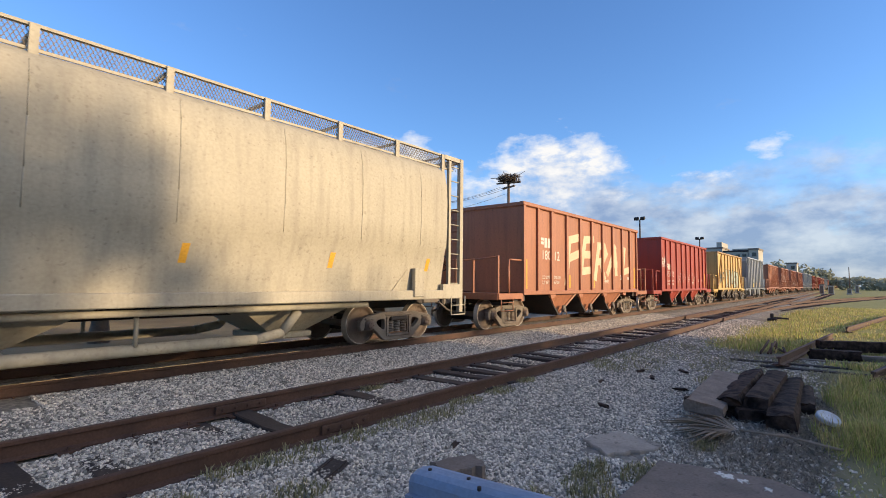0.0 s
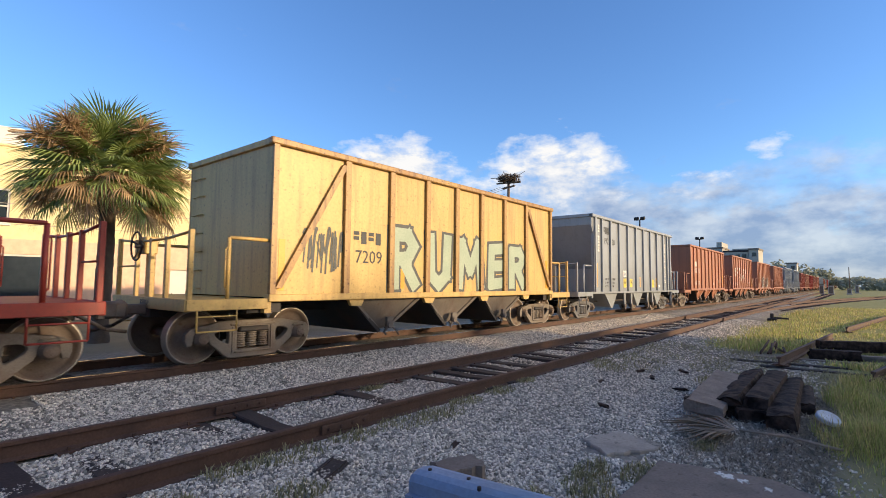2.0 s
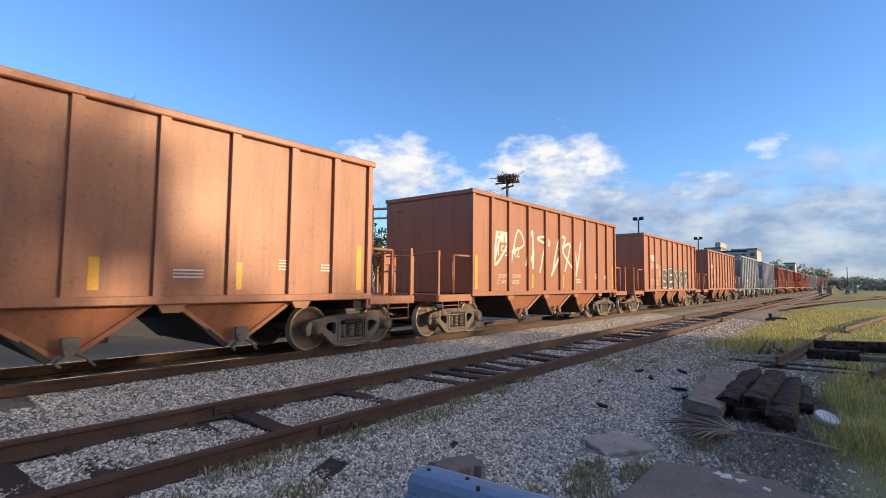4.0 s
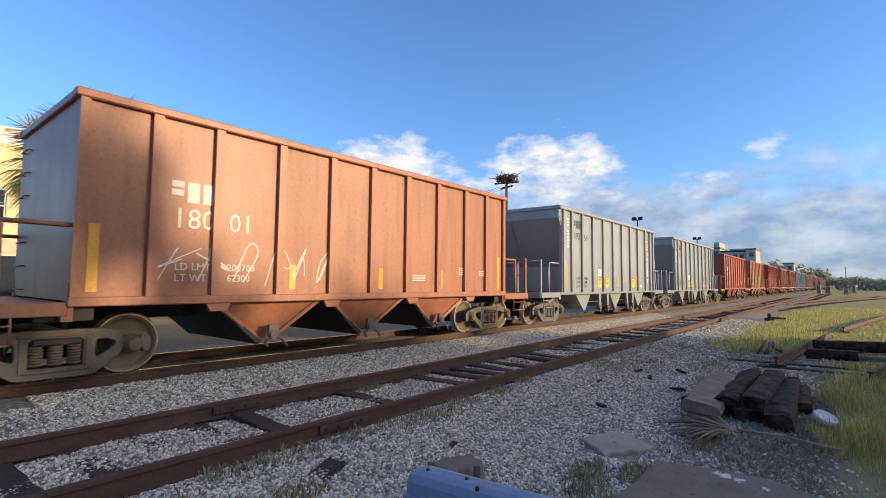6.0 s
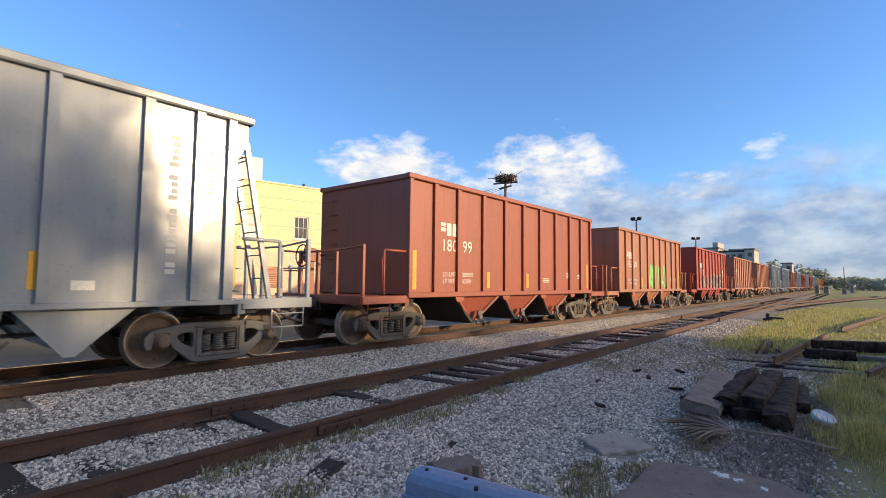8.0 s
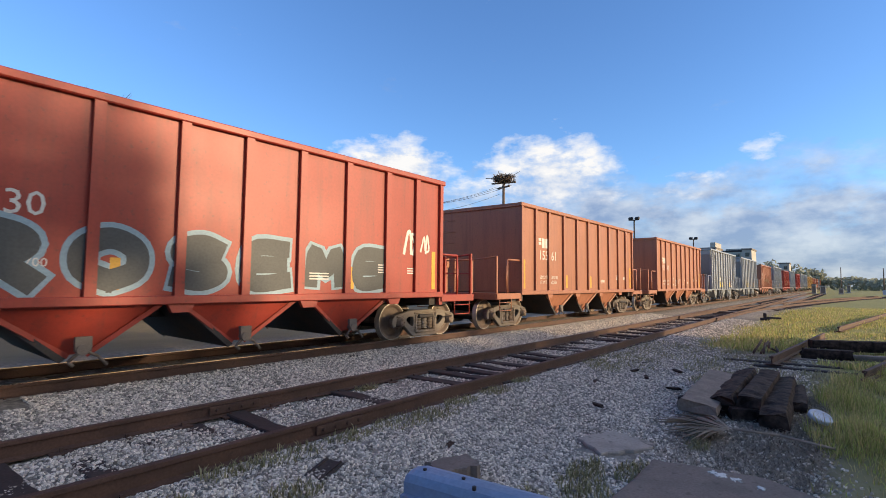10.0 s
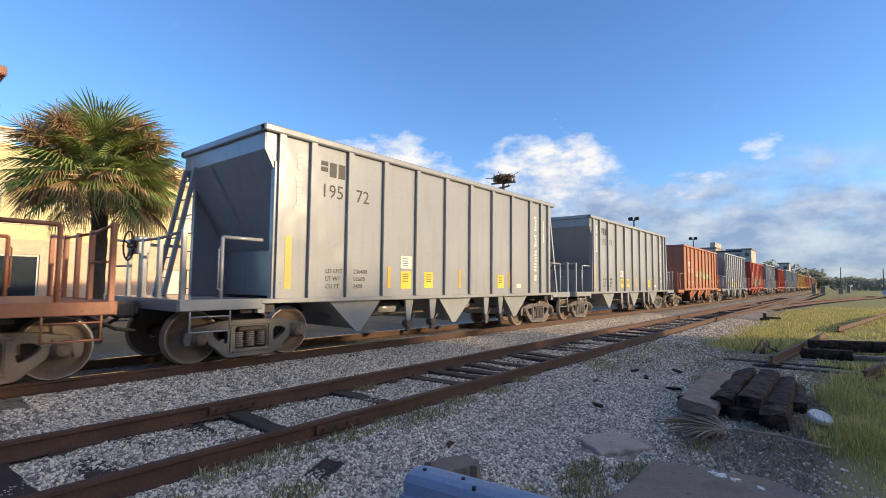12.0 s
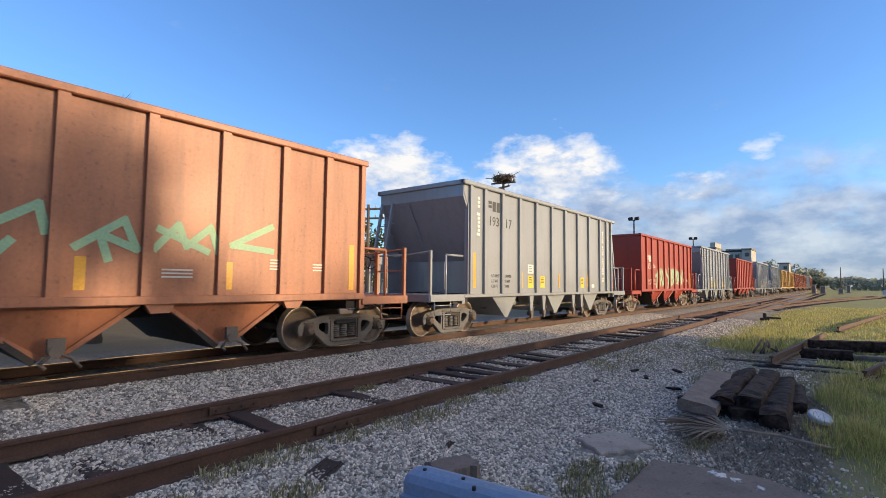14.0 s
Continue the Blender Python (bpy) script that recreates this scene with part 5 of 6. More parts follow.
    part("pane", "b_shoppane", lambda: Shape().box(0.05, 3.25, 0.09, 0.10, 0.75, 2.45), DARK_GLASS, big, "dark glass")
    door = part("door", "b_door", lambda: Shape().box(0.03, 0.92, 0.08, 0.13, 0.0, 2.02, 0.01), WHITE_WALL, b, "white painted door", at=pose(-0.75, 0, 0))
    part("door_handle", "b_handle", lambda: Shape().rod((0.12, 0.08, 1.0), (0.12, 0.02, 1.0), 0.025, 8), BLACK, door)
    door2 = part("shuttered_opening", "b_shutter", lambda: Shape().box(0.0, 0.9, 0.14, 0.18, 0.4, 2.3), PEACH_WALL, b, at=pose(3.6, 0, 0))
    for j in range(9):
        part("slat", "b_slat", lambda: Shape().box(0.05, 0.85, 0.06, 0.14, -0.03, 0.05, 0.008), PAINT["tan"], door2, at=pose(0, 0, 1.3 + 0.11 * j))
    part("downpipe", "b_pipe", lambda: Shape().rod((4.9, -0.08, 0), (4.9, -0.08, 2.3), 0.045, 8).box(4.82, 4.98, -0.12, 0.0, 2.25, 2.4), BLUE_SPRAY, b)
    part("stair_tower", "b_tower", lambda: Shape().box(2.2, 4.1, 2.2, 5.0, h - 0.3, h + 1.75, 0.02).box(2.1, 5.6, 1.9, 5.3, h - 0.3, h + 0.35, 0.02), WHITE_WALL, b, "white rooftop stair housing")
    part("stair_tower", "b_tower2", lambda: Shape().box(-9.3, -5.85, 1.0, 4.0, h - 0.3, h + 0.98, 0.02), WHITE_WALL, b, "white rooftop stair housing")
    part("roof_vent", "b_vent", lambda: Shape().rod((5.7, 0.5, h - 0.3), (5.7, 0.5, h + 0.25), 0.06, 8).rod((5.7, 0.5, h + 0.25), (5.7, 0.5, h + 0.32), 0.09, 8), STEEL, b)


building()


# ---- cabbage palm ----
def fan_leaf(seed, droop, stalk, size, folded):
    """A palm leaf: arching stalk along +x and a costate fan of narrow segments with hanging tips."""
    def make():
        r = random.Random(seed)
        s = Shape()
        p = Vector((0, 0, 0))
        pts = [p]
        a = 0.0
        for i in range(5):
            a -= droop * 0.10
            p = p + Vector((math.cos(a), 0, math.sin(a))) * (stalk / 5)
            pts.append(p)
        for q0, q1 in zip(pts, pts[1:]):
            s.rod(q0, q1, 0.016, 5, 0.013)
        n = 30
        for i in range(n):
            u = i / (n - 1) * 2 - 1
            ang = u * radians(118)
            base = pts[-1] + Vector((math.cos(a), 0, math.sin(a))) * (0.30 * (1 - abs(u)))
            ln = size * (1.0 - 0.30 * abs(u) ** 1.6) * r.uniform(0.88, 1.08)
            d = Vector((math.cos(ang) * math.cos(a), math.sin(ang), math.sin(a) * math.cos(ang) - folded * 0.35 * abs(u)))
            d.normalize()
            side = d.cross(Vector((0, 0, 1)))
            side = side.normalized() if side.length > 0.05 else Vector((0, 1, 0))
            w = 0.026 * size
            mid = base + d * (ln * 0.55) + Vector((0, 0, -0.05 * droop * ln))
            tip = base + d * ln * (0.97 - 0.1 * droop) + Vector((r.uniform(-0.04, 0.04), r.uniform(-0.04, 0.04), -(0.16 + 0.26 * droop) * ln * r.uniform(0.6, 1.3)))
            lift = Vector((0, 0, 0.02))
            s.add([base - side * w * 0.4, base + side * w * 0.4, mid + side * w, mid - lift, mid - side * w, tip],
                  [(0, 1, 2, 3), (0, 3, 4), (3, 2, 5), (4, 3, 5)])
        return s
    return make


def palm(x, y, height):
    t = thing("cabbage_palm", "cabbage palm with a skirt of dead leaves and seed clusters", "palm tree", at=pose(x, y, 0))
    r = random.Random(41)

    def trunk():
        s = Shape()
        n, m = 16, 40
        v = []
        for i in range(m):
            z = height * i / (m - 1)
            rad = 0.20 - 0.03 * i / m + 0.05 * max(0, 1 - z / 0.5) + (0.07 if z > height - 0.9 else 0)
            v += [((rad + r.uniform(-0.012, 0.012)) * math.cos(2 * math.pi * k / n) + 0.05 * math.sin(z * 0.6), (rad + r.uniform(-0.012, 0.012)) * math.sin(2 * math.pi * k / n), z) for k in range(n)]
        s.add(v, [(i * n + k, i * n + (k + 1) % n, (i + 1) * n + (k + 1) % n, (i + 1) * n + k) for i in range(m - 1) for k in range(n)], True)
        return s
    part("trunk", "p_trunk", trunk, BARK, t)

    def boots():
        s = Shape()
        for i in range(46):
            a, z = r.uniform(0, 6.28), height - 0.95 + 1.0 * i / 46
            d = Vector((math.cos(a), math.sin(a), 0))
            s.bar(Vector((0, 0, z)) + d * 0.2, Vector((0, 0, z + 0.22)) + d * 0.38, 0.07, 0.025)
        return s
    part("leaf_base_collar", "p_boots", boots, DRY_LEAF, t, "dry leaf bases")
    for i in range(66):                                     # living leaves, from upright to level
        up = 86 - 84 * (i / 65) ** 1.25
        v = i % 4
        part("leaf", "p_leaf%d" % v, fan_leaf(v, 0.5 + 0.22 * v, 0.74 + 0.08 * v, 0.90, 0.5), PALM_LEAF, t,
             at=pose(0, 0, height - 0.05 + 0.25 * (1 - i / 65), 0, 0, i * 137.5 + r.uniform(-8, 8)) @ pose(0.1, 0, 0, r.uniform(-14, 14), -up, 0))
    for i in range(46):                                     # dead leaves, hanging
        v = i % 3
        part("dead_leaf", "p_dead%d" % v, fan_leaf(10 + v, 1.3, 0.92 + 0.12 * v, 0.72, 0.9), DRY_LEAF if i % 5 < 3 else PALM_LEAF, t,
             at=pose(0, 0, height + 0.05 - 0.25 * r.random(), 0, 0, i * 137.5 + r.uniform(-10, 10)) @ pose(0.12, 0, 0, r.uniform(-20, 20), r.uniform(-24, 12), 0), label="dead brown leaf")
    for k, (az, up, ln) in enumerate(((205, 30, 1.9), (222, 42, 1.8), (285, 50, 1.7), (300, 36, 1.8), (345, 14, 1.7))):

        def cluster(k=k, ln=ln):
            q = random.Random(70 + k)
            s = Shape()
            for i in range(300):
                a = ln * q.uniform(0.45, 1.0)
                o = Vector((a, 0, -0.12 * a * a))
                e = o + Vector((q.uniform(-0.1, 0.42), q.uniform(-0.42, 0.42), q.uniform(-0.42, 0.26)))
                s.bar(o, e, 0.011, 0.011)
            return s.pipe([(0, 0, 0), (ln * 0.5, 0, -0.03 * ln), (ln, 0, -0.12 * ln * ln)], 0.018)
        part("seed_stalk", "p_seed%d" % k, cluster, DRY_LEAF, t, "dry tan seed cluster", at=pose(0, 0, height + 0.1, 0, 0, az) @ pose(0, 0, 0, 0, -up, 0))


palm(4.12, 6.0, 4.26)


# ---- broad-leaved trees ----
def leafy_crown(seed, radius, tall, leaves, size):
    def make():
        q = random.Random(seed)
        s = Shape()
        lobes = [(Vector((q.gauss(0, 0.42) * radius, q.gauss(0, 0.42) * radius, tall * q.uniform(0.25, 0.85))), radius * q.uniform(0.32, 0.55)) for _ in range(13)]
        for i in range(leaves):
            c, rr = lobes[i % len(lobes)]
            d = Vector((q.gauss(0, 1), q.gauss(0, 1), q.gauss(0, 0.8))).normalized()
            p = c + d * rr * q.uniform(0.55, 1.05)
            a = Vector((q.gauss(0, 1), q.gauss(0, 1), q.gauss(0, 0.6))).normalized() * size * q.uniform(0.6, 1.2)
            b = a.cross(d + Vector((0.1, 0, 0))).normalized() * size * 0.45
            s.add([p - a, p + b, p + a, p - b], [(0, 1, 2, 3)])
        return s
    return make


def tree(x, y, tall, radius, leaves, size, label, seed, clear=0.25, mat=None, name="tree"):
    t = thing(name, label, "tree", at=pose(x, y, 0))
    q = random.Random(seed)

    def trunk():
        s = Shape()
        s.rod((0, 0, -0.1), (0.1, 0, tall * 0.5), 0.03 * tall, 10, 0.018 * tall)
        for i in range(6):
            a = i * 1.05 + q.uniform(-0.3, 0.3)
            z = tall * q.uniform(0.25, 0.48)
            m = Vector((math.cos(a) * radius * 0.35, math.sin(a) * radius * 0.35, z + tall * 0.18))
            s.rod((0.05, 0, z), m, 0.013 * tall, 7, 0.008 * tall)
            s.rod(m, m + Vector((math.cos(a) * radius * 0.3, math.sin(a) * radius * 0.3, tall * 0.14)), 0.008 * tall, 6, 0.003 * tall)
        return s
    part("trunk", "trunk%d" % seed, trunk, BARK, t)
    tagged(part("crown", "crown%d" % seed, leafy_crown(seed, radius, tall * (1 - clear), leaves, size), mat or LEAF, t, at=pose(0, 0, tall * clear)), kind="stuff")
    return t


# the row of trees behind the camera that keeps the sun off the foreground
# all out of view; last three added to block skylight on the car ends
SHADE_TREES = ((-8, -31, 13.0, 4.8, 3200), (0, -30, 13.2, 4.8, 3200), (6.6, -30.5, 10.8, 4.4, 1700), (12.6, -30, 10.4, 3.2, 1350, 1199), (17.0, -30, 7.4, 3.0, 4200), (20.2, -29, 6.9, 2.8, 3400), (23.4, -28, 6.3, 2.8, 2200),
       (13.0, -25, 5.4, 2.9, 2600), (4.0, -25, 6.0, 3.2, 2200), (8.6, -26, 5.8, 3.0, 2400), (17.4, -25.5, 5.9, 2.8, 3200), (-23, -13, 9.5, 4.6, 2000), (-27, -3, 10.0, 4.8, 2000), (-19, -22, 10.0, 4.6, 2000))
for i, (x, y, h, r, n, *seed) in enumerate(SHADE_TREES):
    tree(x, y, h, r, n, 0.36, "unseen leafy green tree placed to shade the train and foreground", seed[0] if seed else 200 + i, clear=0.1)
# behind the building and far along the line
tree(24.5, 17.5, 6.6, 2.6, 2600, 0.2, "yellow-green leafy tree beside the stucco building", 301, clear=0.12)
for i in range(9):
    tree(205 + i * 9, 11.5 - i * 1.6 + (i % 2) * 2.5, 8.2 + (i * 37 % 5) * 0.7 - i * 0.35, 5.2, 700, 0.9, "distant grey-green tree beside the line, haze painted into its colour", 310 + i, clear=0.05, mat=FAR_LEAF)


def woods():
    def make():
        q = random.Random(5)
        s = Shape()
        for i in range(9000):
            y = q.uniform(-260, -4)
            x = 250 + 0.15 * abs(y) + q.uniform(0, 26)
            top = 4.6 + 1.6 * noise.noise(Vector((y * 0.05, 0, 1))) + 1.1 * noise.noise(Vector((y * 0.21, 0, 4)))
            z = q.uniform(0, 1) ** 0.7 * top
            a = Vector((q.gauss(0, 1), q.gauss(0, 1), q.gauss(0, 1))).normalized() * 0.9
            b = a.orthogonal().normalized() * 0.6
            p = Vector((x, y, z))
            s.add([p - a, p + b, p + a, p - b], [(0, 1, 2, 3)])
        return s
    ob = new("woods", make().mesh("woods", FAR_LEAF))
    tagged(ob, "low line of distant grey-green woods on the horizon, haze painted into their colour", "trees", kind="stuff")


woods()


# ---- poles, masts, distant buildings ----
def nest_pole():
    t = thing("utility_pole", "wooden utility pole with crossarms and a large stick nest on top", "utility pole", at=pose(33, 11.95, 0))
    part("pole", "np_pole", lambda: Shape().rod((0, 0, 0), (0, 0, 9.75), 0.15, 12, 0.10), POLE, t)
    for z, w, a in ((9.55, 1.0, 14), (9.2, 0.75, -20)):
        part("crossarm", "np_arm%.1f" % z, lambda w=w: Shape().box(-0.06, 0.06, -w, w, -0.06, 0.06, 0.01), POLE, t, at=pose(0, 0, z, 0, 0, a))
    for y in (-0.8, 0.3, 0.8):
        part("insulator", "np_ins", lambda: Shape().rod((0, 0, 0), (0, 0, 0.2), 0.05, 8), PLASTIC, t, at=pose(0, y, 9.62))

    def nest():
        q = random.Random(8)
        s = Shape()
        for i in range(420):
            a, rr = q.uniform(0, 6.28), 0.75 * math.sqrt(q.random())
            p = Vector((rr * math.cos(a), rr * math.sin(a), 9.7 + 0.5 * q.random() * (0.4 + 0.6 * rr / 0.75)))
            d = Vector((q.gauss(0, 1), q.gauss(0, 1), q.gauss(0, 0.35))).normalized() * q.uniform(0.18, 0.42)
            s.bar(p - d, p + d, 0.025, 0.025)
        s.bar((0.2, -0.5, 10.0), (0.6, -1.15, 10.45), 0.03, 0.03)
        s.bar((0, 0.5, 10.0), (-0.3, 1.5, 10.05), 0.05, 0.04)
        return s
    tagged(part("nest", "np_nest", nest, POLE, t, "large nest of grey sticks"), kind="stuff")


nest_pole()


def crossarm_pole(x, y, h):
    t = thing("utility_pole", "wooden utility pole with two crossarms", "utility pole", at=pose(x, y, 0))
    part("pole", "up_pole%.1f" % h, lambda: Shape().rod((0, 0, 0), (0, 0, h), 0.14, 10, 0.09), POLE, t)
    for z in (h - 0.3, h - 0.9):
        arm = part("crossarm", "up_arm", lambda: Shape().box(-0.05, 0.05, -1.1, 1.1, -0.06, 0.06, 0.01), POLE, t, at=pose(0, 0, z, 0, 0, 25))
        for y2 in (-1.0, -0.5, 0.5, 1.0):
            part("insulator", "np_ins", lambda: Shape().rod((0, 0, 0), (0, 0, 0.2), 0.05, 8), PLASTIC, arm, at=pose(0, y2, 0.06))


crossarm_pole(21.5, 15.0, 6.6)


def cable(p, q, sag, name="overhead_wire"):
    pts = []
    for i in range(17):
        t = i / 16
        v = Vector(p).lerp(Vector(q), t)
        v.z -= sag * 4 * t * (1 - t)
        pts.append(v)
    tagged(new(name, Shape().pipe(pts, 0.012, 5).mesh(name, BLACK)), "thin black overhead wire between the poles", "cable")


for dy, dz in ((-0.9, 0.0), (0.0, 0.02), (0.9, 0.0), (0.4, -0.6)):
    cable((21.5, 15.0 + dy, 6.36 + dz), (33, 11.95 + dy * 0.8, 9.3 + dz), 0.5)


def light_mast(x, y, h):
    t = thing("light_mast", "tall dark mast with a pair of floodlights", "light mast", at=pose(x, y, 0))
    part("pole", "lm_pole%.1f" % h, lambda: Shape().rod((0, 0, 0), (0, 0, h), 0.2, 10, 0.12), BLACK, t)
    for dy in (-0.55, 0.55):
        part("floodlight", "lm_lamp", lambda: Shape().box(-0.3, 0.3, -0.38, 0.38, -0.05, 0.45, 0.06), BLACK, t, at=pose(0, dy, h, 0, -25, 0))
    part("bracket", "lm_br", lambda: Shape().box(-0.06, 0.06, -0.7, 0.7, -0.15, -0.02), BLACK, t, at=pose(0, 0, h))


light_mast(90, 20.18, 13.2)
light_mast(130, 19.1, 12.6)


def far_block(x, y0, y1, depth, h, label, steps, rows=0, roof=None):
    t = thing("industrial_building", label, "building", at=pose(x, y0, 0))
    w = y1 - y0
    part("wall", "fb_wall%.1f" % h, lambda: Shape().box(0, depth, 0, w, 0, h), FAR_WALL, t)
    for i, (a, b, z) in enumerate(steps):
        part("upper_block", "fb_up%.1f%d" % (h, i), lambda a=a, b=b, z=z: Shape().box(0.5, depth - 0.5, a, b, h - 0.05, z), FAR_WALL, t)
    part("roof_edge", "fb_edge%.1f" % h, lambda: Shape().box(-0.15, depth + 0.15, -0.15, w + 0.15, h - 0.35, h + 0.12), roof or STEEL_PALE, t)
    for r in range(rows):
        for k in range(int(w / 1.6)):
            win = part("window", "fb_win", lambda: Shape().box(-0.06, 0.03, 0, 1.05, 0, 1.15), STEEL_PALE, t, at=pose(0, 0.5 + k * 1.6, h - 2.2 - r * 2.2))
            part("pane", "fb_pane", lambda: Shape().box(-0.07, -0.055, 0.08, 0.97, 0.08, 1.07), DARK_GLASS, win)


far_block(160, 10.9, 13.2, 9, 11.8, "pale concrete tower block beyond the train", [], 1)
far_block(161, 13.4, 19.6, 10, 11.4, "pale industrial building with a row of windows and dark roof edge", [(0.2, 4.0, 12.0)], 2, BLACK)
far_block(163, 20.2, 24.5, 10, 12.6, "pale stepped industrial building beyond the train", [(0.2, 1.6, 14.2)], 1)
far_block(200, 5.2, 8.0, 6, 9.2, "small pale building beyond the train", [], 1)


def signal_box(x, y, h, w):
    t = thing("equipment_cabinet", "pale grey lineside equipment cabinet on a plinth", "cabinet", at=pose(x, y, 0))
    part("body", "sb_body%.1f" % h, lambda: Shape().box(-w / 2, w / 2, -w / 2, w / 2, 0.15, h, 0.04), FAR_WALL, t)
    part("roof", "sb_roof%.1f" % h, lambda: Shape().box(-w / 2 - 0.1, w / 2 + 0.1, -w / 2 - 0.1, w / 2 + 0.1, h, h + 0.1, 0.02), STEEL_PALE, t)
    part("plinth", "sb_pl%.1f" % w, lambda: Shape().box(-w / 2 - 0.08, w / 2 + 0.08, -w / 2 - 0.08, w / 2 + 0.08, -0.1, 0.16), CONCRETE, t)
    part("door", "sb_door%.1f" % h, lambda: Shape().box(-w / 2 - 0.03, -w / 2 + 0.01, -w * 0.35, w * 0.35, 0.3, h - 0.2, 0.01), STEEL_PALE, t)


for q in ((118, -4.3, 1.9, 0.7), (121, -5.6, 1.7, 0.9), (126, -8.3, 1.2, 0.8), (150, -9.6, 1.9, 1.3)):
    signal_box(*q)
for q in ((200, -8.1, 7.6), (175, -17.0, 6.5)):
    t = thing("utility_pole", "thin distant utility pole", "utility pole", at=pose(q[0], q[1], 0))
    part("pole", "thin%.1f" % q[2], lambda q=q: Shape().rod((0, 0, 0), (0, 0, q[2]), 0.16, 8, 0.1), POLE, t)


def parked_van(x, y):
    t = thing("parked_van", "white van parked beyond the grass", "van", at=pose(x, y, 0, 0, 0, 70))
    part("body", "v_body", lambda: Shape().prism([(-2.3, 0.45), (2.3, 0.45), (2.35, 1.05), (1.6, 1.25), (1.0, 1.95), (-2.2, 2.0), (-2.3, 1.8)], -0.9, 0.9), PLASTIC, t)
    part("windscreen", "v_glass", lambda: Shape().prism([(1.66, 1.27), (1.06, 1.92), (1.10, 1.94), (1.70, 1.29)], -0.8, 0.8), DARK_GLASS, t)
    for e in (-1, 1):
        part("side_window", "v_side%d" % e, lambda e=e: Shape().prism([(0.2, 1.25), (1.35, 1.25), (0.9, 1.8), (0.2, 1.8)], *sorted((e * 0.895, e * 0.91))), DARK_GLASS, t)
    for wx in (-1.5, 1.5):
        for e in (-1, 1):
            part("wheel", "v_wheel", lambda: Shape().turned([(0.0, 0.1), (0.2, 0.1), (0.33, 0.08), (0.35, 0.0), (0.33, -0.08), (0.0, -0.1)], 0, 18), BLACK, t, at=pose(wx, e * 0.85, 0.35))


parked_van(96, -15.6)


# ---- yard tracks ----
def yard_track(pts, key, label, top=0.17):
    t = thing("yard_track", label, "railway track", kind="structure")
    cp = curve_points(pts, 8)
    for s in (-0.7525, 0.7525):
        off = []
        for i, p in enumerate(cp):
            a, b = Vector(cp[max(0, i - 1)]), Vector(cp[min(len(cp) - 1, i + 1)])
            d = (b - a).normalized()
            off.append((p[0] - d.y * s, p[1] + d.x * s))
        rail_part(t, off, top, key + str(s))
    r = random.Random(len(key))
    for (xa, ya), (xb, yb) in zip(cp, cp[1:]):
        n = max(1, int(math.hypot(xb - xa, yb - ya) / 0.62))
        for k in range(n):
            f = k / n
            part("tie", ("tie", k % 5), tie_shape(k % 5), TIE, t, at=pose(xa + (xb - xa) * f, ya + (yb - ya) * f, 0.05 + r.uniform(-0.02, 0.01), 0, 0, math.degrees(math.atan2(yb - ya, xb - xa)) + r.uniform(-2, 2)))


yard_track([(24, -3.75), (34, -3.95), (46, -4.9), (60, -6.6), (78, -9.4), (100, -13.5)], "yardA", "rusty yard track curving away over dark ties", 0.20)
yard_track([(48, -4.2), (62, -4.4), (85, -4.6), (130, -4.8)], "yardB", "rusty yard track beside the main line")


# ---- loose things on the ground ----
def timber(name, label, x, y, z, length, w, h, turn, tilt=0.0, roll=0.0, mat=TIE, seed=0, category="timber", rotten=1.0):
    def make():
        s = Shape()
        n, m = 26, 20
        v = []
        for i in range(n):
            px = -length / 2 + length * i / (n - 1)
            for k in range(m):
                a = 2 * math.pi * (k + 0.5) / m
                g = max(abs(math.cos(a)), abs(math.sin(a))) * 1.03
                c = (abs(math.cos(a)) * abs(math.sin(a)) * 2) ** 6 * 0.10
                py, pz = math.cos(a) / g * (1 - c) * w / 2, math.sin(a) / g * (1 - c) * h / 2
                split = noise.noise(Vector((px * 1.1, py * 26, pz * 26 + seed)))
                rot = noise.noise(Vector((px * 3.5, py * 6, pz * 6 + seed * 3.1)))
                pull = 1 - rotten * (0.09 * max(0.0, split) + 0.20 * max(0.0, rot - 0.12))
                end = 0.07 * rotten * noise.noise(Vector((py * 14, pz * 14, seed * 1.7))) if i in (0, n - 1) else 0.0
                v.append((px + end, py * pull, h / 2 + pz * pull))
        f = [(i * m + k, i * m + (k + 1) % m, i * m + m + (k + 1) % m, i * m + m + k) for i in range(n - 1) for k in range(m)]
        return s.add(v, f + [tuple(range(m - 1, -1, -1)), tuple(len(v) - m + k for k in range(m))])
    ob = new(name, make().mesh(name, mat))
    ob.matrix_basis = pose(x, y, z, roll, tilt, turn)
    return tagged(ob, label, category, "loose timbers beside the track")


# heap of old ties
timber("old_tie", "broad grey-brown weathered timber lying across the heap", 7.85, -7.30, 0.06, 2.5, 0.46, 0.17, 3, -0.3, 9, GREY_TIMBER, 1)
timber("old_tie", "splintered rotten dark creosoted tie in the heap", 8.20, -7.60, 0.05, 2.4, 0.32, 0.23, 1, -0.5, -18, CHARRED, 2, rotten=2.4)
timber("old_tie", "dark creosoted tie with a square broken end", 8.05, -7.86, 0.09, 2.2, 0.27, 0.23, 0, -0.8, 5, CHARRED, 3)
timber("old_tie", "dark creosoted tie leaning on the heap", 7.95, -8.12, -0.03, 2.6, 0.30, 0.27, 2, -0.5, -8, CHARRED, 4, rotten=1.6)
timber("old_tie", "dark tie under the heap", 7.6, -7.62, -0.03, 1.6, 0.40, 0.20, 20, 0, 0, CHARRED, 5)
timber("old_tie", "dark tie half buried beside the heap", 7.12, -7.30, -0.07, 0.7, 0.26, 0.19, 40, 0, 0, CHARRED, 6, rotten=2.0)
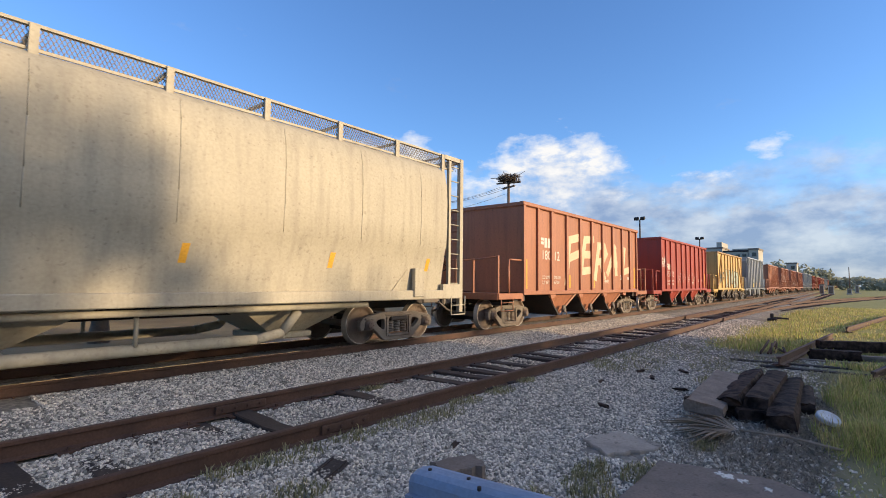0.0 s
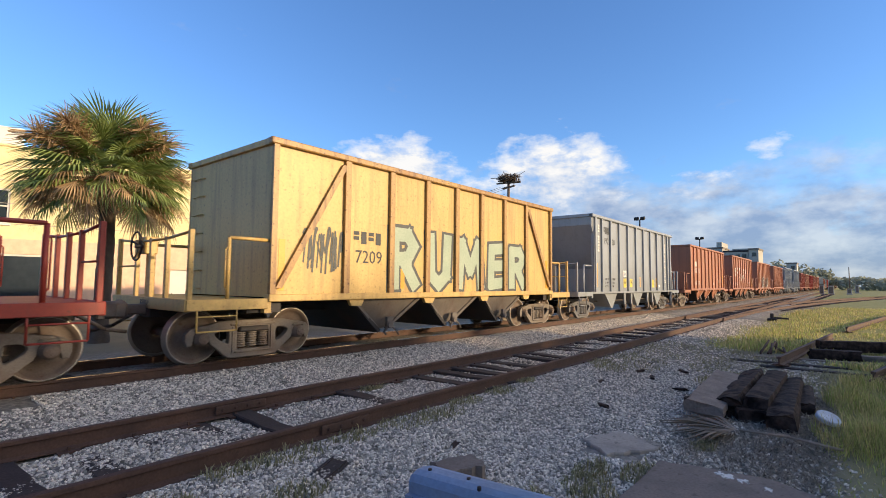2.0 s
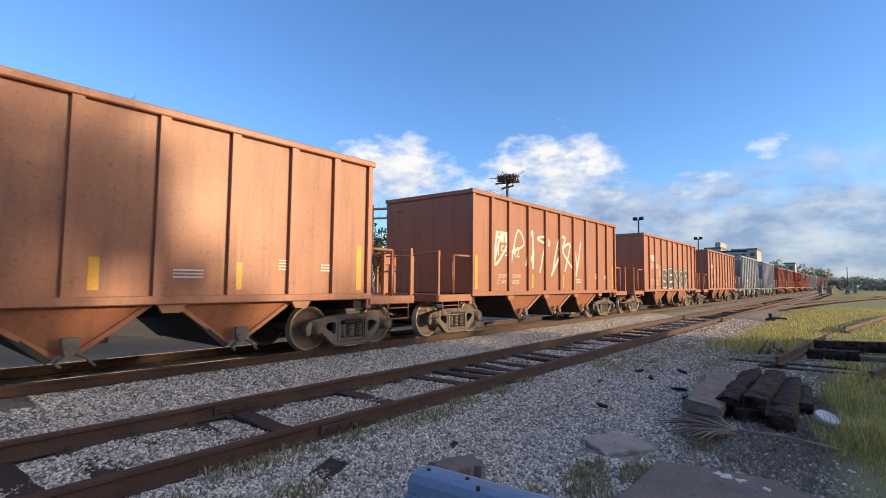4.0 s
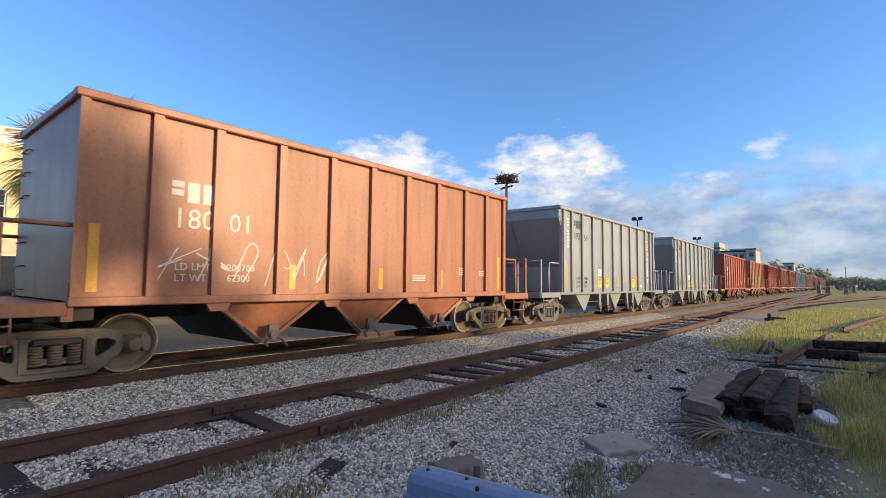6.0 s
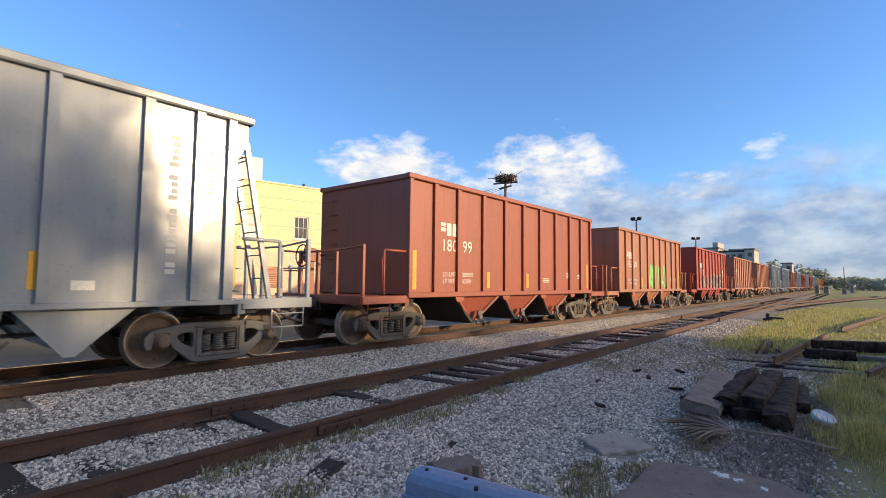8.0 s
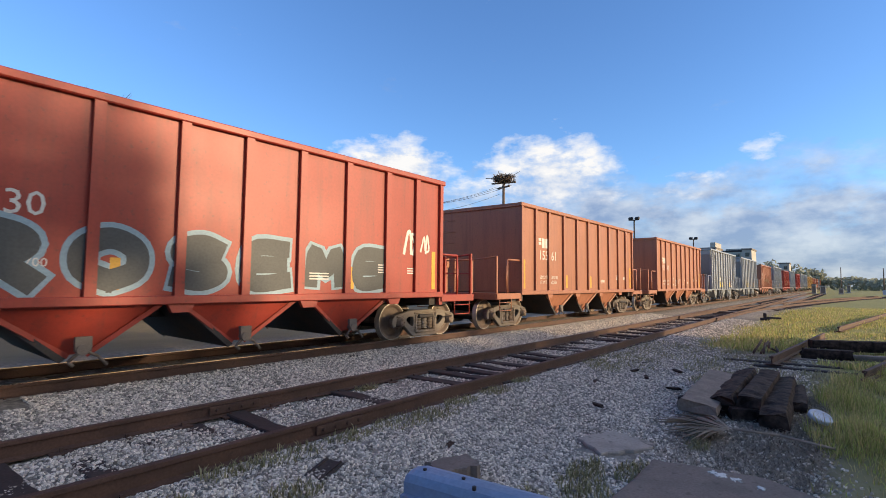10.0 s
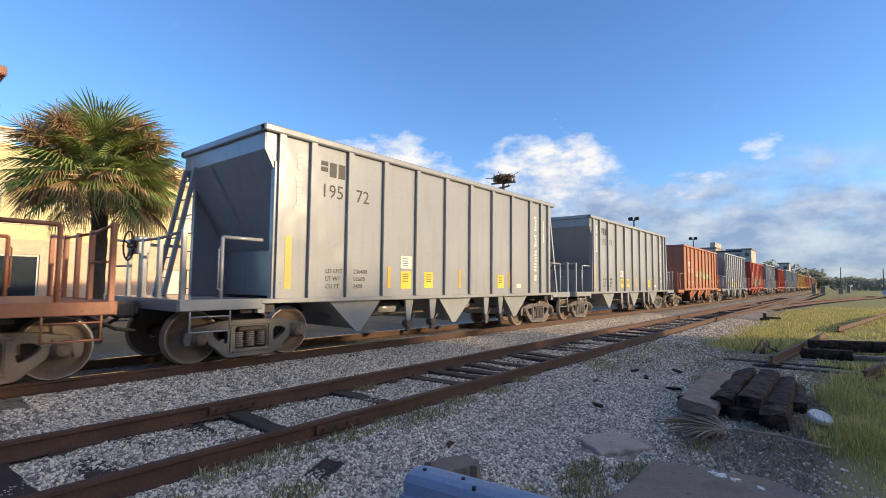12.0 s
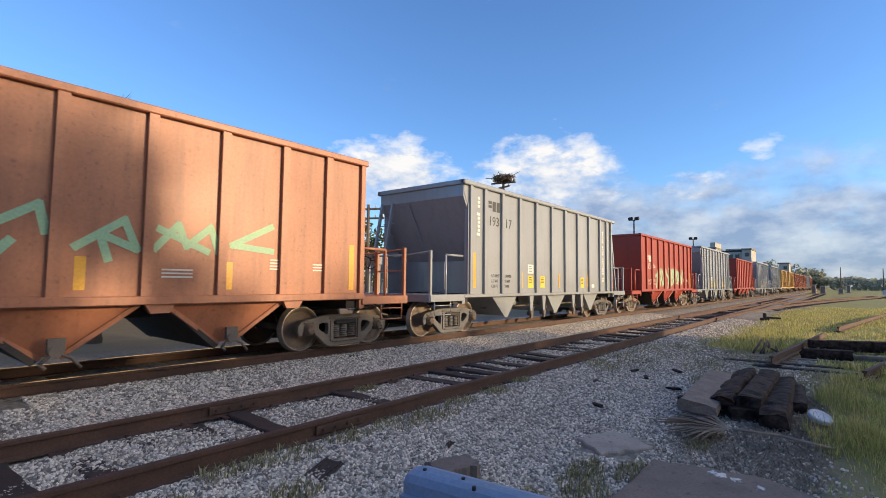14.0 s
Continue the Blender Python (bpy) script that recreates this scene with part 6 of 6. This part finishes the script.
timber("old_tie", "dark rotten tie beside the heap", 8.45, -8.24, -0.04, 1.4, 0.26, 0.20, 4, 0, 0, CHARRED, 10, rotten=2.2)
# timbers in the grass
timber("switch_timber", "long dark square timber lying across a rail end", 15.6, -9.0, 0.04, 2.0, 0.28, 0.28, -62, 0, 0, CHARRED, 7)
timber("switch_timber", "dark square timber stub in the grass", 13.9, -8.45, -0.02, 0.9, 0.26, 0.26, -72, 0, 0, CHARRED, 8)
timber("switch_timber", "grey weathered timber in the grass", 14.4, -9.4, -0.02, 2.2, 0.24, 0.14, -75, 0, 0, GREY_TIMBER, 9)
for i, (x, y, a) in enumerate(((12.5, -7.7, -84), (13.5, -8.0, -80), (11.9, -8.3, -88))):
    timber("switch_timber", "flat grey-brown tie bedded in the ground", x, y, -0.115, 2.0, 0.22, 0.15, a, 0, 0, GREY_TIMBER if i % 2 else TIE, 20 + i)


def stub_rail(x, y, turn, length, z, label):
    t = thing("stub_rail", label, "rail", "cut rails in the grass", at=pose(x, y, z, 0, 0, turn))
    part("rail", "stub%.1f" % length, lambda: Shape().prism(rail_profile(0.17), 0, length, swap=True), RAIL_SIDE, t)
    part("base_plate", "stubplate", lambda: Shape().box(0.1, 0.3, -0.14, 0.14, -0.02, 0.0), RAIL_SIDE, t)


stub_rail(11.75, -7.64, -5.3, 7.0, 0.06, "rusty rail with a cut end lying on ties in the grass")
stub_rail(10.9, -9.02, -12.0, 6.0, 0.05, "rusty cut rail lying in the grass")
stub_rail(22.0, -8.6, -8.0, 14.0, 0.05, "rusty rail running away through the grass")


def pile_of_spikes():
    t = thing("switch_stand_scrap", "rusty heap of switch rods and clips beside the rail end", "scrap metal", at=pose(14.2, -7.3, 0))
    q = random.Random(3)
    for i in range(7):
        part("rod", "scrap%d" % i, lambda i=i: Shape().rod((q.uniform(-0.4, 0.2), q.uniform(-0.3, 0.3), 0.03), (q.uniform(0.2, 0.6), q.uniform(-0.3, 0.3), q.uniform(0.05, 0.3)), 0.025, 6), RAIL_SIDE, t)


pile_of_spikes()


def fallen_frond():
    """A dead fan leaf lying on the gravel, its long stalk to one side."""
    def make():
        q = random.Random(6)
        s = Shape()
        s.pipe([(0, 0, 0.07), (0.05, -0.35, 0.06), (0.0, -0.72, 0.03)], 0.012)
        for i in range(24):
            u = i / 23 * 2 - 1
            a = radians(90 + 62 * u)
            ln = 0.72 * (1 - 0.25 * abs(u)) * q.uniform(0.7, 1.05)
            d = Vector((math.cos(a), math.sin(a), q.uniform(-0.02, 0.12)))
            side = Vector((-d.y, d.x, 0)) * 0.016
            b = Vector((0, 0.02, 0.07))
            m = b + d * ln * 0.6
            tip = b + d * ln + Vector((q.uniform(-0.05, 0.05), 0, -0.06))
            s.add([b - side * 0.4, b + side * 0.4, m + side, m - side, tip, m - Vector((0, 0, 0.02))], [(0, 1, 2, 5), (0, 5, 3), (5, 2, 4), (3, 5, 4)])
        return s
    ob = new("fallen_palm_leaf", make().mesh("fallen_palm_leaf", material("bleached_dead_leaf", (0.36, 0.29, 0.21), (0.26, 0.20, 0.15), rough=0.85, scale=4, fine=40, island=0.25)))
    ob.matrix_basis = pose(6.05, -7.84, 0.03, 0, 0, 6) @ Matrix.Scale(1.18, 4)
    tagged(ob, "bleached dead palm leaf lying on the gravel before the timbers", "palm leaf")


fallen_frond()


def slab(name, label, outline, z0, z1, mat, seed):
    """A worn concrete slab with a ragged outline."""
    q = random.Random(seed)
    pts = []
    for i, p in enumerate(outline):
        nx = outline[(i + 1) % len(outline)]
        for k in range(7):
            f = k / 7
            j = 0.0 if k == 0 else 0.022
            pts.append((p[0] + (nx[0] - p[0]) * f + q.uniform(-j, j), p[1] + (nx[1] - p[1]) * f + q.uniform(-j, j)))
    c = (sum(p[0] for p in pts) / len(pts), sum(p[1] for p in pts) / len(pts))
    n = len(pts)
    v = [(x, y, z0) for x, y in pts] + [(x, y, z1 - 0.012) for x, y in pts] + [(x + (c[0] - x) * 0.03, y + (c[1] - y) * 0.03, z1 + q.uniform(-0.003, 0.003)) for x, y in pts]
    f = [(i, (i + 1) % n, n + (i + 1) % n, n + i) for i in range(n)] + [(n + i, n + (i + 1) % n, 2 * n + (i + 1) % n, 2 * n + i) for i in range(n)] + [tuple(range(2 * n, 3 * n))]
    return tagged(new(name, Shape().add(v, f).mesh(name, mat)), label, "concrete slab")


slab("concrete_slab", "flat broken concrete slab sunk in the gravel", [(4.94, -6.60), (5.47, -6.80), (5.17, -7.30), (4.62, -6.98)], -0.1, 0.034, CONCRETE, 1)
slab("concrete_pad", "worn brown-grey concrete pad with flaked white paint", [(4.70, -7.42), (4.85, -8.2), (4.62, -8.75), (3.2, -8.6), (3.3, -7.42)], -0.1, 0.07, PAD, 2)
for i, (x, y, s) in enumerate(((4.62, -8.02, 0.10), (4.60, -8.12, 0.07), (4.66, -7.93, 0.05), (4.55, -8.28, 0.05))):
    slab("paint_flake", "flake of old white paint on the concrete pad", [(x, y), (x + s, y + s * 0.3), (x + s * 0.8, y + s), (x - s * 0.2, y + s * 0.7)], 0.071, 0.075, WHITE_WALL, 30 + i)
slab("broken_concrete_block", "broken lump of rusty concrete beside the blue beam", [(3.05, -6.15), (3.42, -6.28), (3.30, -6.52), (2.98, -6.42)], -0.05, 0.19, PAD, 4)


def tie_plate():
    """A cast-off ribbed tie plate half sunk in the gravel."""
    def make():
        s = Shape().box(-0.17, 0.17, -0.10, 0.10, 0.0, 0.022, 0.006)
        for y in (-0.075, 0.055):
            s.box(-0.165, 0.165, y, y + 0.02, 0.02, 0.034)
        return s
    ob = new("tie_plate", make().mesh("tie_plate", TIE))
    ob.matrix_basis = pose(2.62, -5.42, 0.055, 4, -6, 20)
    tagged(ob, "dark rusty tie plate lying on the gravel beside the siding", "tie plate")


tie_plate()
for i, (x, y, a, n) in enumerate(((8.9, -6.1, 20, 0.22), (9.4, -5.75, -15, 0.18), (9.9, -6.35, 40, 0.25), (7.9, -5.6, 5, 0.16), (10.3, -5.55, -30, 0.3), (6.4, -6.25, 65, 0.12), (3.9, -5.75, 15, 0.08), (8.2, -6.75, -50, 0.12))):
    timber("timber_chip", "small dark splinter of rotten tie on the gravel", x, y, 0.015, n, 0.07, 0.04, a, 0, 0, CHARRED, 40 + i, rotten=1.8)


def blue_beam():
    """A blue-painted steel channel lying on the ground, its rounded end cap towards the tracks."""
    t = thing("steel_beam", "faded blue-painted steel beam with bolt holes lying on the gravel", "steel beam", at=pose(2.66, -6.38, 0.18, 0, 0, -84))
    prof = [(-0.13, 0.0), (-0.13, 0.08), (-0.10, 0.125), (-0.04, 0.14), (0.04, 0.14), (0.10, 0.125), (0.13, 0.08), (0.13, 0.0)]

    def body():
        s = Shape()
        n = len(prof)
        xs = [(0.0, 0.80), (0.02, 0.93), (0.06, 1.0), (1.8, 1.0)]
        v = [(x, y * k, z * k) for x, k in xs for y, z in prof]
        f = [(i * n + k, i * n + (k + 1) % n, (i + 1) * n + (k + 1) % n, (i + 1) * n + k) for i in range(len(xs) - 1) for k in range(n)]
        return s.add(v, f + [tuple(range(n)), tuple(len(v) - n + k for k in range(n))])
    part("body", "beam_body", body, BLUE_PAINT, t)
    part("flange", "beam_flange", lambda: Shape().box(0.02, 1.8, -0.17, 0.17, -0.02, 0.003), BLUE_PAINT, t)
    for x, y in ((0.12, -0.02), (0.42, 0.0), (0.55, -0.085)):
        part("bolt", "beam_bolt", lambda: Shape().rod((0, 0, 0.125), (0, 0, 0.152), 0.014, 6), BLACK, t, at=pose(x, y, 0))
    for x in (0.3, 1.5):
        part("foot", "beam_foot", lambda: Shape().box(-0.08, 0.08, -0.12, 0.12, -0.24, -0.02), BLACK, t, at=pose(x, 0, 0))


blue_beam()


def bucket():
    t = thing("plastic_lid", "pale blue-white round plastic lid lying in the grass", "plastic lid", at=pose(7.22, -8.54, 0.12, 14, -22, 20))

    def disc():
        s = Shape().turned([(0.0, 0.02), (0.09, 0.02), (0.11, 0.03), (0.12, 0.015), (0.12, -0.02), (0.108, -0.02), (0.108, 0.0), (0.0, 0.0)], 0, 28)
        s.v = [(x, z, y) for x, y, z in s.v]
        return s
    part("disc", "lid_disc", disc, PLASTIC, t)


bucket()


def dark_stump():
    t = thing("switch_lock", "dark iron switch lock casting standing in the grass", "casting", at=pose(27.3, -5.9, 0))
    part("post", "st_post", lambda: Shape().box(-0.07, 0.07, -0.07, 0.07, 0, 0.34, 0.02), BLACK, t)
    part("arm", "st_arm", lambda: Shape().bar((0, -0.05, 0.14), (0.1, -0.62, 0.12), 0.08, 0.08).box(-0.1, 0.1, -0.2, 0.2, 0.0, 0.12, 0.03), BLACK, t)


dark_stump()


# ---- ballast stones, tufts and grass ----
def pebbles(name, label, count, region, size, mat, seed, lift=0.0):
    """Angular stones strewn by a density function, all in one mesh."""
    rng = np.random.default_rng(seed)
    base = np.array([(x, y, z) for x in (-1, 1) for y in (-1, 1) for z in (-1, 1)], float)
    quad = np.array([(0, 1, 3, 2), (4, 6, 7, 5), (0, 4, 5, 1), (2, 3, 7, 6), (0, 2, 6, 4), (1, 5, 7, 3)])
    pts = []
    while len(pts) < count:
        x, y = region(rng)
        if x is not None:
            pts.append((x, y, ground_height(x, y) + lift))
    n = len(pts)
    P = np.array(pts)
    S = size * rng.uniform(0.45, 1.3, (n, 1, 1)) * rng.uniform(0.6, 1.0, (n, 1, 3)) * np.array([1.0, 1.0, 0.75])
    V = base[None] * S * 0.5 * rng.uniform(0.62, 1.15, (n, 8, 3))
    V[:, 1::2, :2] *= rng.uniform(0.35, 0.9, (n, 4, 1))                # narrower, uneven tops
    a, b = rng.uniform(0, 6.28, n), rng.uniform(-0.6, 0.6, n)
    ca, sa, cb, sb = np.cos(a), np.sin(a), np.cos(b), np.sin(b)
    x, y, z = V[..., 0], V[..., 1], V[..., 2]
    y, z = y * cb[:, None] - z * sb[:, None], y * sb[:, None] + z * cb[:, None]
    x, y = x * ca[:, None] - y * sa[:, None], x * sa[:, None] + y * ca[:, None]
    V = np.stack([x, y, z], -1) + P[:, None, :]
    F = (quad[None] + (np.arange(n) * 8)[:, None, None]).reshape(-1, 4)
    me = bpy.data.meshes.new(name)
    me.from_pydata(V.reshape(-1, 3).tolist(), [], F.tolist())
    me.materials.append(mat)
    return tagged(new(name, me), label, "gravel", kind="stuff")


def near_gravel(rng):
    d = 2.2 + 11.5 * rng.random() ** 1.25
    a = radians(rng.uniform(-6, 88))
    x, y = d * math.cos(a), -8.806 + d * math.sin(a)
    if y > -1.55 or abs(y - SIDING_Y - 0.01 * x) < 0.79 and rng.random() < 0.15 or grass_cover(x, y) + 0.6 * earth_cover(x, y) > rng.random() * 1.1:
        return None, None
    if abs(abs(y - SIDING_Y - 0.01 * x) - 0.7525) < 0.09 or (3.2 < x < 4.8 and y < -7.4) or (4.65 < x < 5.4 and -7.25 < y < -6.7):
        return None, None
    return x, y


def shoulder(rng):
    x = 1.5 + 24 * rng.random() ** 1.3
    y = rng.uniform(-3.1, -0.9)
    return (x, y) if abs(abs(y) - 0.7525) > 0.09 else (None, None)


def far_gravel(rng):
    x = 10 + 16 * rng.random()
    y = rng.uniform(-6.5, -0.9)
    if grass_cover(x, y) > rng.random() or abs(abs(y - SIDING_Y - 0.01 * x) - 0.7525) < 0.09:
        return None, None
    return x, y


pebbles("ballast_stones", "loose pale grey ballast stones beside the siding", 104000, near_gravel, 0.035, STONE, 1, 0.004)
pebbles("ballast_shoulder", "clean pale ballast stones along the main track", 38000, shoulder, 0.046, STONE, 2, 0.006)
pebbles("far_ballast", "pale ballast stones farther along the tracks", 16000, far_gravel, 0.052, STONE, 3, 0.004)


def blades(name, label, count, region, height, mat, seed, spread=0.5, width=0.006):
    """Bent, tapering grass blades in one mesh."""
    rng = np.random.default_rng(seed)
    verts, faces = [], []
    k = 0
    while k < count:
        x, y, f = region(rng)
        if x is None:
            continue
        h = height * f * rng.uniform(0.35, 1.1)
        z = ground_height(x, y) - 0.01
        a = rng.uniform(0, 6.28)
        lean = spread * h * rng.uniform(0.2, 1.0)
        dx, dy = math.cos(a) * lean, math.sin(a) * lean
        sx, sy = -math.sin(a) * width * rng.uniform(0.6, 1.3), math.cos(a) * width
        n = len(verts)
        verts += [(x - sx, y - sy, z), (x + sx, y + sy, z), (x + dx * 0.4 + sx * 0.8, y + dy * 0.4 + sy * 0.8, z + h * 0.6), (x + dx * 0.4 - sx * 0.8, y + dy * 0.4 - sy * 0.8, z + h * 0.6), (x + dx, y + dy, z + h * max(0.15, 1 - 0.25 * spread))]
        faces += [(n, n + 1, n + 2, n + 3), (n + 3, n + 2, n + 4)]
        k += 1
    me = bpy.data.meshes.new(name)
    me.from_pydata(verts, [], faces)
    me.materials.append(mat)
    return tagged(new(name, me), label, "grass", kind="stuff")


def right_grass(rng):
    x = 5.0 + 7.0 * rng.random() ** 1.1
    y = -8.35 - 3.2 * rng.random() ** 1.1
    n = noise.noise(Vector((x * 1.1, y * 1.1, 3)))
    if y > -8.5 - 0.03 * (x - 6) + 0.35 * n or n < -0.25 and rng.random() < 0.7 or rng.random() > (x - 4.9) * 0.6 or math.hypot(x - 7.1, y + 8.53) < 0.28:
        return None, None, 0
    return x, y, max(0.25, 0.6 + 1.3 * n)


def yard_grass(rng):
    x = 12.5 + 34 * rng.random() ** 1.5
    y = rng.uniform(-19, -4.9)
    if grass_cover(x, y) < 0.25 + 0.6 * rng.random() or y > -5.15 + 0.2 * noise.noise(Vector((x, 0, 0))):
        return None, None, 0
    return x, y, 0.7 + 0.8 * noise.noise(Vector((x * 0.5, y * 0.5, 3)))


TUFTS = [(2.6, -4.95, 0.35), (3.3, -4.95, 0.3), (4.0, -5.0, 0.45), (4.5, -5.05, 0.4), (2.2, -5.6, 0.25), (5.2, -4.9, 0.3), (6.0, -4.9, 0.3), (9.6, -4.95, 0.4), (3.9, -7.1, 0.3), (4.2, -7.0, 0.25), (4.4, -7.35, 0.25),
         (3.6, -7.3, 0.3), (3.3, -6.9, 0.25), (1.4, -5.2, 0.25), (5.0, -3.3, 0.2), (4.6, -2.95, 0.15), (6.9, -4.8, 0.2), (10.6, -5.0, 0.6), (11.4, -5.4, 0.8), (12.4, -5.0, 0.7), (12.0, -6.2, 0.8), (10.8, -6.6, 0.6), (13.0, -6.8, 0.8), (11.0, -7.6, 0.6), (9.8, -8.2, 0.5), (10.2, -7.2, 0.4), (13.6, -5.8, 0.8), (5.6, -7.6, 0.2), (2.1, -4.9, 0.3), (9.2, -5.3, 0.5), (10.2, -5.6, 0.7), (11.8, -6.9, 0.9), (12.8, -7.5, 0.8), (9.4, -6.9, 0.4), (14.2, -6.6, 0.9), (13.4, -5.2, 0.9), (11.2, -8.4, 0.7), (10.0, -9.0, 0.8)]


def tuft_grass(rng):
    cx, cy, r = TUFTS[rng.integers(len(TUFTS))]
    a, d = rng.uniform(0, 6.28), r * math.sqrt(rng.random())
    return cx + d * math.cos(a), cy + 0.6 * d * math.sin(a), 0.5 + 0.5 * rng.random()


def straw(rng):
    x = 4.0 + 5.0 * rng.random()
    y = rng.uniform(-8.6, -7.3)
    return (x, y, 1.0) if earth_cover(x, y) > rng.random() else (None, None, 0)


blades("tall_grass", "tall green and yellow grass beside the timber heap", 11000, right_grass, 0.27, GRASS, 11, 0.75, 0.0045)
blades("dry_grass", "yellowed seed-bearing grass stalks among the green", 9000, right_grass, 0.36, DRY_GRASS, 12, 0.9, 0.003)
blades("yard_grass", "short green grass across the old yard", 24000, yard_grass, 0.22, GRASS, 13, 0.7, 0.010)
blades("yard_dry_grass", "short yellowed grass across the old yard", 32000, yard_grass, 0.22, DRY_GRASS, 14, 0.8, 0.010)
blades("weed_tufts", "small dull weeds growing through the gravel", 11000, tuft_grass, 0.12, WEED, 15, 0.9, 0.006)
blades("dead_stalks", "grey dead stalks and twigs lying on the earth", 6500, straw, 0.10, STRAW, 16, 3.4, 0.004)


# ---- movement ----
def motions():
    for car, x in TRAIN:
        walk(car, [(0.0, pose(x, 0, RAIL)), (14.0, pose(x - SPEED * 14.0, 0, RAIL))])
    # the wheels roll without slipping; sets at the same place under their truck share their keys
    steps = 14 * FPS
    turn = math.degrees(SPEED / R_WHEEL) / FPS
    rolled = {}
    for ws, e in WHEELSETS:
        if e not in rolled:
            walk(ws, [(i / FPS, pose(e * AXLE, 0, R_WHEEL, 0, -turn * i, 0)) for i in range(steps + 1)])
            rolled[e] = ws.animation_data
        else:
            ws.rotation_mode = "QUATERNION"
            keys = ws.animation_data_create()
            keys.action = rolled[e].action
            keys.action_slot = rolled[e].action_slot


motions()
